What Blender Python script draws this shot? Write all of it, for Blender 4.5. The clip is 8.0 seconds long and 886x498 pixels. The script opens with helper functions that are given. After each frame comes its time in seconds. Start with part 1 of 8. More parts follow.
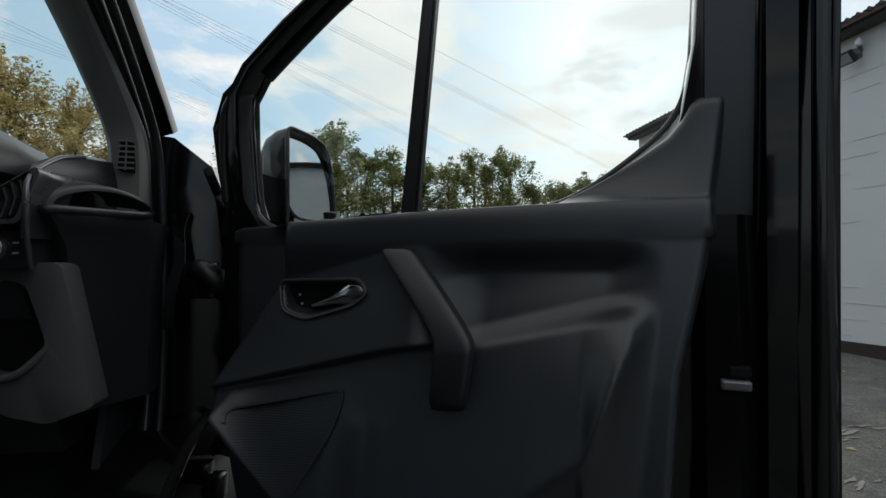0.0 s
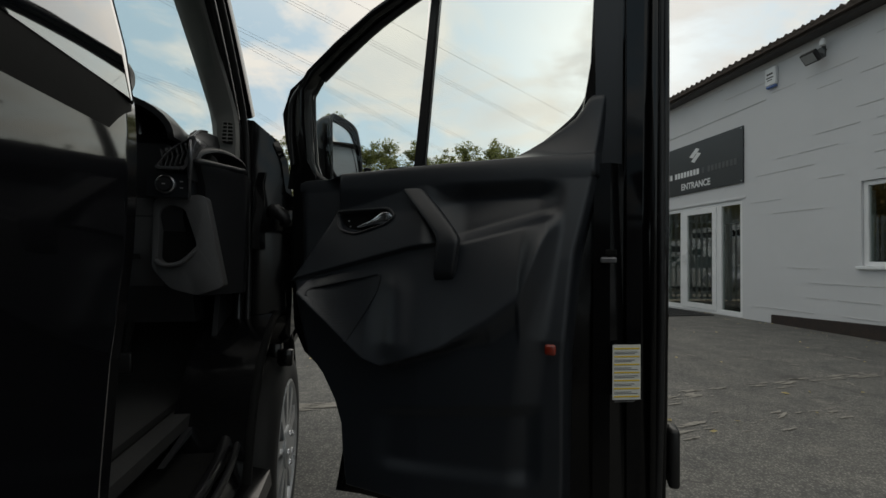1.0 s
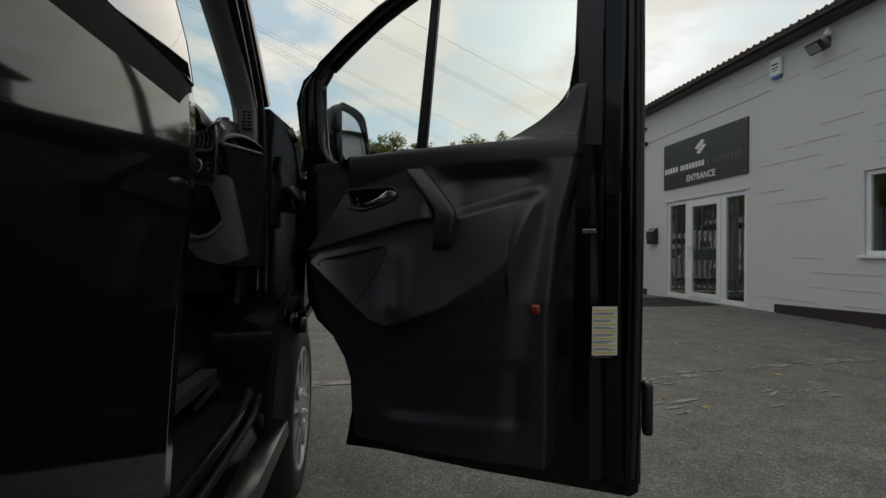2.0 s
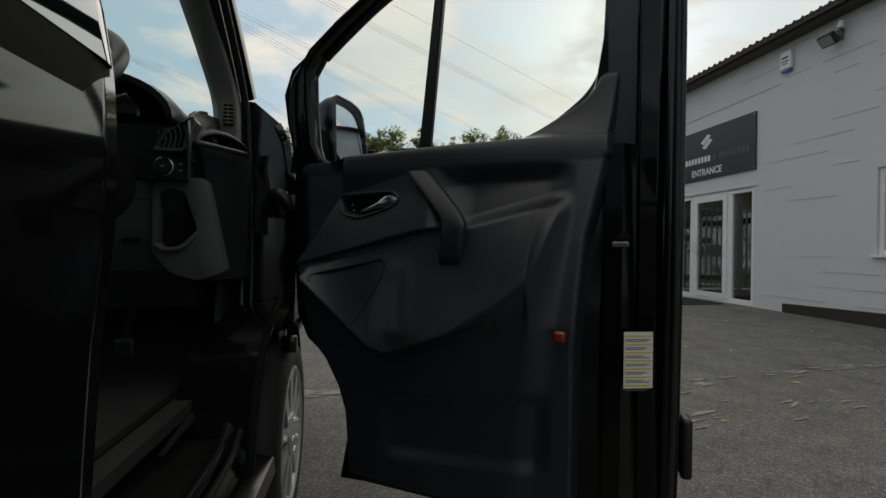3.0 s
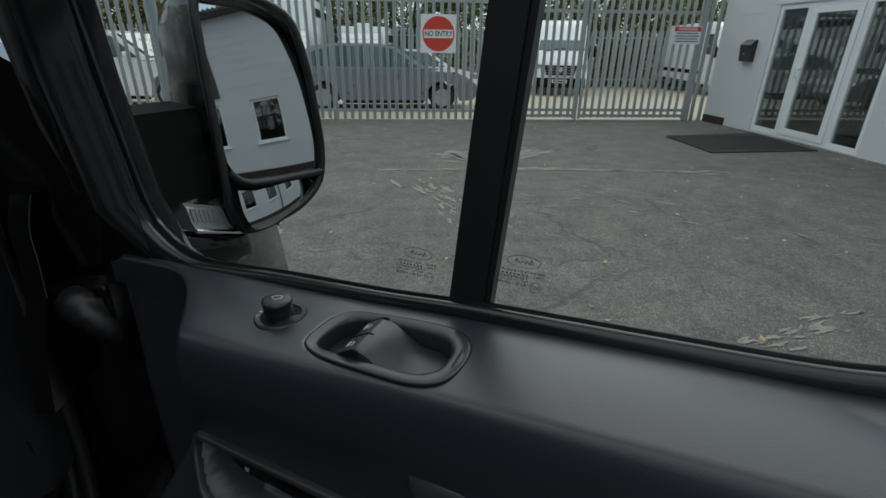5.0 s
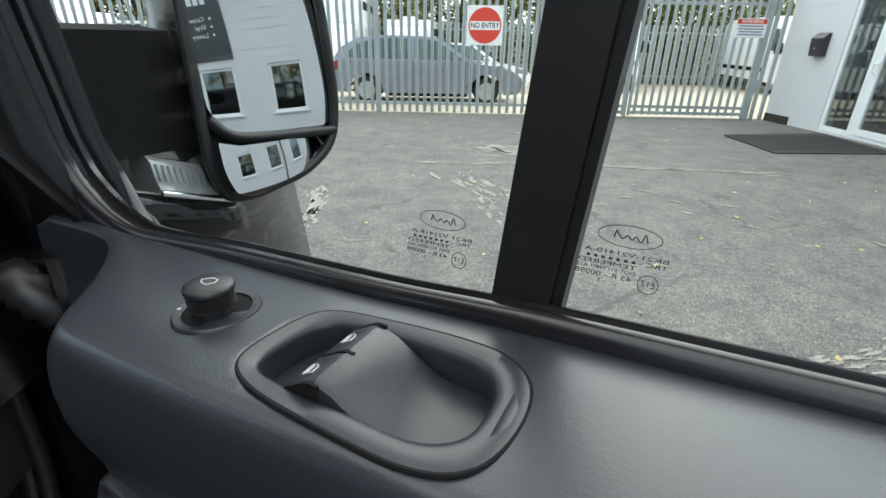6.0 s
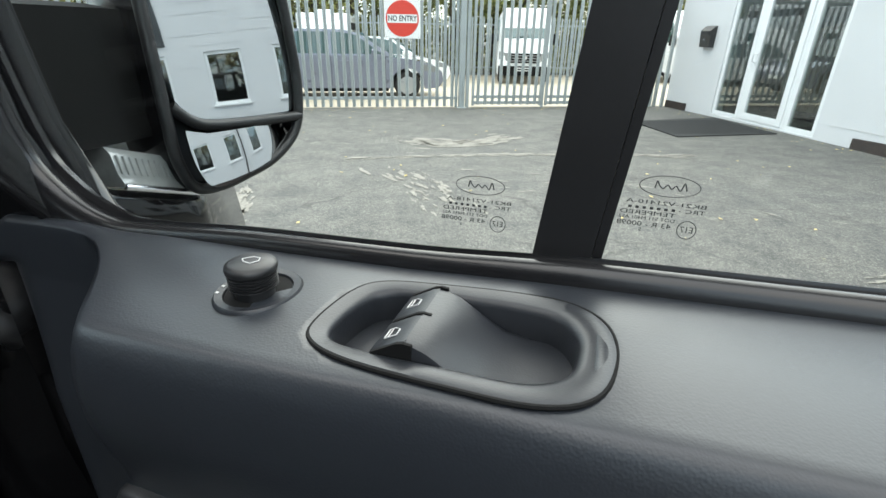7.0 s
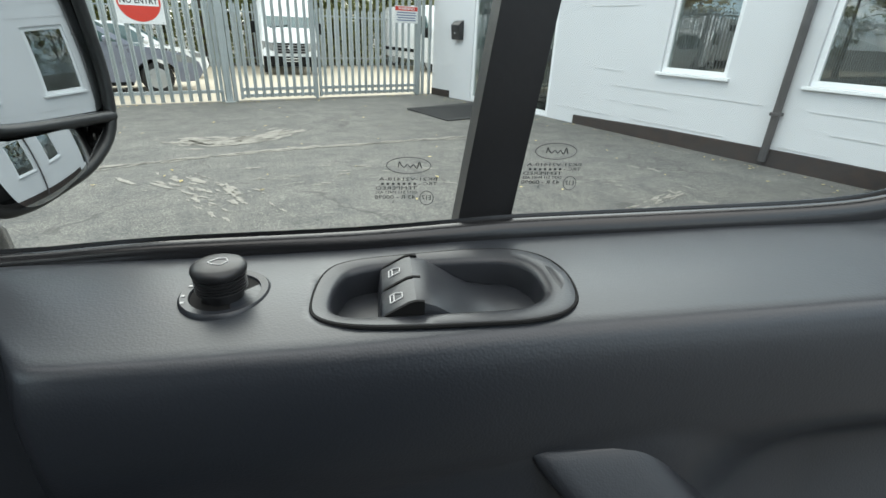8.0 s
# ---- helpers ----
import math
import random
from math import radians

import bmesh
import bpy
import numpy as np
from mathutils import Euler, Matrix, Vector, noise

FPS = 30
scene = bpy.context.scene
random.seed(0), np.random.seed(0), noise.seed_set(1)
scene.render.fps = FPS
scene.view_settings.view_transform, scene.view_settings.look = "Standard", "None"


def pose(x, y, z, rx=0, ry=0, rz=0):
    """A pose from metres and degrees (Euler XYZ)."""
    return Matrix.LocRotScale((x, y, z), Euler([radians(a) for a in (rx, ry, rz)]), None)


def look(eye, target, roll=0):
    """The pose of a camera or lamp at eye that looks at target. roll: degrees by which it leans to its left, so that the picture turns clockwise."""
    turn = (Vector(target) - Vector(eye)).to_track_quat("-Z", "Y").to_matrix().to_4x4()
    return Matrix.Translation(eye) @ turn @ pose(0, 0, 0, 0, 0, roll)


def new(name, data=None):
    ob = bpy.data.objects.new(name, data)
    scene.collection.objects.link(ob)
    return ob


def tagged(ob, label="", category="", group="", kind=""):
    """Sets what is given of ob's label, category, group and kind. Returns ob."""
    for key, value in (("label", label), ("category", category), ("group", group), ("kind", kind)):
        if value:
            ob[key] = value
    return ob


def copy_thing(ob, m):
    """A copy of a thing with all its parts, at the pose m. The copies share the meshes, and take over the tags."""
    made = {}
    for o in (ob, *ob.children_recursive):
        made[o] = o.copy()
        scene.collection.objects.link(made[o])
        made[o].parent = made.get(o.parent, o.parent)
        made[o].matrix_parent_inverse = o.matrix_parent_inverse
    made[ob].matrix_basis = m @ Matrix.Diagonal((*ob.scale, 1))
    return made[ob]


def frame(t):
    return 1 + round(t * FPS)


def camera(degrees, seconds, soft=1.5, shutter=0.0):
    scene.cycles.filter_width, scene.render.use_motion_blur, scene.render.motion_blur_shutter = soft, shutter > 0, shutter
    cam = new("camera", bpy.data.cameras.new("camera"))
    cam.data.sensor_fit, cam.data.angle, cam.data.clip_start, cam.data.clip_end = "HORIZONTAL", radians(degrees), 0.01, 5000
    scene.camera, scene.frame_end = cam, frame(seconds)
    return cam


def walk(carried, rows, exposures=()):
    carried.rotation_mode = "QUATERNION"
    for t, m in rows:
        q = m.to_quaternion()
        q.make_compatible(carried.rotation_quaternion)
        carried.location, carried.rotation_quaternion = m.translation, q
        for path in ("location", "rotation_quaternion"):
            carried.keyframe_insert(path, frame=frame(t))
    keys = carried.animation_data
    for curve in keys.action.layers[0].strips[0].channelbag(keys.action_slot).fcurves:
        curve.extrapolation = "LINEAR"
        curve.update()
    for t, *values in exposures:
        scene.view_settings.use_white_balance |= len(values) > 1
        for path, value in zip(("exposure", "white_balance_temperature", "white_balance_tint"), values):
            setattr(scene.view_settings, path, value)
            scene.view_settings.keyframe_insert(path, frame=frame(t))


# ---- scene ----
# ---- camera ----
cam = camera(86.2, 8.0)
PATH = [
    (0, (0.67, 0.989, 1.163), (0.941, 2.969, 1.23), 0.5),
    (0.3, (0.644, 0.809, 1.131), (0.950, 2.784, 1.192), 0.5),
    (0.5, (0.612, 0.709, 1.099), (0.922, 2.684, 1.150), 0.6),
    (0.7, (0.596, 0.612, 1.056), (0.900, 2.588, 1.107), 0.6),
    (1, (0.594, 0.496, 0.994), (0.887, 2.474, 1.036), 0.6),
    (1.5, (0.602, 0.373, 0.957), (0.876, 2.354, 0.984), 0.7),
    (2, (0.6, 0.351, 0.932), (0.862, 2.334, 0.947), 0.6),
    (3.5, (0.609, 0.76, 1.107), (0.874, 2.742, 1.083), 0.7),
    (4, (0.656, 1.093, 1.327), (0.906, 3.077, 1.288), 0.9),
    (4.2, (0.665, 1.255, 1.397), (0.889, 3.243, 1.359), 0.8),
    (4.5, (0.669, 1.428, 1.472), (0.853, 3.41, 1.28), 0.6),
    (4.7, (0.679, 1.513, 1.462), (0.835, 3.447, 0.974), 0.7),
    (5, (0.684, 1.594, 1.45), (0.807, 3.424, 0.651), 0.7),
    (5.2, (0.684, 1.640, 1.435), (0.761, 3.469, 0.630), 0.8),
    (6.3, (0.694, 1.734, 1.361), (0.644, 3.559, 0.544), 1.0),
    (6.5, (0.69, 1.733, 1.358), (0.635, 3.556, 0.539), 1.0),
    (6.8, (0.667, 1.727, 1.355), (0.670, 3.549, 0.531), 1.0),
    (7, (0.635, 1.723, 1.36), (0.894, 3.526, 0.531), 0.9),
    (7.2, (0.605, 1.720, 1.364), (1.187, 3.443, 0.531), 1.1),
    (7.5, (0.575, 1.722, 1.365), (1.456, 3.314, 0.533), 1.9),
    (8, (0.551, 1.719, 1.361), (1.584, 3.213, 0.523), 2.5),
]
EXPOSURE = [(0.0, 0.60, 6300, 10), (0.5, 0.43, 6750, 10), (2.0, 0.32, 6850, 10), (3.7, 0.40, 6800, 10), (4.0, 0.42, 6800, 10), (4.2, 0.16, 6750, 10), (4.5, 0.06, 6700, 10), (4.7, 0.04, 6600, 10),
            (5.0, 0.98, 6250, 10), (5.2, 1.2, 6250, 10), (6.3, 2.64, 6400, 10), (7.0, 2.68, 6430, 10), (7.5, 2.53, 6430, 10), (8.0, 2.36, 6430, 10)]
walk(cam, [(t, look(eye, target, roll)) for t, eye, target, roll in PATH], EXPOSURE)

# ---- world, sun, exposure ----
SUN_AZ, SUN_EL = 27.0, 26.0


def build_world():
    w = bpy.data.worlds.new("world")
    scene.world = w
    w.use_nodes = True
    nt = w.node_tree
    nt.nodes.clear()
    out = nt.nodes.new("ShaderNodeOutputWorld")
    bg = nt.nodes.new("ShaderNodeBackground")
    sky = nt.nodes.new("ShaderNodeTexSky")
    sky.sky_type = "NISHITA"
    sky.sun_disc = False
    sky.sun_elevation = radians(SUN_EL)
    sky.sun_rotation = radians(SUN_AZ)
    sky.air_density, sky.dust_density, sky.ozone_density = 1.0, 1.2, 0.8
    co = nt.nodes.new("ShaderNodeTexCoord")
    sep = nt.nodes.new("ShaderNodeSeparateXYZ")
    nt.links.new(co.outputs["Generated"], sep.inputs[0])
    # clouds lie on a flat layer: divide the direction by its height
    zc = nt.nodes.new("ShaderNodeMath")
    zc.operation = "MAXIMUM"
    zc.inputs[1].default_value = 0.02
    nt.links.new(sep.outputs[2], zc.inputs[0])
    za = nt.nodes.new("ShaderNodeMath")
    za.operation = "ADD"
    za.inputs[1].default_value = 0.22
    nt.links.new(zc.outputs[0], za.inputs[0])
    div = nt.nodes.new("ShaderNodeVectorMath")
    div.operation = "DIVIDE"
    comb = nt.nodes.new("ShaderNodeCombineXYZ")
    for i in range(3):
        nt.links.new(za.outputs[0], comb.inputs[i])
    nt.links.new(co.outputs["Generated"], div.inputs[0])
    nt.links.new(comb.outputs[0], div.inputs[1])
    n1 = nt.nodes.new("ShaderNodeTexNoise")
    n1.inputs["Scale"].default_value = 2.3
    n1.inputs["Detail"].default_value = 8.0
    n1.inputs["Roughness"].default_value = 0.58
    n1.inputs["Distortion"].default_value = 0.35
    nt.links.new(div.outputs[0], n1.inputs["Vector"])
    ramp = nt.nodes.new("ShaderNodeValToRGB")
    ramp.color_ramp.elements[0].position, ramp.color_ramp.elements[0].color = 0.445, (0, 0, 0, 1)
    ramp.color_ramp.elements[1].position, ramp.color_ramp.elements[1].color = 0.60, (1, 1, 1, 1)
    nt.links.new(n1.outputs["Fac"], ramp.inputs[0])
    # cloud colour: greyer in the thick parts
    n2 = nt.nodes.new("ShaderNodeTexNoise")
    n2.inputs["Scale"].default_value = 1.6
    n2.inputs["Detail"].default_value = 5.0
    nt.links.new(div.outputs[0], n2.inputs["Vector"])
    cr = nt.nodes.new("ShaderNodeValToRGB")
    cr.color_ramp.elements[0].position, cr.color_ramp.elements[0].color = 0.33, (5.5, 5.75, 5.85, 1)
    cr.color_ramp.elements[1].position, cr.color_ramp.elements[1].color = 0.66, (7.5, 7.25, 6.65, 1)
    nt.links.new(n2.outputs["Fac"], cr.inputs[0])
    # the sun behind the clouds brightens the sky round it
    dot = nt.nodes.new("ShaderNodeVectorMath")
    dot.operation = "DOT_PRODUCT"
    a, e = radians(SUN_AZ), radians(SUN_EL)
    dot.inputs[1].default_value = (math.sin(a) * math.cos(e), math.cos(a) * math.cos(e), math.sin(e))
    nt.links.new(co.outputs["Generated"], dot.inputs[0])
    near = nt.nodes.new("ShaderNodeMapRange")
    near.inputs["From Min"].default_value, near.inputs["From Max"].default_value = -1.0, 1.0
    near.inputs["To Min"].default_value, near.inputs["To Max"].default_value = 0.50, 0.86
    nt.links.new(dot.outputs["Value"], near.inputs["Value"])
    # an overcast sky is brightest overhead
    high = nt.nodes.new("ShaderNodeMapRange")
    high.interpolation_type = "SMOOTHSTEP"
    high.inputs["From Min"].default_value, high.inputs["From Max"].default_value = 0.32, 0.9
    high.inputs["To Min"].default_value, high.inputs["To Max"].default_value = 1.13, 1.38
    nt.links.new(zc.outputs[0], high.inputs["Value"])
    both = nt.nodes.new("ShaderNodeMath")
    both.operation = "MULTIPLY"
    nt.links.new(near.outputs[0], both.inputs[0])
    nt.links.new(high.outputs[0], both.inputs[1])
    # a thin veil of haze over the clear parts
    veil = nt.nodes.new("ShaderNodeMix")
    veil.data_type = "RGBA"
    veil.inputs["Factor"].default_value = 0.82
    nt.links.new(sky.outputs[0], veil.inputs[6])
    veil.inputs[7].default_value = (3.75, 5.1, 5.95, 1)
    # overhead the cloud closes up
    cover = nt.nodes.new("ShaderNodeMapRange")
    cover.interpolation_type = "SMOOTHSTEP"
    cover.inputs["From Min"].default_value, cover.inputs["From Max"].default_value = 0.38, 0.75
    nt.links.new(zc.outputs[0], cover.inputs["Value"])
    most = nt.nodes.new("ShaderNodeMath")
    most.operation = "MAXIMUM"
    nt.links.new(ramp.outputs[0], most.inputs[0])
    nt.links.new(cover.outputs[0], most.inputs[1])
    mix = nt.nodes.new("ShaderNodeMix")
    mix.data_type = "RGBA"
    nt.links.new(most.outputs[0], mix.inputs["Factor"])
    nt.links.new(veil.outputs[2], mix.inputs[6])
    nt.links.new(cr.outputs[0], mix.inputs[7])
    glow = nt.nodes.new("ShaderNodeVectorMath")
    glow.operation = "SCALE"
    nt.links.new(mix.outputs[2], glow.inputs[0])
    nt.links.new(both.outputs[0], glow.inputs["Scale"])
    nt.links.new(glow.outputs[0], bg.inputs["Color"])
    bg.inputs["Strength"].default_value = 0.1
    nt.links.new(bg.outputs[0], out.inputs[0])


build_world()
sun_data = bpy.data.lights.new("sun", "SUN")
sun_data.energy = 0.5
sun_data.angle = radians(75)
sun_data.color = (1.0, 0.95, 0.87)
sun = new("sun", sun_data)
sun.matrix_world = look((0, 0, 30), (-math.sin(radians(SUN_AZ)) * 10, -math.cos(radians(SUN_AZ)) * 10, 30 - 10 * math.tan(radians(SUN_EL))))

# ---- materials ----


def material(name, color, rough=0.6, metal=0.0, var=0.12, scale=6.0, fine=120.0, bump=0.08, coat=0.0, spec=0.5, by_object=0.0, by_island=0.0, tint=None, rough_var=0.1):
    """A surface with large stains, fine grain and fine relief."""
    m = bpy.data.materials.new(name)
    m.use_nodes = True
    nt = m.node_tree
    b = nt.nodes["Principled BSDF"]
    co = nt.nodes.new("ShaderNodeTexCoord")
    big = nt.nodes.new("ShaderNodeTexNoise")
    big.inputs["Scale"].default_value, big.inputs["Detail"].default_value, big.inputs["Roughness"].default_value = scale, 6, 0.6
    small = nt.nodes.new("ShaderNodeTexNoise")
    small.inputs["Scale"].default_value, small.inputs["Detail"].default_value = fine, 3
    nt.links.new(co.outputs["Object"], big.inputs["Vector"])
    nt.links.new(co.outputs["Object"], small.inputs["Vector"])
    add = nt.nodes.new("ShaderNodeMath")
    add.operation = "MULTIPLY_ADD"
    add.inputs[1].default_value, add.inputs[2].default_value = 0.4, 0.0
    nt.links.new(small.outputs["Fac"], add.inputs[0])
    s = nt.nodes.new("ShaderNodeMath")
    s.operation = "MULTIPLY_ADD"
    s.inputs[1].default_value = 0.6
    nt.links.new(big.outputs["Fac"], s.inputs[0])
    nt.links.new(add.outputs[0], s.inputs[2])
    last = s.outputs[0]
    if by_object or by_island:
        src = nt.nodes.new("ShaderNodeObjectInfo").outputs["Random"] if by_object else nt.nodes.new("ShaderNodeNewGeometry").outputs["Random Per Island"]
        r = nt.nodes.new("ShaderNodeMath")
        r.operation = "MULTIPLY_ADD"
        r.inputs[1].default_value = by_object or by_island
        nt.links.new(src, r.inputs[0])
        nt.links.new(last, r.inputs[2])
        last = r.outputs[0]
    ramp = nt.nodes.new("ShaderNodeValToRGB")
    c = Vector(color)
    d = Vector(tint) if tint else c * (1 + var)
    ramp.color_ramp.elements[0].position, ramp.color_ramp.elements[0].color = 0.3, (*(c * (1 - var)), 1)
    ramp.color_ramp.elements[1].position, ramp.color_ramp.elements[1].color = 0.7 + (by_object or by_island), (*d, 1)
    nt.links.new(last, ramp.inputs[0])
    nt.links.new(ramp.outputs[0], b.inputs["Base Color"])
    mr = nt.nodes.new("ShaderNodeMapRange")
    mr.inputs["To Min"].default_value, mr.inputs["To Max"].default_value = max(0.02, rough - rough_var), min(1, rough + rough_var)
    nt.links.new(big.outputs["Fac"], mr.inputs["Value"])
    nt.links.new(mr.outputs[0], b.inputs["Roughness"])
    b.inputs["Metallic"].default_value = metal
    b.inputs["Specular IOR Level"].default_value = spec
    b.inputs["Coat Weight"].default_value = coat
    b.inputs["Coat Roughness"].default_value = 0.03
    if bump:
        bp = nt.nodes.new("ShaderNodeBump")
        bp.inputs["Strength"].default_value = bump
        bp.inputs["Distance"].default_value = 0.002
        nt.links.new(small.outputs["Fac"], bp.inputs["Height"])
        nt.links.new(bp.outputs[0], b.inputs["Normal"])
    return m


def plastic_grain(name, color, rough, cell, strength, var=0.1, spec=0.5):
    """Leather-grained moulded plastic."""
    m = material(name, color, rough, var=var, scale=5, fine=300, bump=0, rough_var=0.06, spec=spec)
    nt = m.node_tree
    b = nt.nodes["Principled BSDF"]
    co = nt.nodes.new("ShaderNodeTexCoord")
    v = nt.nodes.new("ShaderNodeTexVoronoi")
    v.feature = "SMOOTH_F1"
    v.inputs["Scale"].default_value = cell
    n = nt.nodes.new("ShaderNodeTexNoise")
    n.inputs["Scale"].default_value, n.inputs["Detail"].default_value = cell * 0.6, 4
    mixv = nt.nodes.new("ShaderNodeMixRGB")
    mixv.inputs[0].default_value = 0.45
    nt.links.new(co.outputs["Object"], v.inputs["Vector"])
    nt.links.new(co.outputs["Object"], n.inputs["Vector"])
    nt.links.new(v.outputs["Distance"], mixv.inputs[1])
    nt.links.new(n.outputs["Fac"], mixv.inputs[2])
    bp = nt.nodes.new("ShaderNodeBump")
    bp.inputs["Strength"].default_value, bp.inputs["Distance"].default_value = strength, 0.0012
    nt.links.new(mixv.outputs[0], bp.inputs["Height"])
    nt.links.new(bp.outputs[0], b.inputs["Normal"])
    return m


def glass(name, tint=(0.95, 0.975, 0.965), rough=0.0, base=0.025):
    """Thin pane: clear transmission with a mirror-like share by Fresnel."""
    m = bpy.data.materials.new(name)
    m.use_nodes = True
    nt = m.node_tree
    nt.nodes.remove(nt.nodes["Principled BSDF"])
    tr = nt.nodes.new("ShaderNodeBsdfTransparent")
    tr.inputs[0].default_value = (*tint, 1)
    gl = nt.nodes.new("ShaderNodeBsdfGlossy")
    gl.inputs["Roughness"].default_value = rough
    lw = nt.nodes.new("ShaderNodeLayerWeight")
    lw.inputs["Blend"].default_value = 0.5
    p5 = nt.nodes.new("ShaderNodeMath")
    p5.operation = "POWER"
    p5.inputs[1].default_value = 4.6
    nt.links.new(lw.outputs["Facing"], p5.inputs[0])
    fr = nt.nodes.new("ShaderNodeMath")
    fr.operation = "MULTIPLY_ADD"
    fr.inputs[1].default_value, fr.inputs[2].default_value = 0.9, base
    nt.links.new(p5.outputs[0], fr.inputs[0])
    mx = nt.nodes.new("ShaderNodeMixShader")
    nt.links.new(fr.outputs[0], mx.inputs[0])
    nt.links.new(tr.outputs[0], mx.inputs[1])
    nt.links.new(gl.outputs[0], mx.inputs[2])
    nt.links.new(mx.outputs[0], nt.nodes["Material Output"].inputs[0])
    return m


M_TRIM = plastic_grain("door_trim_plastic", (0.0170, 0.0200, 0.0252), 0.36, 1000, 0.10, var=0.12, spec=0.58)
M_TRIM_SOFT = plastic_grain("smooth_trim_plastic", (0.0165, 0.0185, 0.0225), 0.38, 1200, 0.08)
M_DASH = plastic_grain("dash_plastic", (0.022, 0.0225, 0.025), 0.38, 900, 0.14)
M_DASH_GREY = plastic_grain("grey_dash_plastic", (0.078, 0.078, 0.082), 0.5, 900, 0.14)
M_PILLAR = plastic_grain("grey_pillar_plastic", (0.19, 0.19, 0.18), 0.55, 900, 0.12)
M_PAINT = material("black_van_paint", (0.0045, 0.0045, 0.0055), 0.05, var=0.1, scale=3, fine=60, bump=0.0, coat=0.0, rough_var=0.02, spec=0.36)
M_PAINT_IN = material("black_inner_paint", (0.0045, 0.0045, 0.005), 0.13, var=0.15, scale=4, fine=80, bump=0.01, coat=0.0, spec=0.45)
M_RUBBER = material("black_rubber", (0.012, 0.012, 0.013), 0.42, var=0.15, scale=8, fine=200, bump=0.05)
M_RUBBER_GLOSS = material("wiped_rubber", (0.010, 0.010, 0.011), 0.22, var=0.15, scale=8, fine=160, bump=0.03)
M_TYRE = material("tyre_rubber", (0.018, 0.018, 0.018), 0.75, var=0.2, scale=10, fine=150, bump=0.15)
M_CHROME = material("bright_chrome", (0.85, 0.86, 0.90), 0.2, metal=1.0, var=0.05, bump=0, rough_var=0.04)
M_ALLOY = material("silver_wheel_paint", (0.42, 0.43, 0.44), 0.3, metal=0.45, var=0.08, bump=0.02, coat=0.3)
M_SILVER_LINE = material("satin_silver_trim", (0.35, 0.35, 0.37), 0.3, metal=0.8, var=0.05, bump=0)
M_SATIN = material("dark_satin_trim", (0.17, 0.17, 0.18), 0.27, metal=0.6, var=0.06, bump=0)
M_DARK = material("black_void_plastic", (0.006, 0.006, 0.006), 0.85, var=0.1, bump=0.05, spec=0.2)
M_CARPET = material("dark_cab_carpet", (0.018, 0.018, 0.018), 0.95, var=0.3, scale=20, fine=500, bump=0.4)
M_GLASS = glass("door_glass")
M_TINT = material("black_privacy_glass", (0.004, 0.005, 0.006), 0.02, var=0.05, bump=0, coat=0.8, spec=1.0, rough_var=0.005)
M_MIRROR = material("mirror_silver", (0.62, 0.63, 0.64), 0.015, metal=1.0, var=0.01, bump=0, rough_var=0.005)
M_PRINT = material("dark_glass_print", (0.015, 0.016, 0.018), 0.5, var=0.05, bump=0)
M_WHITE_PRINT = material("white_symbol_print", (0.45, 0.45, 0.45), 0.5, var=0.03, bump=0)
M_LABEL = material("white_paper_label", (0.72, 0.72, 0.68), 0.5, var=0.06, bump=0.02)
M_LABEL_Y = material("yellow_label_ink", (0.75, 0.55, 0.04), 0.5, var=0.06, bump=0)
M_LABEL_K = material("grey_label_ink", (0.12, 0.12, 0.12), 0.6, var=0.05, bump=0)
M_RED_LENS = material("red_reflector_lens", (0.22, 0.022, 0.010), 0.2, var=0.25, scale=60, fine=400, bump=0.3, coat=0.6)
M_CLEAR_LENS = material("clear_lamp_lens", (0.24, 0.25, 0.25), 0.10, var=0.2, scale=60, fine=250, bump=0.2, coat=1.0)
M_GALV = material("galvanised_steel", (0.40, 0.43, 0.43), 0.48, metal=0.55, var=0.16, scale=9, fine=120, bump=0.06, by_object=0.18)
M_GALV_J = material("weathered_galvanised_steel", (0.36, 0.39, 0.39), 0.55, metal=0.4, var=0.16, scale=5, fine=90, bump=0.06)
M_UPVC = material("white_upvc", (0.78, 0.79, 0.80), 0.32, var=0.03, bump=0.02)
M_SIGN = material("charcoal_sign_board", (0.028, 0.032, 0.035), 0.38, var=0.1, scale=2, fine=60, bump=0.02)
M_SIGN_WHITE = material("white_vinyl_letters", (0.72, 0.73, 0.74), 0.5, var=0.04, bump=0)
M_SIGN_FADED = material("faded_vinyl_letters", (0.075, 0.08, 0.082), 0.5, var=0.2, scale=8, bump=0)
M_RED = material("red_sign_paint", (0.62, 0.045, 0.025), 0.4, var=0.06, bump=0)
M_WHITE_SIGN = material("white_sign_face", (0.78, 0.78, 0.77), 0.4, var=0.03, bump=0)
M_INK = material("black_sign_ink", (0.02, 0.02, 0.02), 0.5, var=0.05, bump=0)
M_PLINTH = material("black_bitumen_plinth", (0.018, 0.018, 0.019), 0.75, var=0.4, scale=7, fine=60, bump=0.3, tint=(0.05, 0.032, 0.025))
M_ROOF = material("brown_fibre_cement_sheet", (0.060, 0.045, 0.036), 0.85, var=0.35, scale=4, fine=50, bump=0.4)
M_GUTTER = material("dark_brown_gutter", (0.030, 0.024, 0.022), 0.5, var=0.2, bump=0.05)
M_PIPE = material("grey_downpipe", (0.065, 0.060, 0.060), 0.45, var=0.12, bump=0.04)
M_MAT = material("dark_entrance_mat", (0.020, 0.021, 0.022), 0.95, var=0.25, scale=15, fine=220, bump=0.5)
M_CAR = material("grey_metallic_car_paint", (0.235, 0.25, 0.31), 0.3, metal=0.4, var=0.06, bump=0, coat=1.0)
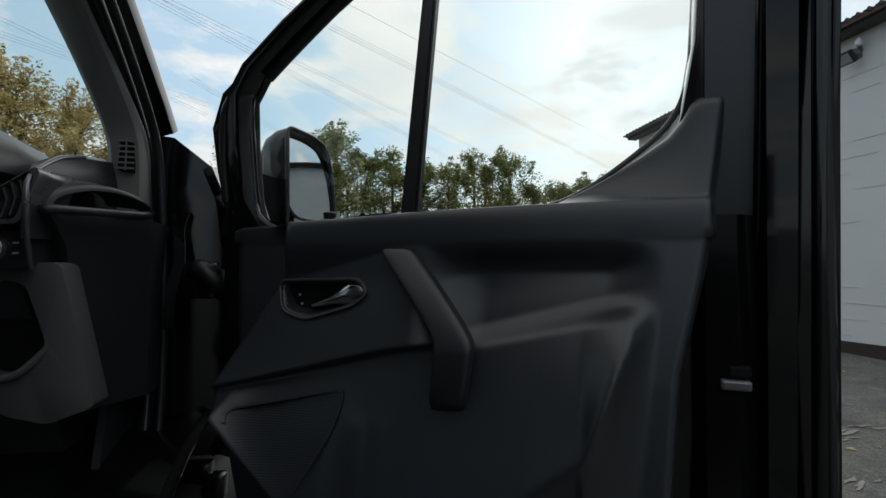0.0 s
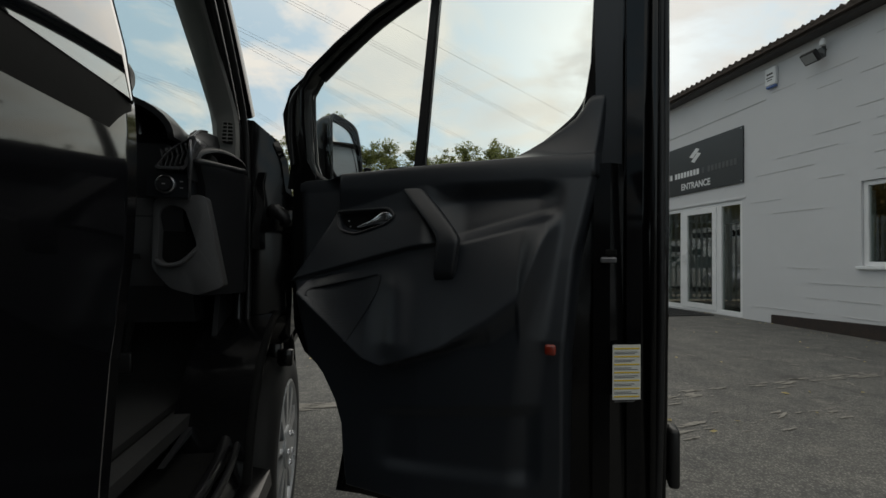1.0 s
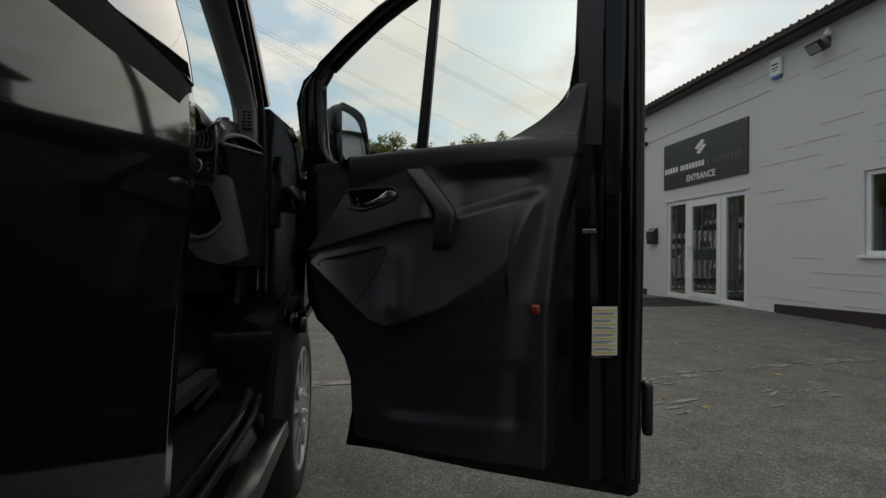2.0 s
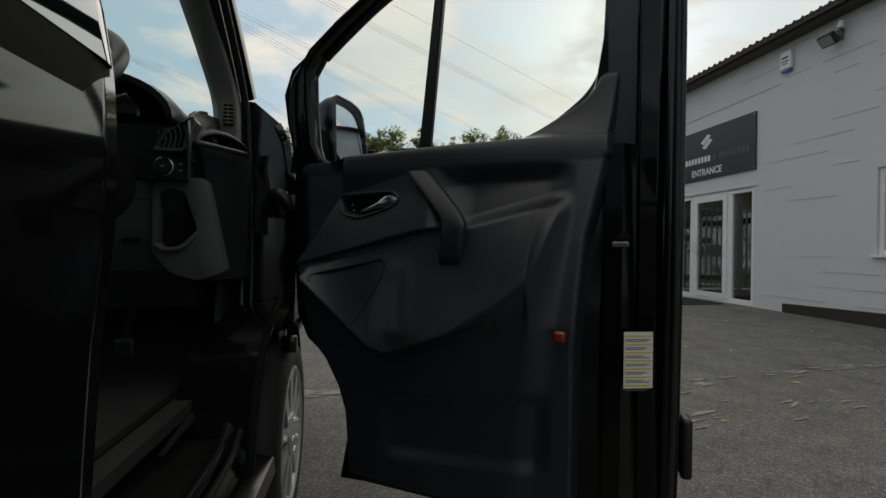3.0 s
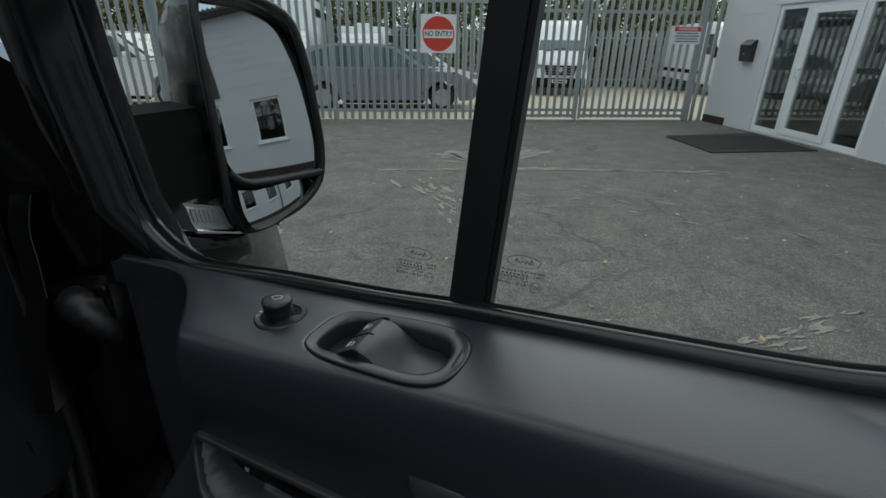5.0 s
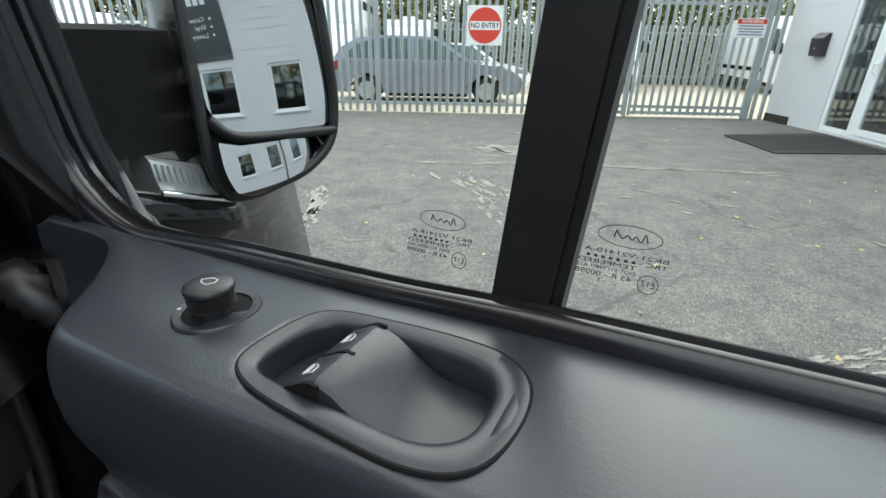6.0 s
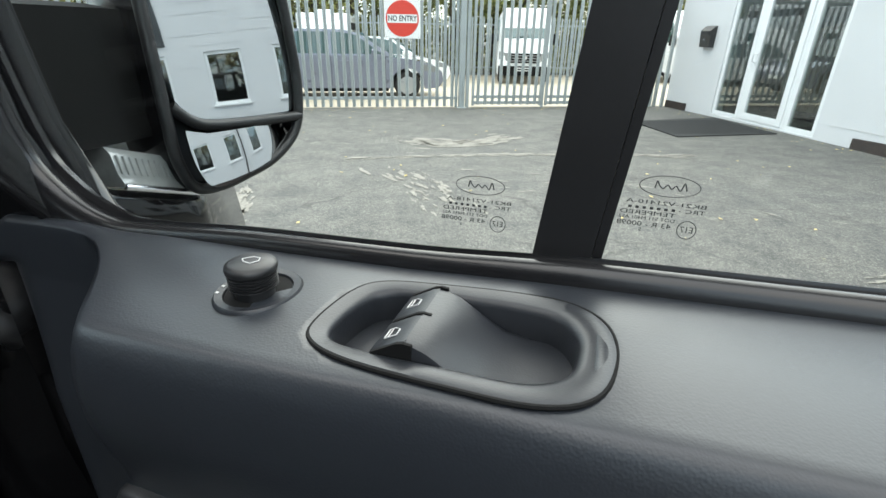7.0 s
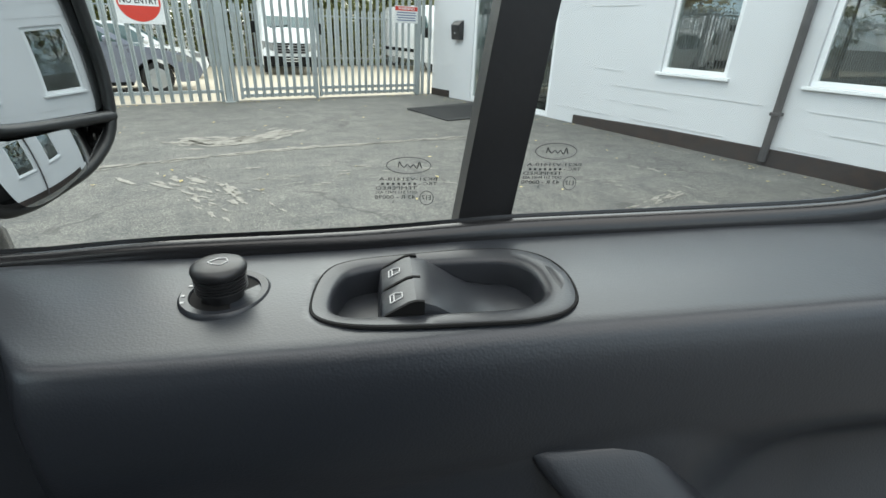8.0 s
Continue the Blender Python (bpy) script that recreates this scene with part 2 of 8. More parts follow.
M_WHITE_CAR = material("white_vehicle_paint", (0.76, 0.77, 0.78), 0.3, var=0.04, bump=0, coat=0.8)
M_CAR_GLASS = material("green_tinted_car_window", (0.045, 0.085, 0.085), 0.04, var=0.1, bump=0, coat=1.0, rough_var=0.01)
M_BARK = material("grey_brown_bark", (0.075, 0.058, 0.042), 0.9, var=0.35, scale=5, fine=40, bump=0.5)
M_BOX_BLACK = material("black_letterbox_paint", (0.012, 0.012, 0.013), 0.35, var=0.1, bump=0.03)
M_LAMP = material("lamp_body_metal", (0.10, 0.10, 0.10), 0.5, var=0.1, bump=0.05)
M_LAMP_GLASS = material("lamp_front_glass", (0.30, 0.31, 0.31), 0.1, var=0.1, bump=0, coat=1.0)
M_WIRE = material("dark_power_line", (0.05, 0.05, 0.055), 0.6, var=0.05, bump=0)
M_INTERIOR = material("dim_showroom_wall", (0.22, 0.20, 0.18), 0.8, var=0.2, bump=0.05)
M_SAMPLE = material("wood_floor_sample", (0.30, 0.22, 0.15), 0.5, var=0.3, scale=4, bump=0.05, by_object=0.4)


def leaf_material(name, dark, light):
    m = material(name, dark, 0.55, var=0.3, scale=0.6, fine=30, bump=0, by_island=0.6, tint=light)
    b = m.node_tree.nodes["Principled BSDF"]
    nt = m.node_tree
    tl = nt.nodes.new("ShaderNodeBsdfTranslucent")
    nt.links.new(b.inputs["Base Color"].links[0].from_socket, tl.inputs[0])
    mx = nt.nodes.new("ShaderNodeMixShader")
    mx.inputs[0].default_value = 0.5
    nt.links.new(b.outputs[0], mx.inputs[1])
    nt.links.new(tl.outputs[0], mx.inputs[2])
    nt.links.new(mx.outputs[0], nt.nodes["Material Output"].inputs[0])
    return m


M_LEAF_GREEN = leaf_material("green_leaves", (0.066, 0.086, 0.028), (0.260, 0.275, 0.085))
M_LEAF_OLIVE = leaf_material("olive_autumn_leaves", (0.140, 0.142, 0.052), (0.470, 0.440, 0.190))
M_LEAF_BROWN = leaf_material("brown_autumn_leaves", (0.215, 0.182, 0.070), (0.650, 0.530, 0.230))


def asphalt():
    m = material("worn_asphalt", (0.119, 0.118, 0.113), 0.85, var=0.22, scale=0.7, fine=110, bump=0.55)
    nt = m.node_tree
    b = nt.nodes["Principled BSDF"]
    co = nt.nodes.new("ShaderNodeTexCoord")
    last = b.inputs["Base Color"].links[0].from_socket

    def noise(scale, detail, rough):
        n = nt.nodes.new("ShaderNodeTexNoise")
        n.inputs["Scale"].default_value, n.inputs["Detail"].default_value, n.inputs["Roughness"].default_value = scale, detail, rough
        nt.links.new(co.outputs["Object"], n.inputs["Vector"])
        return n.outputs["Fac"]

    def ramp(src, p0, c0, p1, c1):
        r = nt.nodes.new("ShaderNodeValToRGB")
        r.color_ramp.elements[0].position, r.color_ramp.elements[0].color = p0, (*c0, 1)
        r.color_ramp.elements[1].position, r.color_ramp.elements[1].color = p1, (*c1, 1)
        nt.links.new(src, r.inputs[0])
        return r.outputs[0]

    def mul(a, c):
        x = nt.nodes.new("ShaderNodeMixRGB")
        x.blend_type = "MULTIPLY"
        x.inputs[0].default_value = 1.0
        nt.links.new(a, x.inputs[1])
        nt.links.new(c, x.inputs[2])
        return x.outputs[0]

    def over(a, fac, color):
        x = nt.nodes.new("ShaderNodeMixRGB")
        nt.links.new(fac, x.inputs[0])
        nt.links.new(a, x.inputs[1])
        x.inputs[2].default_value = (*color, 1)
        return x.outputs[0]

    # stones in the binder
    grit = nt.nodes.new("ShaderNodeTexVoronoi")
    grit.inputs["Scale"].default_value = 85
    nt.links.new(co.outputs["Object"], grit.inputs["Vector"])
    last = mul(last, ramp(grit.outputs["Distance"], 0.1, (1.8, 1.78, 1.70), 0.5, (0.72, 0.72, 0.72)))
    # blotches of two sizes
    last = mul(last, ramp(noise(3.2, 8, 0.7), 0.36, (0.74, 0.75, 0.76), 0.64, (1.24, 1.22, 1.18)))
    last = mul(last, ramp(noise(26, 5, 0.7), 0.34, (0.74, 0.74, 0.74), 0.62, (1.2, 1.2, 1.2)))
    # pale patches where the top coat has gone
    last = over(last, ramp(noise(1.9, 10, 0.76), 0.60, (0, 0, 0), 0.70, (0.6, 0.6, 0.6)), (0.25, 0.235, 0.205))
    # small dark oil spots
    last = over(last, ramp(noise(2.7, 3, 0.5), 0.70, (0, 0, 0), 0.76, (0.6, 0.6, 0.6)), (0.06, 0.06, 0.06))
    # cracks
    wob = nt.nodes.new("ShaderNodeVectorMath")
    wob.operation = "MULTIPLY_ADD"
    wn = nt.nodes.new("ShaderNodeTexNoise")
    wn.inputs["Scale"].default_value, wn.inputs["Detail"].default_value = 2.4, 8
    nt.links.new(co.outputs["Object"], wn.inputs["Vector"])
    nt.links.new(wn.outputs["Color"], wob.inputs[0])
    wob.inputs[1].default_value = (0.7, 0.7, 0.0)
    nt.links.new(co.outputs["Object"], wob.inputs[2])
    cell = nt.nodes.new("ShaderNodeTexVoronoi")
    cell.feature = "DISTANCE_TO_EDGE"
    cell.inputs["Scale"].default_value = 0.55
    nt.links.new(wob.outputs[0], cell.inputs["Vector"])
    line = ramp(cell.outputs["Distance"], 0.0035, (0.75, 0.75, 0.75), 0.0075, (0, 0, 0))
    some = ramp(noise(0.8, 2, 0.5), 0.46, (0, 0, 0), 0.54, (1, 1, 1))
    last = over(last, mul(line, some), (0.055, 0.053, 0.05))
    nt.links.new(last, b.inputs["Base Color"])
    return m


def painted_block():
    """Grey-white masonry paint over rough blockwork."""
    m = material("grey_white_masonry_paint", (0.61, 0.615, 0.63), 0.72, var=0.045, scale=1.2, fine=70, bump=0.35)
    return m


M_ASPHALT = asphalt()
M_PAINT_WORN = material("worn_white_road_paint", (0.225, 0.214, 0.190), 0.85, var=0.4, scale=14, fine=110, bump=0.4)
M_CONCRETE = material("buff_yard_concrete", (0.42, 0.37, 0.29), 0.85, var=0.15, scale=1.2, fine=60, bump=0.3)
M_WALL = painted_block()
# darker grey put into the colour so that the joints read as recesses
M_JOINT = material("darker_painted_joint", (0.52, 0.52, 0.52), 0.8, var=0.12, scale=3, fine=60, bump=0.3)
M_SOIL = material("dark_verge_soil", (0.045, 0.042, 0.025), 0.95, var=0.4, scale=2, fine=30, bump=0.6)

# ---- building helpers ----


def link_mesh(name, verts, faces, mat, parent=None, label="", smooth=False, matrix=None):
    me = bpy.data.meshes.new(name)
    me.from_pydata([tuple(v) for v in verts], [], faces)
    me.validate()
    me.materials.append(mat)
    if smooth:
        for p in me.polygons:
            p.use_smooth = True
    ob = new(name, me)
    if parent:
        ob.parent = parent
    if matrix:
        ob.matrix_basis = matrix
    return tagged(ob, label)


def part(name, bm, mat, parent=None, label="", smooth=None, matrix=None):
    """Links a bmesh as one mesh object under a thing or a part. smooth: angle in degrees under which edges are rounded."""
    bmesh.ops.recalc_face_normals(bm, faces=bm.faces[:])
    if smooth is not None:
        lim = radians(smooth)
        for f in bm.faces:
            f.smooth = True
        for e in bm.edges:
            e.smooth = len(e.link_faces) == 2 and e.calc_face_angle(0) < lim
    me = bpy.data.meshes.new(name)
    bm.to_mesh(me)
    bm.free()
    me.materials.append(mat)
    ob = new(name, me)
    if parent:
        ob.parent = parent
    if matrix:
        ob.matrix_basis = matrix
    return tagged(ob, label)


def thing(name, matrix, label, category, group=""):
    ob = new(name)
    ob.empty_display_size = 0.1
    ob.matrix_basis = matrix
    return tagged(ob, label, category, group)


def bevel(bm, width, segments=2, angle=30):
    es = [e for e in bm.edges if len(e.link_faces) == 2 and e.calc_face_angle(0) > radians(angle)]
    if es and width > 0:
        bmesh.ops.bevel(bm, geom=es, offset=width, segments=segments, profile=0.5, affect="EDGES", clamp_overlap=True)
    return bm


def add_box(bm, x0, x1, y0, y1, z0, z1, m=None):
    r = bmesh.ops.create_cube(bm, size=1.0)
    t = Matrix.Translation(((x0 + x1) / 2, (y0 + y1) / 2, (z0 + z1) / 2)) @ Matrix.Diagonal((x1 - x0, y1 - y0, z1 - z0, 1))
    bmesh.ops.transform(bm, matrix=(m @ t) if m else t, verts=r["verts"])
    return bm


def box(x0, x1, y0, y1, z0, z1, bev=0.0, seg=2):
    bm = add_box(bmesh.new(), x0, x1, y0, y1, z0, z1)
    return bevel(bm, bev, seg)


def add_prism(bm, poly, to3, a, b):
    """A closed polygon of 2D points, run from a to b. to3(p, q, s) gives the place."""
    lo = [bm.verts.new(to3(p, q, a)) for p, q in poly]
    hi = [bm.verts.new(to3(p, q, b)) for p, q in poly]
    n = len(poly)
    bm.faces.new(lo[::-1])
    bm.faces.new(hi)
    for i in range(n):
        bm.faces.new((lo[i], lo[(i + 1) % n], hi[(i + 1) % n], hi[i]))
    return bm


def prism(poly, to3, a, b, bev=0.0, seg=2, angle=30):
    return bevel(add_prism(bmesh.new(), poly, to3, a, b), bev, seg, angle)


def ring_prism(outer, inner, to3, a, b, bev=0.0):
    """A polygon with a hole, run from a to b."""
    bm = bmesh.new()

    def loop(pts, s):
        vs = [bm.verts.new(to3(p, q, s)) for p, q in pts]
        es = [bm.edges.new((vs[i], vs[(i + 1) % len(vs)])) for i in range(len(vs))]
        return vs, es

    caps = []
    for s in (a, b):
        vo, eo = loop(outer, s)
        vi, ei = loop(inner, s)
        bmesh.ops.triangle_fill(bm, edges=eo + ei, use_beauty=True)
        caps.append((vo, vi))
    for k in (0, 1):
        lo, hi = caps[0][k], caps[1][k]
        for i in range(len(lo)):
            j = (i + 1) % len(lo)
            bm.faces.new((lo[i], lo[j], hi[j], hi[i]))
    bmesh.ops.recalc_face_normals(bm, faces=bm.faces[:])
    return bevel(bm, bev, 2, 50)


def smooth_path(pts, n=6, closed=False):
    """Catmull-Rom points through pts."""
    p = [Vector(q) for q in pts]
    out = []
    m = len(p)
    for i in range(m if closed else m - 1):
        a, b, c, d = (p[(i + k) % m] if closed else p[min(max(i + k, 0), m - 1)] for k in (-1, 0, 1, 2))
        for s in range(n):
            t = s / n
            out.append(0.5 * ((2 * b) + (c - a) * t + (2 * a - 5 * b + 4 * c - d) * t * t + (3 * b - a - 3 * c + d) * t ** 3))
    if not closed:
        out.append(p[-1])
    return out


def add_tube(bm, pts, radius, seg=8, closed=False, flat=1.0, up=(0, 0, 1)):
    """A round or flattened bar along a path; radius may be a list."""
    pts = [Vector(p) for p in pts]
    n = len(pts)
    rings = []
    upv = Vector(up)
    for i, p in enumerate(pts):
        d = (pts[(i + 1) % n] - pts[i - 1]) if closed else (pts[min(i + 1, n - 1)] - pts[max(i - 1, 0)])
        d.normalize()
        s = d.cross(upv)
        if s.length < 1e-3:
            s = d.cross(Vector((1, 0, 0)))
        s.normalize()
        t = s.cross(d)
        r = radius[i] if isinstance(radius, (list, tuple)) else radius
        rings.append([bm.verts.new(p + s * (r * math.cos(2 * math.pi * k / seg)) + t * (r * flat * math.sin(2 * math.pi * k / seg))) for k in range(seg)])
    for i in range(n if closed else n - 1):
        a, b = rings[i], rings[(i + 1) % n]
        for k in range(seg):
            bm.faces.new((a[k], a[(k + 1) % seg], b[(k + 1) % seg], b[k]))
    if not closed:
        bm.faces.new(rings[0][::-1])
        bm.faces.new(rings[-1])
    return bm


def tube(pts, radius, seg=8, closed=False, flat=1.0, up=(0, 0, 1)):
    return add_tube(bmesh.new(), pts, radius, seg, closed, flat, up)


def add_loft(bm, rings, close_ring=True, caps=True):
    vs = [[bm.verts.new(p) for p in r] for r in rings]
    m = len(vs[0])
    for a, b in zip(vs, vs[1:]):
        for k in range(m if close_ring else m - 1):
            bm.faces.new((a[k], a[(k + 1) % m], b[(k + 1) % m], b[k]))
    if caps and close_ring:
        bm.faces.new(vs[0][::-1])
        bm.faces.new(vs[-1])
    return bm


def loft(rings, close_ring=True, caps=True):
    return add_loft(bmesh.new(), rings, close_ring, caps)


def revolve(profile, seg=32, axis="y"):
    """Profile of (radius, along) turned round an axis through the origin."""
    bm = bmesh.new()
    rings = []
    for r, h in profile:
        ring = []
        for k in range(seg):
            a = 2 * math.pi * k / seg
            c, s = r * math.cos(a), r * math.sin(a)
            ring.append(bm.verts.new({"y": (c, h, s), "z": (c, s, h), "x": (h, c, s)}[axis]))
        rings.append(ring)
    for a, b in zip(rings, rings[1:]):
        for k in range(seg):
            bm.faces.new((a[k], a[(k + 1) % seg], b[(k + 1) % seg], b[k]))
    bm.faces.new(rings[0][::-1])
    bm.faces.new(rings[-1])
    return bm


def sstep(a, b, x):
    t = min(1.0, max(0.0, (x - a) / (b - a)))
    return t * t * (3 - 2 * t)


def interp(x, pts):
    """Piecewise linear through (x, y) points in rising x."""
    if x <= pts[0][0]:
        return pts[0][1]
    for (a, p), (b, q) in zip(pts, pts[1:]):
        if x <= b:
            return p + (q - p) * (x - a) / (b - a)
    return pts[-1][1]


def round_poly(poly, r, n=4):
    """A polygon with its corners rounded by r."""
    out = []
    m = len(poly)
    for i in range(m):
        p, a, b = Vector(poly[i]), Vector(poly[i - 1]), Vector(poly[(i + 1) % m])
        d1, d2 = (a - p), (b - p)
        k = min(r, d1.length * 0.45, d2.length * 0.45)
        s, e = p + d1.normalized() * k, p + d2.normalized() * k
        for j in range(n + 1):
            t = j / n
            q = s * (1 - t) ** 2 + p * (2 * t * (1 - t)) + e * t * t
            out.append((q.x, q.y))
    return out


def text_bm(body, size, align="CENTER", depth=0.002, shear=0.0, stretch=1.0, bold=0.0):
    """Letters of the built-in font as a mesh in the xy plane."""
    cu = bpy.data.curves.new("letters", "FONT")
    cu.body, cu.size, cu.align_x, cu.align_y = body, size, align, "CENTER"
    cu.extrude, cu.shear, cu.resolution_u = depth, shear, 3
    cu.offset = bold
    ob = new("letters", cu)
    bpy.context.view_layer.update()
    me = bpy.data.meshes.new_from_object(ob.evaluated_get(bpy.context.evaluated_depsgraph_get()))
    bm = bmesh.new()
    bm.from_mesh(me)
    bmesh.ops.transform(bm, matrix=Matrix.Diagonal((stretch, 1, 1, 1)), verts=bm.verts[:])
    bpy.data.objects.remove(ob)
    bpy.data.curves.remove(cu)
    bpy.data.meshes.remove(me)
    return bm


XZ = lambda p, q, s: (p, s, q)  # polygon in x and z, run along y
YZ = lambda p, q, s: (s, p, q)  # polygon in y and z, run along x
XY = lambda p, q, s: (p, q, s)  # polygon in x and y, run along z

# ---- ground ----
FX, FY = 7.085, 11.9  # the showroom's front, the palisade fence


def ground_z(y):
    return interp(y, [(9.0, 0.0), (11.9, -0.06), (14.5, -0.10), (21.0, -0.33), (30.0, -0.40)])


def sheet(name, x0, x1, ys, lift, mat, label, category, cols=1):
    vs, fs = [], []
    for y in ys:
        for c in range(cols + 1):
            vs.append((x0 + (x1 - x0) * c / cols, y, ground_z(y) + lift))
    for r in range(len(ys) - 1):
        for c in range(cols):
            a = r * (cols + 1) + c
            fs.append((a, a + 1, a + cols + 2, a + cols + 1))
    return tagged(link_mesh(name, vs, fs, mat), label, category, kind="structure")


sheet("ground", -600, 600, [-600, -60, -10, 2, 9, 10.5, 11.9, 14.5, 17.5, 21, 25, 30, 60, 900], 0, M_ASPHALT, "worn grey asphalt yard with pale patches", "ground")
sheet("yard_slab", -30, 30, [12.0, 14.5, 17.5, 21, 24.5], 0.005, M_CONCRETE, "buff concrete yard behind the steel fence", "pavement")
sheet("verge", -60, 60, [24.5, 25, 30, 60], 0.01, M_SOIL, "dark soil verge under the trees", "ground")
sheet("side_verge", -60, -16.2, [-30, 2, 9, 10.5, 11.9], 0.01, M_SOIL, "dark soil verge under the trees", "ground")


def paint_patches(name, pts, spread, n, size, label, seed, stretch=3.0, turn=0.0):
    """Broken remains of a painted line: flat flakes with ragged outlines."""
    rnd = random.Random(seed)
    vs, fs = [], []
    for _ in range(2 * n):
        k = rnd.random() * (len(pts) - 1)
        i = int(k)
        a, b = Vector(pts[i]), Vector(pts[i + 1])
        p = a.lerp(b, k - i)
        d = math.atan2(b.y - a.y, b.x - a.x) + turn + rnd.gauss(0, 0.12)
        p = p + Vector((rnd.gauss(0, spread), rnd.gauss(0, spread)))
        r = size * (0.07 + rnd.random() ** 5 * 1.15)
        m = 15
        start = len(vs)
        for j in range(m):
            t = 2 * math.pi * j / m
            q = r * (0.3 + 1.0 * rnd.random())
            x, y = q * stretch * math.cos(t), q * 0.6 * math.sin(t)
            px, py = p.x + x * math.cos(d) - y * math.sin(d), p.y + x * math.sin(d) + y * math.cos(d)
            vs.append((px, py, ground_z(py) + 0.004 + 0.0004 * (_ % 6)))
        fs.append(tuple(range(start, start + m)))
    return tagged(link_mesh(name, vs, fs, M_PAINT_WORN), label, "road paint", kind="stuff")


paint_patches("road_marking", [(0.3, 7.35), (2.2, 7.4), (4.6, 7.15)], 0.035, 224, 0.05, "broken white painted line on the asphalt", 3)
paint_patches("road_marking", [(2.4, 3.55), (3.45, 3.9), (4.9, 4.1)], 0.06, 90, 0.034, "broken white painted line on the asphalt", 4)
paint_patches("road_marking", [(2.2, 3.0), (3.6, 3.3)], 0.12, 38, 0.034, "broken white painted line on the asphalt", 41)
paint_patches("road_marking", [(1.15, 8.3), (1.5, 8.05), (2.0, 8.1), (2.6, 8.45)], 0.10, 150, 0.115, "large worn patch of white paint on the asphalt", 5, 2.0)
paint_patches("road_marking", [(0.75, 6.9), (1.1, 6.1), (1.25, 5.5)], 0.15, 80, 0.058, "worn patches of white paint on the asphalt", 6, 2.4)
paint_patches("road_marking", [(-0.6, 6.3), (-0.5, 5.2), (-0.45, 4.2)], 0.05, 128, 0.06, "worn patches of white paint on the asphalt", 7, 2.4)
paint_patches("road_marking", [(-0.1, 3.75), (0.5, 3.78)], 0.04, 51, 0.045, "worn patches of white paint on the asphalt", 8, 2.4)
paint_patches("road_marking", [(1.6, 6.2), (2.6, 6.0), (5.0, 3.9), (5.2, 5.5)], 0.25, 70, 0.04, "worn patches of white paint on the asphalt", 9, 2.6)


def fallen_leaves():
    rnd = random.Random(12)
    vs, fs = [], []
    for i in range(420):
        if i < 240:
            x, y = rnd.uniform(-6, 6.9), 11.85 - abs(rnd.gauss(0, 0.22))
        elif i < 330:
            x, y = 7.0 - abs(rnd.gauss(0, 0.3)), rnd.uniform(3, 11)
        else:
            x, y = rnd.uniform(-1, 6), rnd.uniform(3, 11)
        a, r = rnd.random() * 6.28, rnd.uniform(0.012, 0.032)
        z = ground_z(y) + 0.006
        s = len(vs)
        for k in range(4):
            t = a + k * math.pi / 2
            q = r * (1.0 if k % 2 else 0.55)
            vs.append((x + q * math.cos(t), y + q * math.sin(t), z + rnd.random() * 0.012))
        fs.append((s, s + 1, s + 2, s + 3))
    tagged(link_mesh("fallen_leaves", vs, fs, M_LEAF_BROWN), "dry brown leaves blown against fence and wall", "leaves", kind="stuff")


fallen_leaves()

# ---- showroom building ----
building = thing("showroom_building", pose(FX, 0, 0), "grey-white painted blockwork showroom with a corrugated roof", "building")
Y0, Y1, EAVE = -20.0, 11.95, 4.36
WIN_Y = [5.02 - 1.86 * k for k in range(11)]  # the lower y of each window
WIN_W, WZ0, WZ1 = 0.94, 0.95, 2.10
DOOR_Y0, DOOR_Y1, DOOR_Z1 = 8.03, 10.40, 2.11
holes = sorted([(y, y + WIN_W, WZ0, WZ1) for y in WIN_Y] + [(DOOR_Y0, DOOR_Y1, 0.02, DOOR_Z1)])


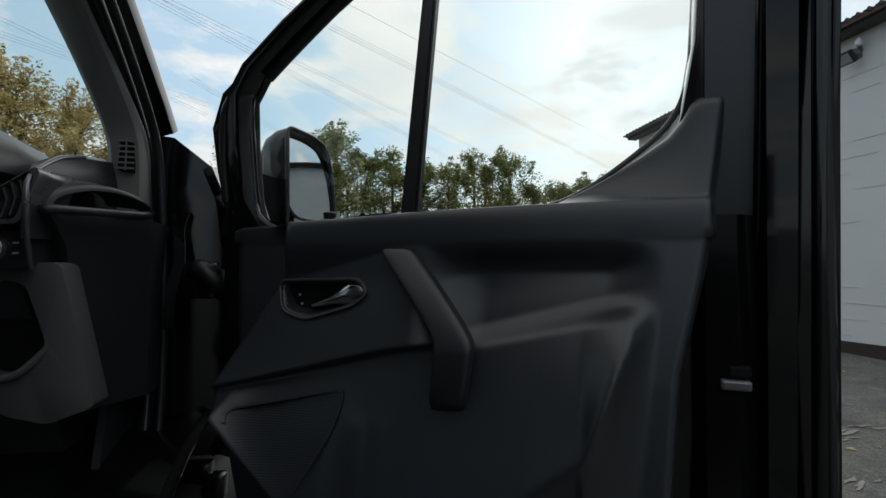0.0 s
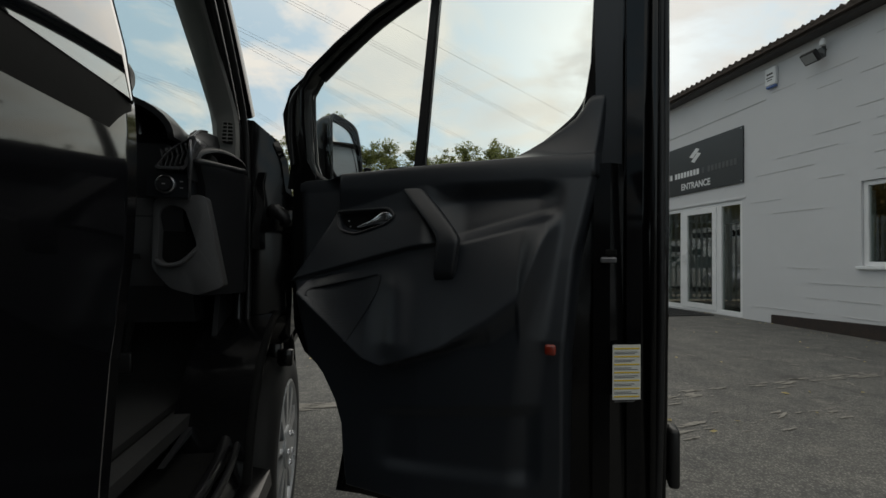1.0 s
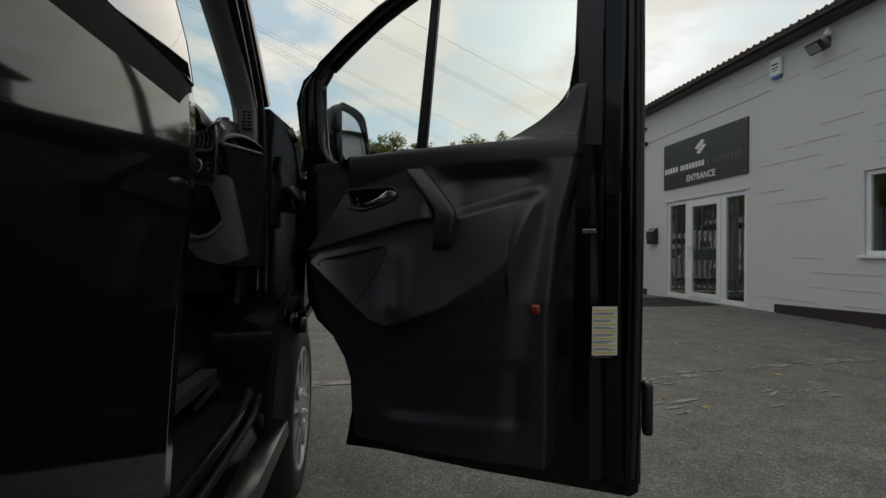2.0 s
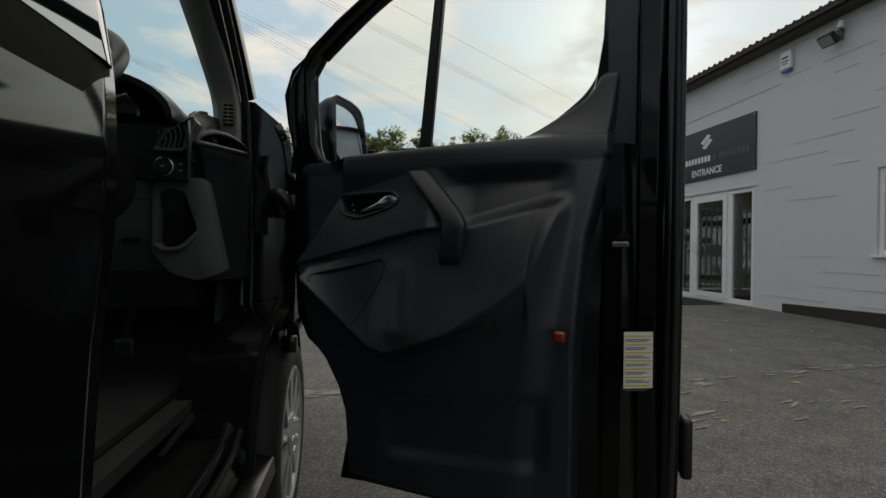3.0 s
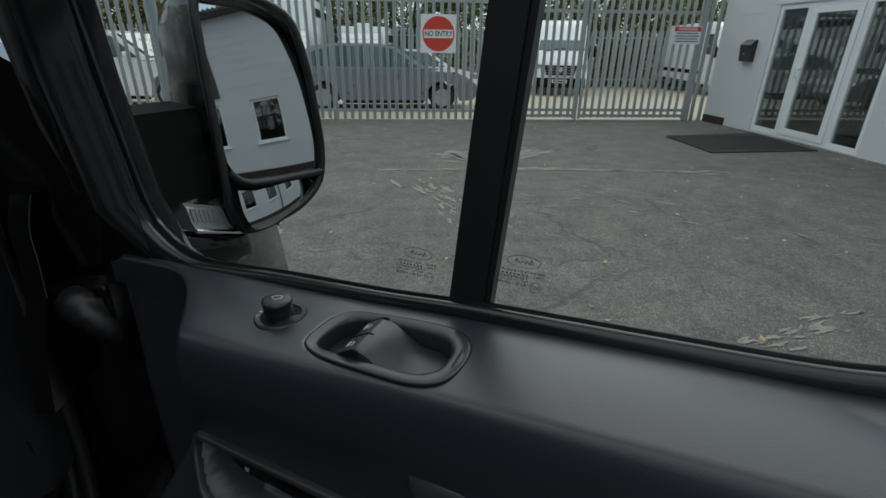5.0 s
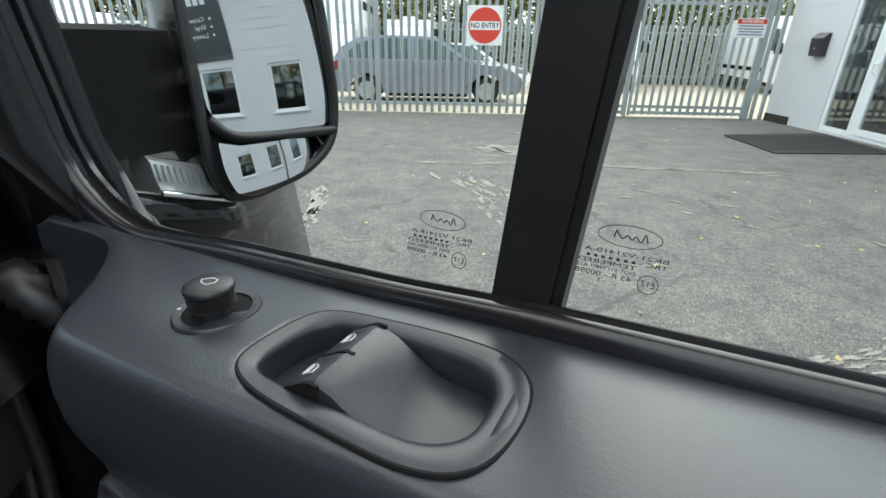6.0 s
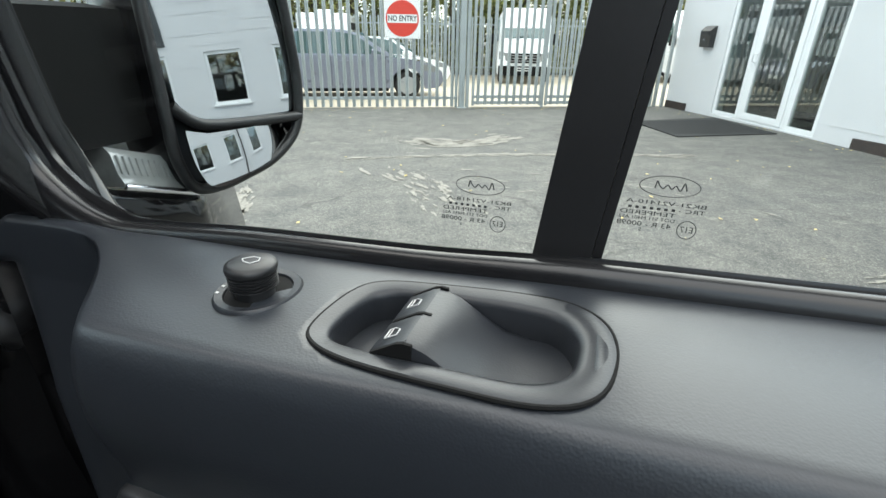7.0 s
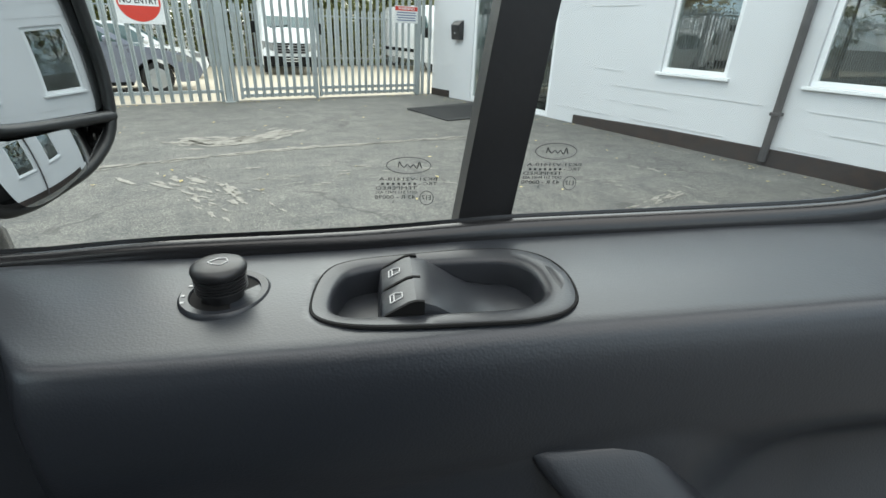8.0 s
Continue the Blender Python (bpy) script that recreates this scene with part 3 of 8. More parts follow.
def showroom_wall():
    # one sheet with the openings left out, then given its thickness
    bm = bmesh.new()
    ys = sorted({Y0, Y1} | {y for h in holes for y in h[:2]})
    zs = sorted({-0.4, EAVE + 0.1} | {z for h in holes for z in h[2:]})
    grid = [[[bm.verts.new((x, y, z)) for z in zs] for y in ys] for x in (0.0, 0.24)]

    def solid(i, j):
        if not (0 <= i < len(ys) - 1 and 0 <= j < len(zs) - 1):
            return False
        y, z = (ys[i] + ys[i + 1]) / 2, (zs[j] + zs[j + 1]) / 2
        return not any(a < y < b and z0 < z < z1 for a, b, z0, z1 in holes)

    for i in range(len(ys) - 1):
        for j in range(len(zs) - 1):
            if not solid(i, j):
                continue
            f, g = grid
            bm.faces.new((f[i][j], f[i][j + 1], f[i + 1][j + 1], f[i + 1][j]))
            bm.faces.new((g[i][j], g[i + 1][j], g[i + 1][j + 1], g[i][j + 1]))
            for (di, dj), (p, q) in (((-1, 0), ((i, j), (i, j + 1))), ((1, 0), ((i + 1, j), (i + 1, j + 1))), ((0, -1), ((i, j), (i + 1, j))), ((0, 1), ((i, j + 1), (i + 1, j + 1)))):
                if not solid(i + di, j + dj):
                    bm.faces.new((f[p[0]][p[1]], f[q[0]][q[1]], g[q[0]][q[1]], g[p[0]][p[1]]))
    bmesh.ops.delete(bm, geom=[v for v in bm.verts if not v.link_faces], context="VERTS")
    part("wall", bm, M_WALL, building, "grey-white painted block wall")
    part("end_wall", box(0.24, 9.0, Y1 - 0.24, Y1, -0.6, EAVE + 0.1), M_WALL, building, "grey-white painted end wall")
    gable = [(0.0, EAVE + 0.1), (9.0, EAVE + 0.1), (9.0, EAVE + 0.4), (4.5, EAVE + 1.9)]
    part("gable", prism(gable, XZ, Y1 - 0.24, Y1), M_WALL, building)
    # the rendered lintel over the entrance and a shallow pier beside it
    part("lintel", box(-0.012, 0.02, 7.95, 10.52, 2.125, 2.16, 0.004), M_WALL, building)
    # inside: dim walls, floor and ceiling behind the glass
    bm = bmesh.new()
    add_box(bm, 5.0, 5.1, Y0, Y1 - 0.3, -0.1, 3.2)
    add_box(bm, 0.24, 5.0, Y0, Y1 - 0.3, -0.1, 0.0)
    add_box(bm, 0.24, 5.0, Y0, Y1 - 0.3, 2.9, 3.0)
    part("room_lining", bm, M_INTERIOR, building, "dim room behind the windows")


showroom_wall()


def mortar_joints():
    """Thin raised and broken joint lines that show through the paint."""
    rnd = random.Random(21)
    bm = bmesh.new()
    for row in range(20):
        z = 0.245 + 0.222 * row
        y = -8.0
        while y < 11.4:
            ln = rnd.uniform(0.25, 1.5)
            hit = any(a - 0.1 < y + ln and y < b + 0.1 and z0 - 0.12 < z < z1 + 0.1 for a, b, z0, z1 in holes)
            onsign = 7.8 < y + ln and y < 10.6 and 2.1 < z < 3.5
            if rnd.random() < (0.8 if y < 7.4 else 0.16) and not hit and not onsign:
                zz = z + rnd.uniform(-0.004, 0.004)
                add_box(bm, -0.006, 0.01, y, y + ln, zz - 0.006, zz + 0.003)
            y += ln + rnd.uniform(0.05, 0.7)
    tagged(part("mortar_joint", bm, M_JOINT, building), kind="stuff")
    part("cable", tube([(-0.008, 11.2, 3.66), (-0.008, 9.5, 3.685), (-0.008, 7.5, 3.72)], 0.0035, 6), M_GALV_J, building, "thin cable clipped to the wall")


mortar_joints()


def showroom_plinth():
    ys = [Y0, 2.0, 4.0, 5.7, 7.40]
    tops = [0.22, 0.20, 0.205, 0.19, 0.135]
    rings = [[(-0.022, y, -0.1), (-0.022, y, t), (0.0, y, t + 0.006), (0.0, y, -0.1)] for y, t in zip(ys, tops)]
    part("plinth", loft(rings), M_PLINTH, building, "black bitumen-painted plinth")
    rings = [[(-0.02, y, -0.2), (-0.02, y, t), (0.0, y, t), (0.0, y, -0.2)] for y, t in ((11.2, 0.10), (11.93, 0.09))]
    part("plinth", loft(rings), M_PLINTH, building, "black bitumen-painted plinth")


showroom_plinth()


def showroom_roof():
    vs, fs = [], []
    step, n = 0.03, int((Y1 + 0.25 - Y0) / 0.03)
    for i in range(n + 1):
        y = Y0 + i * step
        w = 0.026 * math.cos(2 * math.pi * y / 0.15)
        for x, z in ((-0.30, EAVE + 0.085), (4.5, EAVE + 2.0), (9.3, EAVE + 0.1)):
            vs.append((x, y, z + w))
        for x, z in ((-0.30, EAVE + 0.07), (4.5, EAVE + 1.98), (9.3, EAVE + 0.08)):
            vs.append((x, y, z + w))
    for i in range(n):
        a, b = 6 * i, 6 * (i + 1)
        fs += [(a, b, b + 1, a + 1), (a + 1, b + 1, b + 2, a + 2), (a + 4, b + 4, b + 3, a + 3), (a + 5, b + 5, b + 4, a + 4), (a + 3, b + 3, b, a)]
    link_mesh("roof", vs, fs, M_ROOF, building, "brown corrugated roof sheets", smooth=False)
    # the wavy ends of the sheets over the gutter
    wave = [(Y0 + 0.036 * k, EAVE + 0.10 + 0.032 * math.sin(k * math.pi / 2)) for k in range(int((Y1 + 0.16 - Y0) / 0.036))]
    part("roof_edge", prism([(Y0, EAVE + 0.02)] + wave + [(wave[-1][0], EAVE + 0.02)], YZ, -0.30, -0.20), M_ROOF, building, "wavy brown edge of the roof sheets")
    part("gutter", box(-0.24, -0.0, Y0, Y1 + 0.12, EAVE - 0.03, EAVE + 0.05, 0.02), M_GUTTER, building, "dark brown boxed eaves gutter")


showroom_roof()


def pane_frame(parent, y0, y1, z0, z1, w, xf, xb, name="window_frame"):
    outer = [(y0, z0), (y1, z0), (y1, z1), (y0, z1)]
    inner = [(y0 + w, z0 + w), (y1 - w, z0 + w), (y1 - w, z1 - w), (y0 + w, z1 - w)]
    part(name, ring_prism(outer, inner, YZ, xf, xb, 0.004), M_UPVC, parent, "white plastic frame")
    g = part("pane", box((xf + xb) / 2 - 0.008, (xf + xb) / 2 + 0.008, y0 + w - 0.006, y1 - w + 0.006, z0 + w - 0.006, z1 - w + 0.006), M_GLASS_WIN, parent, "window glass")
    g.visible_shadow = False


M_GLASS_WIN = glass("window_glass", (0.72, 0.78, 0.76), base=0.17)


def showroom_windows():
    for y in WIN_Y:
        w = part("window", box(0.10, 0.12, y - 0.001, y + WIN_W + 0.001, WZ0 - 0.02, WZ0 + 0.001), M_UPVC, building, "white plastic window with a projecting sill")
        pane_frame(w, y + 0.003, y + WIN_W - 0.003, WZ0 + 0.003, WZ1 - 0.003, 0.062, 0.035, 0.10)
        part("window_sill", box(-0.055, 0.12, y - 0.045, y + WIN_W + 0.045, WZ0 - 0.035, WZ0 + 0.002, 0.006), M_UPVC, w, "white plastic sill")
        bm = bmesh.new()
        for s in range(9):
            add_box(bm, 0.13, 0.15, y + 0.05 + s * 0.1, y + 0.12 + s * 0.1, WZ1 - 0.12, WZ1 - 0.05)
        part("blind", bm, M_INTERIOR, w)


showroom_windows()


def entrance():
    d = part("entrance_door", box(0.02, 0.16, DOOR_Y0, DOOR_Y1, -0.02, 0.022, 0.004), M_UPVC, building, "white plastic glazed entrance with two side panes")
    pane_frame(d, 9.70, DOOR_Y1 - 0.003, 0.024, DOOR_Z1 - 0.003, 0.07, 0.02, 0.09, "side_frame")
    pane_frame(d, DOOR_Y0 + 0.003, 8.64, 0.024, DOOR_Z1 - 0.003, 0.07, 0.02, 0.09, "side_frame")
    outer = [(8.643, 0.024), (9.697, 0.024), (9.697, DOOR_Z1 - 0.003), (8.643, DOOR_Z1 - 0.003)]
    inner = [(8.69, 0.05), (9.65, 0.05), (9.65, 2.06), (8.69, 2.06)]
    part("door_frame", ring_prism(outer, inner, YZ, 0.02, 0.09, 0.004), M_UPVC, d)
    pane_frame(d, 8.695, 9.645, 0.055, 2.055, 0.105, 0.005, 0.07, "door_leaf")
    part("handle", tube([(0.0, 9.59, 0.98), (-0.05, 9.59, 1.0), (-0.055, 9.59, 1.12), (-0.05, 9.50, 1.13)], 0.011, 8), M_UPVC, d, "white lever handle")
    part("letter_plate", box(-0.004, 0.006, 9.56, 9.62, 0.93, 1.18, 0.006), M_UPVC, d)


entrance()
part("downpipe", tube([(-0.06, 4.30, 4.3), (-0.06, 4.30, 0.06)], 0.045, 12), M_PIPE, building, "grey plastic downpipe")
for zz in (0.6, 1.9, 3.2):
    part("pipe_clip", box(-0.115, 0.0, 4.245, 4.355, zz, zz + 0.04, 0.005), M_PIPE, building)
for yy in (-5.0, -12.0):
    part("downpipe", tube([(-0.06, yy, 4.3), (-0.06, yy, 0.06)], 0.045, 12), M_PIPE, building, "grey plastic downpipe")

# samples of flooring on racks inside the entrance
rnd = random.Random(31)
rack = thing("sample_rack", pose(FX + 1.6, 9.2, 0), "tall rack of upright flooring samples behind the glass", "rack")
part("rack_frame", bevel(add_box(add_box(bmesh.new(), -0.3, 0.3, -1.5, 1.5, 0.0, 0.12), 0.2, 0.3, -1.5, 1.5, 0.12, 1.9), 0.006), M_DARK, rack)
for k in range(18):
    y = -1.42 + k * 0.16
    h = rnd.uniform(1.2, 1.75)
    part("sample_board", box(-0.06, -0.04, y, y + 0.13, 0.12, 0.12 + h), M_SAMPLE, rack)

TEXT_M = Matrix(((0, 0, -1, 0), (-1, 0, 0, 0), (0, 1, 0, 0), (0, 0, 0, 1)))  # letters that face the yard


def bars(bm, items, depth=0.003):
    """Flat bars (centre x, centre y, width, height) in the xy plane."""
    for x, y, w, h in items:
        add_box(bm, x - w / 2, x + w / 2, y - h / 2, y + h / 2, 0, depth)
    return bm


def name_bars(width, height, words):
    """A name drawn as plain blocks, one a letter."""
    pitch = width / (sum(words) + 0.7 * (len(words) - 1))
    out, x = [], -width / 2
    for w in words:
        for k in range(w):
            out.append((x + pitch * (k + 0.45), 0, pitch * 0.72, height))
        x += pitch * (w + 0.7)
    return out


def entrance_sign():
    s = thing("entrance_sign", pose(FX, 9.235, 2.912), "charcoal sign board with white lettering over the entrance", "sign")
    part("board", box(-0.03, -0.001, -1.255, 1.255, -0.507, 0.507, 0.004), M_SIGN, s)
    mt = Matrix.Translation((-0.032, 0, 0)) @ TEXT_M
    part("lettering", text_bm("ENTRANCE", 0.185, depth=0.0015, stretch=0.92, bold=0.004), M_SIGN_WHITE, s, matrix=mt @ Matrix.Translation((0.0, -0.36, 0)))
    for bar in name_bars(1.34, 0.115, (5, 8)):
        part("name_block", bars(bmesh.new(), [bar]), M_SIGN_WHITE, s, matrix=mt @ Matrix.Translation((-0.535, -0.10, 0)))
    for bar in name_bars(0.94, 0.115, (1, 8)):
        part("faded_name_block", bars(bmesh.new(), [bar]), M_SIGN_FADED, s, "lettering almost worn away", matrix=mt @ Matrix.Translation((0.665, -0.10, 0)))
    bm = bmesh.new()
    for cx, cy, w, h in ((0.03, 0.235, 0.20, 0.10), (-0.07, 0.165, 0.20, 0.10), (0.075, 0.14, 0.20, 0.10), (-0.02, 0.065, 0.20, 0.10)):
        add_prism(bm, [(cx - w / 2, cy - 0.02), (cx + 0.0, cy - h / 2 - 0.01), (cx + w / 2, cy + 0.02), (cx, cy + h / 2 + 0.01)], XY, 0, 0.003)
    part("emblem", bm, M_SIGN_WHITE, s, matrix=mt @ Matrix.Translation((0.0, 0.09, 0)))
    for y in (-1.22, 1.22):
        for z in (-0.47, 0.47):
            part("screw", revolve([(0.012, -0.034), (0.012, -0.03), (0.0005, -0.0295)], 8, "x"), M_GALV_J, s, matrix=Matrix.Translation((0, y, z)))


entrance_sign()


def product_sign(y, w, group):
    s = thing("product_sign", pose(FX, y, 3.20), "charcoal sign board listing floor coverings above the windows", "sign", group)
    part("board", box(-0.03, -0.001, -w / 2, w / 2, -0.91, 0.91, 0.004), M_SIGN, s)
    mt = Matrix.Translation((-0.032, 0, 0)) @ TEXT_M
    for bar in name_bars(w * 0.86, 0.25, (5, 8, 1, 8)):
        part("name_block", bars(bmesh.new(), [bar]), M_SIGN_WHITE, s, matrix=mt @ Matrix.Translation((0, 0.52, 0)))
    for k, word in enumerate(("Carpets", "Vinyl", "Luxury Vinyl Tiles")):
        z = 0.06 - 0.19 * k
        part("lettering", text_bm(word, 0.15, "LEFT", 0.0015), M_SIGN_WHITE, s, matrix=mt @ Matrix.Translation((-w * 0.40, z, 0)))
        part("bullet", bars(bmesh.new(), [(0, 0, 0.05, 0.05)]), M_SIGN_WHITE, s, matrix=mt @ Matrix.Translation((-w * 0.43, z, 0)))


product_sign(-2.0, 4.9, "signs on the showroom front")


def letterbox():
    b = thing("letterbox", pose(FX, 10.90, 1.38), "black metal letterbox on the wall beside the entrance", "letterbox")
    prof = [(-0.19, 0.0), (-0.19, -0.10), (0.10, -0.13), (0.17, -0.05), (0.19, 0.0)]
    part("body", prism([(q, p) for p, q in prof], XZ, -0.15, 0.15, 0.008), M_BOX_BLACK, b)
    part("flap", box(-0.137, -0.118, -0.12, 0.12, 0.02, 0.09, 0.004), M_BOX_BLACK, b)
    part("lock", revolve([(0.014, -0.128), (0.014, -0.105), (0.001, -0.104)], 10, "x"), M_CHROME, b, matrix=Matrix.Translation((0, 0, -0.06)))


letterbox()


def floodlight():
    f = thing("floodlight", pose(FX, 6.50, 4.0), "black metal floodlight with a motion sensor under the eaves", "lamp")
    tilt = pose(-0.19, 0, 0.0, 0, -38, 0)
    part("housing", box(-0.045, 0.03, -0.12, 0.12, -0.09, 0.09, 0.02), M_BOX_BLACK, f, matrix=tilt)
    part("front_glass", box(-0.050, -0.0452, -0.095, 0.095, -0.066, 0.066, 0.002), M_LAMP_GLASS, f, "clear front glass", matrix=tilt)
    part("bracket", bevel(add_box(add_box(bmesh.new(), -0.19, 0.0, -0.02, 0.02, 0.04, 0.07), -0.02, 0.0, -0.06, 0.06, 0.0, 0.16), 0.004), M_LAMP, f)
    part("sensor", revolve([(0.01, -0.06), (0.04, -0.05), (0.045, 0.0), (0.02, 0.05)], 14, "z"), M_UPVC, f, "white round sensor", matrix=Matrix.Translation((-0.10, -0.10, 0.19)))
    part("arm", tube([(0.0, -0.06, 0.10), (-0.08, -0.08, 0.12), (-0.10, -0.10, 0.16)], 0.012, 8), M_LAMP, f)


floodlight()


def alarm_box():
    a = thing("alarm_box", pose(FX, 7.36, 4.03), "white alarm siren box with a blue base and label", "alarm")
    part("cover", box(-0.065, -0.0, -0.105, 0.105, -0.125, 0.17, 0.018), M_UPVC, a)
    part("lens", box(-0.06, -0.003, -0.09, 0.09, -0.165, -0.127, 0.012), material("blue_alarm_lens", (0.08, 0.16, 0.42), 0.25, var=0.1, bump=0), a, "blue lens")
    part("marking", bars(bmesh.new(), [(0, 0.06, 0.12, 0.03), (0, 0.0, 0.14, 0.02), (0, -0.04, 0.10, 0.015)], 0.002), M_PIPE, a, matrix=Matrix.Translation((-0.067, 0, 0)) @ TEXT_M)


alarm_box()


def wall_camera(y, z, group):
    c = thing("security_camera", pose(FX, y, z), "small black dome camera on a wall bracket", "camera", group)
    part("base", revolve([(0.05, -0.03), (0.05, 0.0), (0.01, 0.001)], 14, "x"), M_BOX_BLACK, c)
    part("dome", revolve([(0.01, -0.13), (0.04, -0.12), (0.055, -0.08), (0.045, -0.03)], 14, "x"), M_BOX_BLACK, c)


wall_camera(11.30, 4.03, "cameras on the corner")
wall_camera(11.25, 3.66, "cameras on the corner")
part("conduit", tube([(-0.03, 11.25, 3.64), (-0.03, 11.6, 3.58), (-0.03, 11.96, 3.54)], 0.018, 8), M_GUTTER, building, "dark cable conduit")

doormat = thing("doormat", pose(0, 0, 0), "dark ribbed mat on the ground before the entrance", "mat")
part("mat", prism(round_poly([(5.08, 8.30), (6.85, 8.42), (6.86, 9.95), (5.08, 9.66)], 0.03), XY, 0.001, 0.016, 0.004), M_MAT, doormat)
bm = bmesh.new()
for k in range(34):
    x = 5.12 + k * 0.05
    add_box(bm, x, x + 0.02, 8.46, 9.64, 0.016, 0.020)
part("ribs", bm, M_MAT, doormat)

# ---- palisade fence and gates ----


def pale_mesh(name, h):
    """A folded steel pale with a pointed, slit head."""
    xs = [-0.034, -0.016, 0.0, 0.016, 0.034]
    ys = [0.012, -0.008, 0.006, -0.008, 0.012]
    tops = [h - 0.085, h - 0.015, h - 0.05, h - 0.015, h - 0.085]
    vs = [(x, y, 0.0) for x, y in zip(xs, ys)] + [(x, y + 0.004 * (i % 2), t) for i, (x, y, t) in enumerate(zip(xs, ys, tops))]
    vs += [(x, y + 0.004, 0.0) for x, y in zip(xs, ys)] + [(x, y + 0.006, t) for x, y, t in zip(xs, ys, tops)]
    fs = []
    for i in range(4):
        fs += [(i, i + 1, i + 6, i + 5), (i + 11, i + 10, i + 15, i + 16), (i + 5, i + 6, i + 16, i + 15)]
    fs += [(0, 5, 15, 10), (4, 14, 19, 9)]
    me = bpy.data.meshes.new(name)
    me.from_pydata(vs, [], fs)
    me.materials.append(M_GALV)
    return me


PALE = pale_mesh("pale", 2.42)
PALE_GATE = pale_mesh("pale", 2.36)


def put_piece(name, mesh, parent, m):
    ob = new(name, mesh)
    ob.parent = parent
    ob.matrix_basis = m
    return ob


def fence_run(name, x0, y0, x1, y1, label, rails=(2.28, 0.22), posts=True, mesh=PALE, pitch=0.155, low=0.03):
    """A straight run from one end to the other; its own x runs along it."""
    ln = math.hypot(x1 - x0, y1 - y0)
    zg = ground_z((y0 + y1) / 2)
    f = thing(name, pose(x0, y0, zg, 0, 0, math.degrees(math.atan2(y1 - y0, x1 - x0))), label, "fence")
    rnd = random.Random(len(name) + int(abs(x0) * 10))
    for k in range(int(ln / pitch)):
        put_piece("pale", mesh, f, pose(0.08 + k * pitch, 0, low + rnd.uniform(-0.006, 0.006), rnd.uniform(-0.3, 0.3), rnd.uniform(-0.35, 0.35), rnd.uniform(-2, 2)))
    for z in rails:
        bm = bmesh.new()
        add_box(bm, 0, ln, 0.014, 0.060, z - 0.004, z + 0.004)
        add_box(bm, 0, ln, 0.0125, 0.0185, z - 0.05, z - 0.004)
        part("rail", bm, M_GALV_J, f, "galvanised angle rail")
    if posts:
        n = max(1, round(ln / 2.75))
        for k in range(n + 1):
            x = min(k * ln / n, ln - 0.03)
            part("post", bevel(add_box(add_box(bmesh.new(), x - 0.03, x + 0.03, 0.062, 0.068, 0, 2.3), x - 0.004, x + 0.004, 0.068, 0.12, 0, 2.3), 0.001), M_GALV_J, f, "galvanised steel post")
    return f


fence_run("palisade_fence", -4.2, FY, 2.36, FY, "galvanised palisade fence with pointed pales")
fence_run("palisade_fence", -16.0, 8.6, -4.2, FY, "galvanised palisade fence with pointed pales")
fence_run("palisade_fence", -16.0, -9.0, -16.0, 8.6, "galvanised palisade fence with pointed pales")


def gate_leaf(x0, x1, label):
    zg = ground_z(FY)
    g = thing("palisade_gate", pose(x0, FY, zg), label, "gate", "double gate")
    ln = x1 - x0
    for k in range(int((ln - 0.12) / 0.155)):
        put_piece("pale", PALE_GATE, g, pose(0.13 + k * 0.155, 0, 0.06, 0, 0, 0))
    for z in (2.12, 0.22, 0.10):
        part("rail", box(0, ln, 0.016, 0.066, z - 0.03, z + 0.03, 0.004), M_GALV_J, g)
    for x in (0.0, ln - 0.05):
        part("stile", box(x, x + 0.05, 0.012, 0.072, 0.04, 2.38, 0.004), M_GALV_J, g)
    return g


gate_leaf(2.66, 4.18, "closed galvanised palisade gate leaf")
gate_leaf(4.26, 6.62, "wide closed galvanised palisade gate leaf")
for x, w in ((2.44, 0.12), (2.56, 0.07), (4.20, 0.05), (6.66, 0.10), (6.80, 0.06), (6.98, 0.06)):
    p = thing("gate_post", pose(x, FY + 0.04, ground_z(FY)), "square galvanised gate post", "post", "gate posts")
    part("shaft", box(-w / 2, w / 2, -w / 2, w / 2, 0, 2.46, 0.006), M_GALV_J, p)
    part("cap", box(-w / 2 - 0.006, w / 2 + 0.006, -w / 2 - 0.006, w / 2 + 0.006, 2.46, 2.475, 0.003), M_GALV_J, p)
part("drop_bolt", tube([(0.02, -0.06, 0.02), (0.02, -0.06, 0.7)], 0.012, 8), M_GALV_J, bpy.data.objects["gate_post"])
part("foot_plate", box(-0.10, 0.10, -0.16, 0.06, 0.002, 0.014, 0.003), M_GALV_J, bpy.data.objects["gate_post"])

FACE_YARD = Matrix(((1, 0, 0, 0), (0, 0, -1, 0), (0, 1, 0, 0), (0, 0, 0, 1)))  # letters that face the van


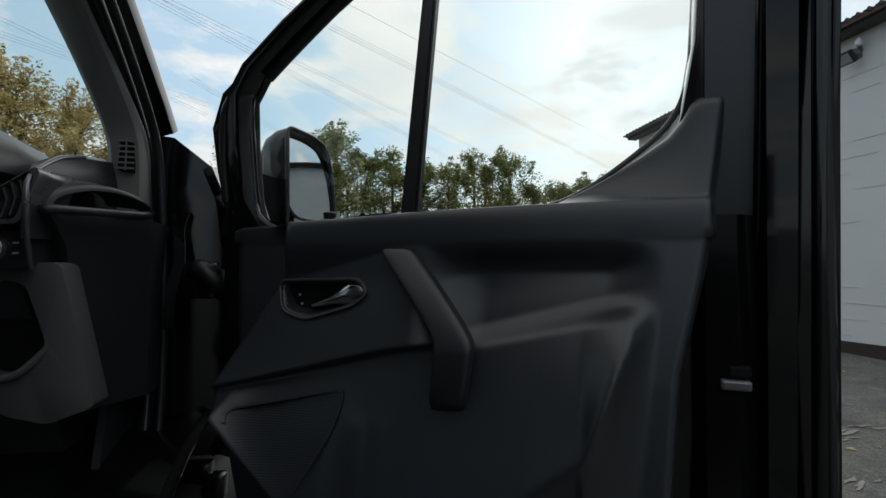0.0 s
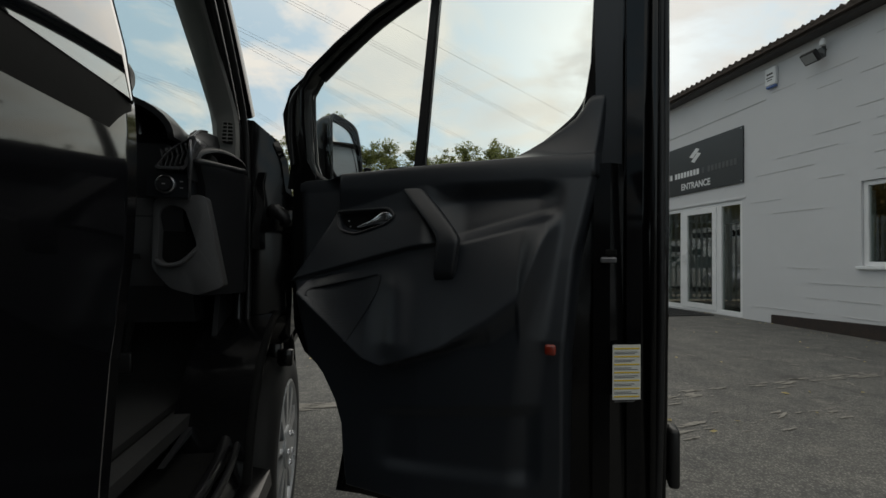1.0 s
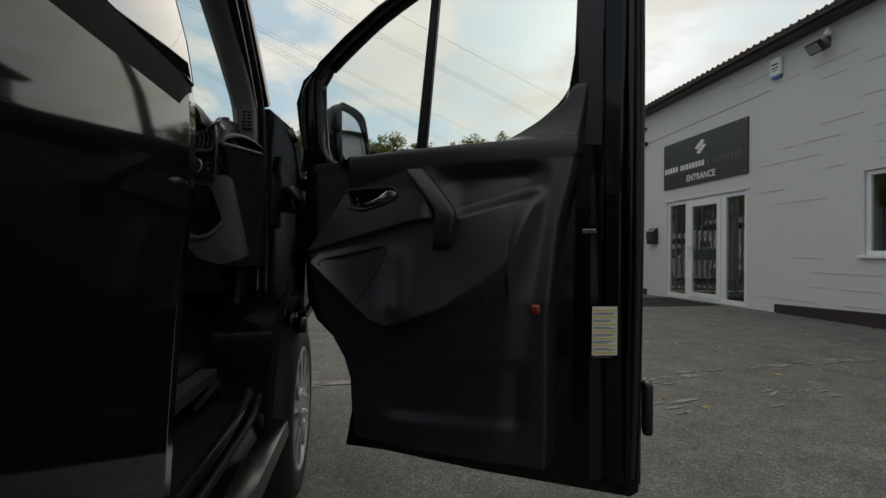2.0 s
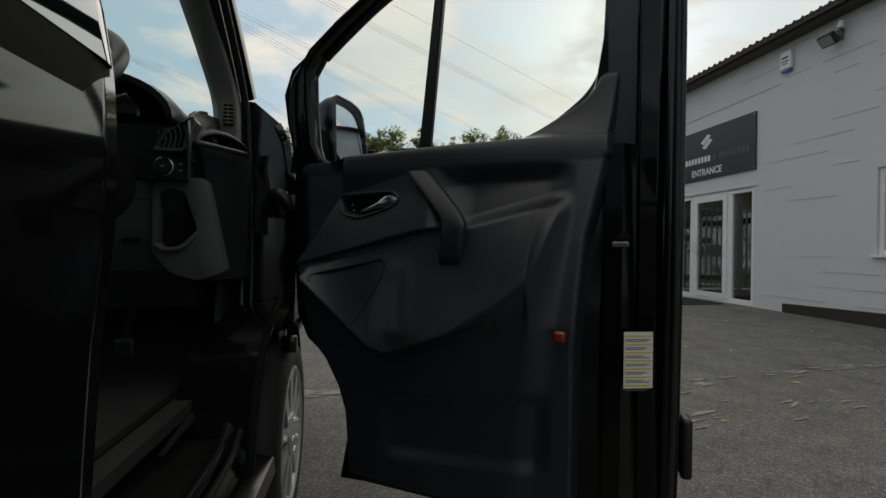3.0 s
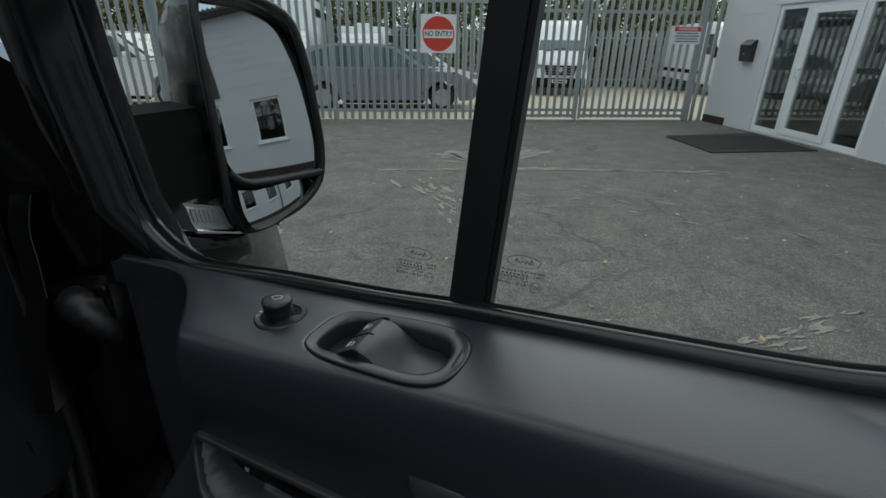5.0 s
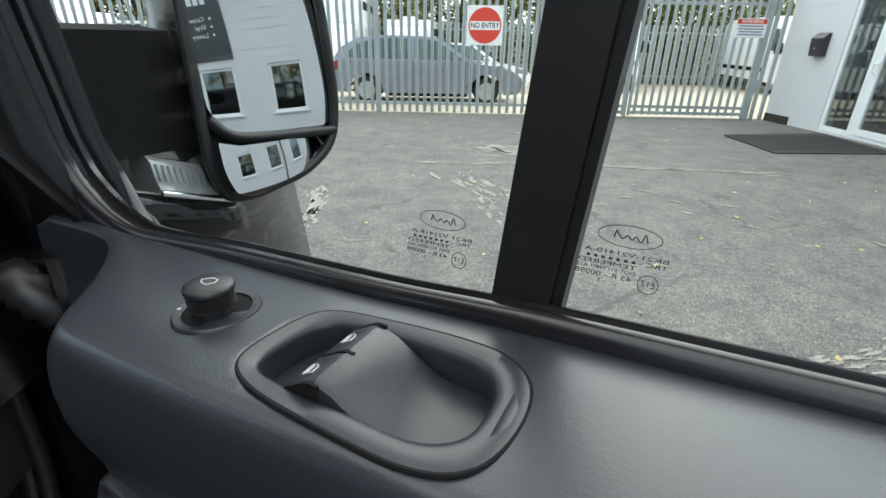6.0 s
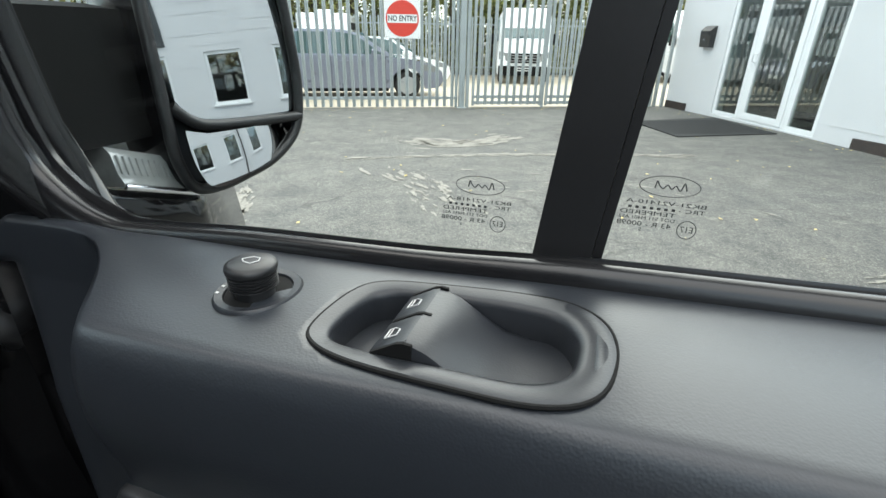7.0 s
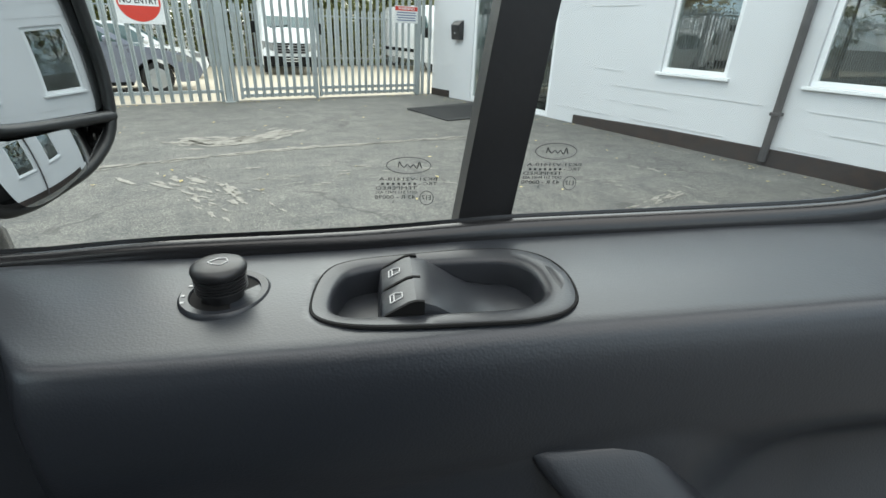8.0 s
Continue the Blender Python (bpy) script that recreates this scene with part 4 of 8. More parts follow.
def no_entry_sign():
    s = thing("no_entry_sign", pose(1.232, FY - 0.022, 1.61), "white square sign with a red disc and black letters", "sign")
    part("plate", box(-0.35, 0.35, -0.004, 0.0, -0.35, 0.35, 0.003), M_WHITE_SIGN, s)
    mt = Matrix.Translation((0, -0.006, 0)) @ FACE_YARD
    part("disc", revolve([(0.318, 0), (0.318, 0.002), (0.001, 0.0021)], 56, "z"), M_RED, s, "red disc", matrix=mt)
    part("bar", bars(bmesh.new(), [(0, 0, 0.575, 0.150)], 0.0015), M_WHITE_SIGN, s, matrix=mt @ Matrix.Translation((0, 0, 0.0025)))
    part("lettering", text_bm("NO ENTRY", 0.132, depth=0.0006, stretch=0.84, bold=0.003), M_INK, s, matrix=mt @ Matrix.Translation((0, 0, 0.0045)))
    for x in (-0.31, 0.31):
        for z in (-0.32, 0.32):
            part("bolt", revolve([(0.009, 0), (0.009, 0.004), (0.001, 0.0045)], 8, "z"), M_GALV_J, s, matrix=mt @ Matrix.Translation((x, z, 0)))


def warning_sign():
    s = thing("warning_sign", pose(6.32, FY - 0.022, 1.645), "white notice with a red heading on the gate", "sign")
    part("plate", box(-0.29, 0.29, -0.004, 0.0, -0.17, 0.17, 0.003), M_WHITE_SIGN, s)
    mt = Matrix.Translation((0, -0.006, 0)) @ FACE_YARD
    part("heading", bars(bmesh.new(), [(0, 0.115, 0.56, 0.085)], 0.001), M_RED, s, "red heading band", matrix=mt)
    part("lettering", text_bm("WARNING", 0.085, depth=0.0005, bold=0.001), M_WHITE_SIGN, s, matrix=mt @ Matrix.Translation((0, 0.115, 0.0022)))
    part("small_print", bars(bmesh.new(), [(0, 0.035, 0.46, 0.022), (0, -0.015, 0.50, 0.022), (0, -0.065, 0.44, 0.022), (0, -0.115, 0.48, 0.022)], 0.001), material("blue_grey_ink", (0.16, 0.19, 0.30), 0.5, bump=0), s, matrix=mt)


no_entry_sign()
warning_sign()


def far_fence():
    f = thing("far_palisade_fence", pose(0, 23.6, ground_z(23.6)), "galvanised palisade fence along the back of the yard", "fence")
    bm = bmesh.new()
    for k in range(270):
        x = -22 + k * 0.165
        add_prism(bm, [(x - 0.033, 0.05), (x + 0.033, 0.05), (x + 0.033, 2.33), (x, 2.4), (x - 0.033, 2.33)], XZ, 0, 0.012)
    tagged(part("pales", bm, M_GALV_J, f), kind="stuff")
    for z in (0.35, 2.05):
        part("rail", box(-22.1, 22.6, 0.013, 0.06, z, z + 0.05), M_GALV_J, f)


far_fence()

# ---- the black van ----
VAN_M = pose(0.346, 1.026, 0, 0, 0, 1.5)  # x outwards, y forwards, from the foot of the middle pillar
DOOR_W = pose(0.45, 2.0, 0, 0, 0, -26)  # x along the open door from its hinges, y outwards
van = thing("van", VAN_M, "black panel van with its driver's door standing open", "van")
DOOR_IN_VAN = VAN_M.inverted() @ DOOR_W


def sill_z(u):
    return interp(u, [(-0.1, 1.232), (0.03, 1.2380), (0.14, 1.2410), (0.20, 1.2435), (0.26, 1.2475), (0.30, 1.2495), (0.44, 1.2550), (0.60, 1.2590), (0.80, 1.2620)])


def glass_lean(z):
    """How far out the door's window frame stands at a height."""
    return interp(z, [(1.2, 0.06), (1.9, 0.0)])


WINDOW = [(-0.055, 1.262), (-0.074, 1.30), (-0.080, 1.42), (-0.078, 1.518), (-0.045, 1.564), (0.05, 1.634), (0.168, 1.712), (0.327, 1.79),
          (0.45, 1.83), (0.60, 1.855), (0.74, 1.855), (0.782, 1.82), (0.789, 1.70), (0.781, 1.51), (0.772, 1.452), (0.757, 1.416), (0.733, 1.385),
          (0.70, 1.357), (0.66, 1.327), (0.62, 1.301), (0.585, 1.283), (0.548, 1.272), (0.50, 1.2665), (0.40, 1.262), (0.30, 1.2580), (0.26, 1.2550), (0.20, 1.2505),
          (0.09, 1.2460), (0.02, 1.2405), (-0.02, 1.2420)]
DOOR_EDGE = [(-0.198, 1.47), (-0.165, 1.547), (-0.10, 1.592), (-0.008, 1.656), (0.203, 1.795), (0.40, 1.885), (0.6, 1.93), (0.85, 1.94), (0.94, 1.91),
             (0.966, 1.80), (0.970, 1.4), (0.972, 1.046), (0.968, 0.60), (0.962, 0.27), (0.94, 0.252), (0.507, 0.259), (0.05, 0.272), (0.045, 0.285),
             (0.070, 0.40), (0.063, 0.51), (0.041, 0.578), (-0.006, 0.65), (-0.068, 0.70), (-0.112, 0.80), (-0.155, 1.0), (-0.165, 1.25), (-0.19, 1.379)]


DOOR_HOLE = [(x + 0.018, z - 0.030) if x > 0.61 and z < 1.40 else (x + 0.007, z - 0.012) if x > 0.61 and z < 1.45 else (x, z - (0.024 if z < 1.29 and x < 0.61 else 0.0)) for x, z in WINDOW]


def lean_door(bm):
    """Leans what stands above the sill inwards."""
    for v in bm.verts:
        if v.co.z > 1.25:
            v.co.y += glass_lean(v.co.z) - 0.06
    return bm


# the inner face is narrower than the flange along the sloping front of the window
INNER_EDGE = [(-0.112, 1.47), (-0.108, 1.522), (-0.066, 1.580), (0.035, 1.654), (0.160, 1.732), (0.32, 1.808), (0.45, 1.855), (0.6, 1.90), (0.82, 1.93)] + DOOR_EDGE[8:-2] + [(-0.150, 1.22), (-0.118, 1.28), (-0.112, 1.379)]
def door_steel():
    """Inner pressing, set back behind the front end of the trim."""
    bm = ring_prism(INNER_EDGE, DOOR_HOLE, XZ, 0.012, 0.062, 0.006)
    for v in bm.verts:
        if v.co.x < 0.30 and v.co.z < 1.29 and v.co.y < 0.03:
            v.co.y += 0.024
    return lean_door(bm)


door = part("driver_door", door_steel(), M_PAINT_IN, van, "open black steel door", smooth=40, matrix=DOOR_IN_VAN)
part("door_flange", lean_door(ring_prism(DOOR_EDGE, DOOR_HOLE, XZ, 0.0625, 0.085, 0.006)), M_PAINT_IN, door, "black steel flange round the door", smooth=40)
# the outer skin stands out round the frame
SKIN = [(0.960, 1.20), (0.960, 0.26), (-0.003, 0.242), (0.02, 0.37), (0.012, 0.48), (-0.012, 0.55), (-0.062, 0.627), (-0.13, 0.682), (-0.17, 0.76), (-0.18, 0.9), (-0.2, 1.20)]
part("outer_skin", prism([(x + (0.012 if x > 0.9 else 0), z) for x, z in SKIN], XZ, 0.087, 0.125, 0.012), M_PAINT, door, "glossy black outer panel", smooth=40)


# window seals, glass and divider
def along_window(inset, y):
    return [(x + (0.36 - x) * inset, y + glass_lean(z) - 0.06, z + (1.55 - z) * inset) for x, z in WINDOW]


def window_seal():
    """The rubber roll round the glass: a felt lip, a groove, a rounded ridge and a steep inner face."""
    line = [Vector((p.x, p.y)) for p in smooth_path([(x, z, 0) for x, z in WINDOW], 5, True)]
    n = len(line)
    prof = [(-0.0005, 0.0662), (-0.0015, 0.0632), (0.0016, 0.0622), (0.0008, 0.0602), (-0.0010, 0.0580), (-0.0016, 0.0560), (-0.0008, 0.0536),
            (0.0012, 0.0514), (0.0042, 0.0498), (0.0076, 0.0490), (0.0120, 0.0490), (0.0150, 0.0640)]
    rings = []
    for i in range(n):
        p, d = line[i], (line[(i + 1) % n] - line[i - 1]).normalized()
        out = Vector((d.y, -d.x))
        if out.dot(p - Vector((0.36, 1.52))) < 0:
            out = -out
        w = 1.0 + 0.5 * (1 - sstep(-0.05, 0.03, p.x)) - 0.35 * sstep(0.56, 0.66, p.x) - 0.3 * sstep(1.5, 1.7, p.y) * (1 - sstep(0.56, 0.66, p.x))
        lean = glass_lean(max(1.25, p.y)) - 0.06
        rings.append([(p.x + out.x * o * w, 0.0662 + (y - 0.0662) * w + lean, p.y + out.y * o * w) for o, y in prof])
    bm = bmesh.new()
    add_loft(bm, rings + [rings[0]], True, False)
    bmesh.ops.remove_doubles(bm, verts=bm.verts[:], dist=1e-6)
    part("window_seal", bm, M_RUBBER_GLOSS, door, "black rubber window seal", smooth=50)


window_seal()
part("window_channel", tube(smooth_path(along_window(0.022, 0.060)[4:13], 3), 0.012, 6), M_RUBBER, door, "black felt glass channel", smooth=60)
part("glass_slot", prism([(u, sill_z(u) - 0.055) for u in (-0.04, 0.66)] + [(u, sill_z(u) - 0.003) for u in (0.66, 0.60, 0.30, 0.15, -0.04)], XZ, 0.046, 0.064, 0.0), M_DARK, door, "dark felt-lined slot for the glass")
# pressed channels and weatherstrip of the rear frame
part("weatherstrip", tube(smooth_path([(-0.158, 0.050, 1.30), (-0.162, 0.040, 1.45), (-0.136, 0.033, 1.530), (-0.005, 0.024, 1.626), (0.2, 0.012, 1.764), (0.42, -0.010, 1.865), (0.62, -0.046, 1.905), (0.84, -0.05, 1.915), (0.925, -0.04, 1.88), (0.945, -0.03, 1.75), (0.95, 0.0, 1.4), (0.952, 0.006, 1.0), (0.948, 0.006, 0.6), (0.94, 0.006, 0.31)], 5), 0.011, 8), M_RUBBER, door, "rubber door weatherstrip", smooth=60)
part("pillar_rib", lean_door(bevel(add_box(bmesh.new(), 0.858, 0.866, 0.000, 0.014, 1.22, 1.86), 0.006)), M_PAINT_IN, door, smooth=40)
part("pillar_channel", lean_door(prism([(0.872, 0.30), (0.902, 0.30), (0.908, 1.86), (0.866, 1.86)], XZ, 0.002, 0.014, 0.004)), M_PAINT, door, smooth=40)
part("pillar_rib", lean_door(bevel(add_box(bmesh.new(), 0.924, 0.938, -0.006, 0.014, 0.30, 1.86), 0.003)), M_PAINT_IN, door, smooth=40)


def pressed_edge(pts, label=""):
    """A rounded fold in the door's rear pressing: glossy tube added to catch glints."""
    part("pressed_edge", lean_door(tube(smooth_path([(u, 0.011, z) for u, z in pts], 5), 0.0024, 8, up=(0, 1, 0))), M_PAINT, door, label, smooth=60)


pressed_edge([(0.890, 1.84), (0.890, 1.50), (0.888, 1.27), (0.889, 1.236), (0.894, 1.223), (0.903, 1.218), (0.912, 1.221), (0.917, 1.232)], "rounded end of the pressed channel")
pressed_edge([(0.9435, 1.84), (0.9435, 1.45), (0.944, 1.12)])
pressed_edge([(0.957, 1.80), (0.957, 1.45), (0.957, 1.15)])
pressed_edge([(0.8705, 1.84), (0.8705, 1.50), (0.869, 1.28)])
part("rubber_stop", bevel(add_prism(bmesh.new(), [(0.944, 1.112), (0.955, 1.114), (0.962, 1.068), (0.957, 1.060), (0.947, 1.075)], XZ, -0.002, 0.013), 0.003), M_RUBBER, door, "small rubber buffer", smooth=40)
part("shut_face", bevel(add_prism(bmesh.new(), [(0.79, -0.03), (0.83, -0.035), (0.862, -0.006), (0.862, 0.013), (0.79, 0.013)], XY, 0.30, 1.24), 0.008), M_PAINT_IN, door, smooth=40)
part("pressing", prism(round_poly([(0.81, 0.285), (0.93, 0.268), (0.93, 0.275), (0.82, 0.295), (0.81, 0.33), (0.80, 0.33)], 0.004), XZ, 0.0, 0.012, 0.002), M_PAINT, door, smooth=40)
part("buffer", box(0.972, 1.0, 0.03, 0.09, 0.42, 0.57, 0.01), M_RUBBER, door, "black rubber door buffer", smooth=50)


def pane(name, poly, y, label):
    bm = bmesh.new()
    add_prism(bm, poly, lambda p, q, s: (p, s - 0.055 * (q - 1.25), q), y, y + 0.004)
    g = part(name, bm, M_GLASS, door, label)
    g.visible_shadow = False
    return g


top_line = [(0.327, 1.80), (0.45, 1.84), (0.60, 1.865), (0.74, 1.865), (0.80, 1.82), (0.80, 1.70), (0.79, 1.51), (0.77, 1.40), (0.72, 1.345), (0.66, 1.30), (0.62, 1.28), (0.554, 1.262), (0.30, 1.25)]
pane("window_glass", [(0.285, 1.245), (0.32, 1.79)] + top_line[:-1], 0.0675, "clear sliding door glass")
pane("quarter_glass", [(0.28, 1.24), (0.0, 1.23), (-0.07, 1.25), (-0.09, 1.42), (-0.088, 1.52), (-0.05, 1.57), (0.05, 1.644), (0.168, 1.722), (0.315, 1.79)], 0.0665, "clear fixed front glass")
part("divider", prism([(0.2610, 1.235), (0.2900, 1.235), (0.3510, 1.815), (0.3290, 1.80)], lambda p, q, s: (p, s - 0.052 * (q - 1.25), q), 0.0600, 0.080, 0.004), M_RUBBER, door, "black window divider bar", smooth=40)
part("divider_lip", prism([(0.2908, 1.235), (0.2955, 1.235), (0.3568, 1.815), (0.3518, 1.815)], lambda p, q, s: (p, s - 0.052 * (q - 1.25), q), 0.0635, 0.080, 0.002), M_RUBBER, door)


# the moulded trim panel
def ridge_z(u):
    return 0.926 + 0.26 * (u + 0.056) - 0.010 * sstep(0.30, 0.42, u)


LOW_EDGE = [(-0.06, 0.93), (-0.009, 0.905), (0.21, 0.729), (0.265, 0.712), (0.426, 0.769), (0.545, 0.839), (0.617, 0.90), (0.66, 1.01), (0.70, 1.10)]


RELEASE = [(0.065, 1.128), (0.235, 1.134), (0.258, 1.112), (0.235, 1.092), (0.14, 1.066), (0.085, 1.078)]
SWITCH_WELL = [(0.193, -0.021), (0.1955, 0.0), (0.204, 0.0105), (0.228, 0.0125), (0.262, 0.0110), (0.281, 0.0075), (0.290, -0.003), (0.2915, -0.016), (0.288, -0.029), (0.274, -0.0365), (0.245, -0.0355), (0.214, -0.0335), (0.198, -0.0305)]
RELEASE_RIM = round_poly(RELEASE, 0.016)


def depth_inside(poly, u, z):
    """Distance to the outline for a point inside it, else 0."""
    inside, best = False, 9.0
    for (x1, y1), (x2, y2) in zip(poly, poly[1:] + poly[:1]):
        if (y1 > z) != (y2 > z) and u < (x2 - x1) * (z - y1) / (y2 - y1) + x1:
            inside = not inside
        dx, dy = x2 - x1, y2 - y1
        k = max(0.0, min(1.0, ((u - x1) * dx + (z - y1) * dy) / (dx * dx + dy * dy + 1e-12)))
        best = min(best, math.hypot(u - x1 - k * dx, z - y1 - k * dy))
    return best if inside else 0.0


def trim_n(u, z):
    """How far the trim stands in from the door's steel face."""
    zr = ridge_z(u)
    # the upper face and the armrest ledge above the ridge
    ledge = sstep(0.34, 0.47, u)
    depth = 0.17 - 0.07 * ledge
    k = (z - zr) / depth
    n_up = 0.046 + (0.060 - 0.046 * ledge) * (1 - min(1.0, max(0.0, k))) ** (1 + 0.6 * ledge)
    n_up -= 0.014 * ledge * sstep(0.05, 1.0, k)
    n_up += (0.016 + 0.014 * ledge) * sstep(1.12 + 0.03 * ledge, 1.203, z)
    # under the ridge the pad swells outwards to its lower rim
    low = interp(u, LOW_EDGE)
    k2 = (zr - z) / max(0.05, zr - low)
    n_mid = 0.084 + 0.086 * min(1.0, max(0.0, k2))
    # below the rim the panel drops away, farther in at the front
    base = interp(u, [(-0.1, 0.045), (0.15, 0.090), (0.35, 0.125), (0.72, 0.150)])
    n_low = base
    n = n_up if z > zr else n_mid
    soft = 0.016 * sstep(0.36, 0.46, u)
    edge = sstep(-0.006 - soft, 0.004 + soft, z - zr)
    n = n_mid * (1 - edge) + n_up * edge
    slope = (interp(u + 0.003, LOW_EDGE) - interp(u - 0.003, LOW_EDGE)) / 0.006
    soft_rim = 0.012 + 0.040 * sstep(0.40, 0.58, u)
    rim = sstep(-soft_rim, 0.003 + 0.3 * (soft_rim - 0.012), (z - low) / math.hypot(1, slope))
    n = n_low * (1 - rim) + n * rim
    # right of the armrest
    right = sstep(0.64, 0.72, u - 0.12 * (z - 1.05))
    n = n * (1 - right) + interp(z, [(0.3, 0.134), (0.8, 0.126), (1.0, 0.098), (1.2, 0.064)]) * right
    # left of the slanting front edge
    line_u = interp(z, [(0.926, -0.056), (1.149, 0.071), (1.18, 0.076), (1.215, 0.078)])
    if z > 0.926:
        k3 = sstep(-interp(z, [(1.10, 0.010), (1.19, 0.040)]), 0.008, u - line_u)
        n = interp(z, [(0.93, -0.007), (1.10, -0.012), (1.20, -0.026)]) * (1 - k3) + n * k3
    # map pocket low down
    pk = sstep(0.20, 0.28, u) * (1 - sstep(0.63, 0.68, u)) * sstep(0.42, 0.47, z - 0.06 * (u - 0.3)) * (1 - sstep(0.56, 0.60, z - 0.13 * (u - 0.25)))
    n -= 0.014 * pk
    # fold beside the loudspeaker
    n += 0.012 * math.exp(-((u - 0.29 - 0.1 * (0.85 - z)) / 0.045) ** 2) * sstep(0.72, 0.78, z) * (1 - sstep(0.90, 0.98, z))
    # hollow behind the release lever
    if 0.05 < u < 0.27 and 1.05 < z < 1.15:
        n -= 0.042 * sstep(0.0, 0.010, depth_inside(RELEASE_RIM, u, z))
    return n


def trim_left(z):
    return interp(z, [(0.31, 0.118), (0.40, 0.102), (0.525, 0.088), (0.59, 0.062), (0.66, 0.014), (0.71, -0.042), (0.77, -0.062), (0.87, -0.092), (0.925, -0.100), (1.116, -0.106), (1.20, -0.112), (1.26, -0.113)])


def trim_right(z):
    return interp(z, [(0.31, 0.69), (0.36, 0.735), (0.62, 0.738), (0.75, 0.740), (1.012, 0.765), (1.15, 0.798), (1.241, 0.816)])


def trim_top(u):
    """Height of the trim's upper edge, along the sill and up the rear of the window."""
    return interp(u, [(-0.1, sill_z(-0.1)), (0.03, sill_z(0.03)), (0.14, sill_z(0.14)), (0.20, sill_z(0.20)), (0.26, sill_z(0.26)), (0.30, sill_z(0.30)), (0.44, sill_z(0.44)), (0.50, 1.2575),
                      (0.55, 1.262), (0.575, 1.268), (0.600, 1.278), (0.628, 1.294), (0.668, 1.321), (0.708, 1.350), (0.744, 1.379), (0.764, 1.408), (0.776, 1.436), (0.788, 1.447), (0.85, 1.450)])


# how far the top reaches inwards: it falls back to a flat cheek at the front
NOSE = [(-0.12, -0.028), (-0.03, -0.028), (-0.015, -0.026), (0.0, -0.020), (0.0135, -0.012), (0.030, 0.0), (0.046, 0.0147), (0.060, 0.029), (0.072, 0.042), (0.082, 0.048), (0.095, 0.050)]


def trim_panel():
    nu, tops = 190, 22
    zs = [1.205 - 0.88 * (k / 220) for k in range(221)]
    cols = [k / nu for k in range(nu + 1)]
    # the top from the glass inwards, then round its nose, then the face
    grid = [("top", k / (tops - 1)) for k in range(tops)] + [("nose", k / 6) for k in range(1, 7)] + [("face", z) for z in zs]
    vs, fs = [], []
    for kind, q in grid:
        for c in cols:
            if kind == "face":
                a, b = trim_left(q), trim_right(q)
                u = a + (b - a) * c
                n = trim_n(u, q)
                fade = min(1.0, c / 0.035, (1 - c) / 0.03)
                n = -0.036 + (n + 0.036) * math.sin(fade * math.pi / 2) ** 0.7
                if q < 0.36:
                    n *= sstep(0.322, 0.36, q)
                vs.append((u, -n, q))
                continue
            a, b = trim_left(1.24), trim_right(1.24)
            u = a + (b - a) * c
            zt, nose = sill_z(u), interp(u, NOSE)
            if kind == "top":
                n = -0.045 + (nose + 0.045) * q
                z = zt + 0.0055 * math.sin(q * math.pi * 0.8)
                if depth_inside(SWITCH_WELL, 0.245 + (u - 0.245) * 0.9, -0.011 + (0.011 - n) * 0.84) > 0:
                    z -= 0.030
                # towards the rear the top stands up beside the window
                rear = sstep(0.50, 0.60, u)
                if rear > 0:
                    uw = u + (0.846 - b) * (1 - q) * c ** 6
                    zw = trim_top(uw)
                    nw = -(0.047 + glass_lean(max(1.25, zw)) - 0.06)
                    zr = zw + (zt + 0.0032 - zw) * q ** 0.9
                    nr = nw + (0.022 - nw) * sstep(0.0, 0.16, q) + (nose - 0.022) * q ** 2
                    u = u + (uw - u) * rear
                    n, z = n + (nr - n) * rear, z + (zr - z) * rear
            else:
                t = q * math.pi / 2
                n = nose + (trim_n(u, 1.205) - nose) * math.sin(t)
                z = zt + 0.0032 + (1.207 - zt - 0.0032) * (1 - math.cos(t))
            front = 1 - sstep(-0.05, 0.0, u)
            z += 0.003 * front - 0.010 * (1 - sstep(0.0, 0.018, c)) * (1 if kind == "top" else 0.5)
            if c > 0.97:
                n = -0.040 + (n + 0.040) * math.sin((1 - c) / 0.03 * math.pi / 2) ** 0.7
            vs.append((u, -n, z))
    m = nu + 1
    for r in range(len(grid) - 1):
        for c in range(nu):
            fs.append((r * m + c, r * m + c + 1, (r + 1) * m + c + 1, (r + 1) * m + c))
    link_mesh("trim_panel", vs, fs, M_TRIM, door, "dark grey moulded plastic trim panel sweeping up at the rear", smooth=True)


trim_panel()
part("frame_trim", lean_door(prism([(0.790, 1.86), (0.796, 1.22), (0.790, 1.0), (0.838, 0.98), (0.868, 1.22), (0.866, 1.86)], XZ, 0.002, 0.02, 0.006)), M_TRIM, door, smooth=50)


def grab_handle():
    path = [(0.309, -0.046, 1.190), (0.320, -0.056, 1.176), (0.385, -0.096, 1.108), (0.430, -0.122, 1.052), (0.432, -0.127, 1.018), (0.424, -0.120, 0.962), (0.418, -0.095, 0.936)]
    pts = smooth_path(path, 6)
    rings = []
    for i, p in enumerate(pts):
        out = Vector((0, -1, 0))
        s = Vector((1, 0, 0))
        o = out
        w, h = interp(i / len(pts), [(0, 0.0285), (0.15, 0.0315), (0.6, 0.030), (1, 0.027)]), 0.016
        ring = []
        for k in range(24):
            a = 2 * math.pi * (k + 0.5) / 24
            c, q = math.cos(a), math.sin(a)
            ring.append(p + s * (w * math.copysign(abs(c) ** 0.38, c)) + o * (h * math.copysign(abs(q) ** 0.42, q)))
        rings.append(ring)
    part("grab_handle", loft(rings), M_TRIM_SOFT, door, "smooth black grab handle", smooth=50)


grab_handle()


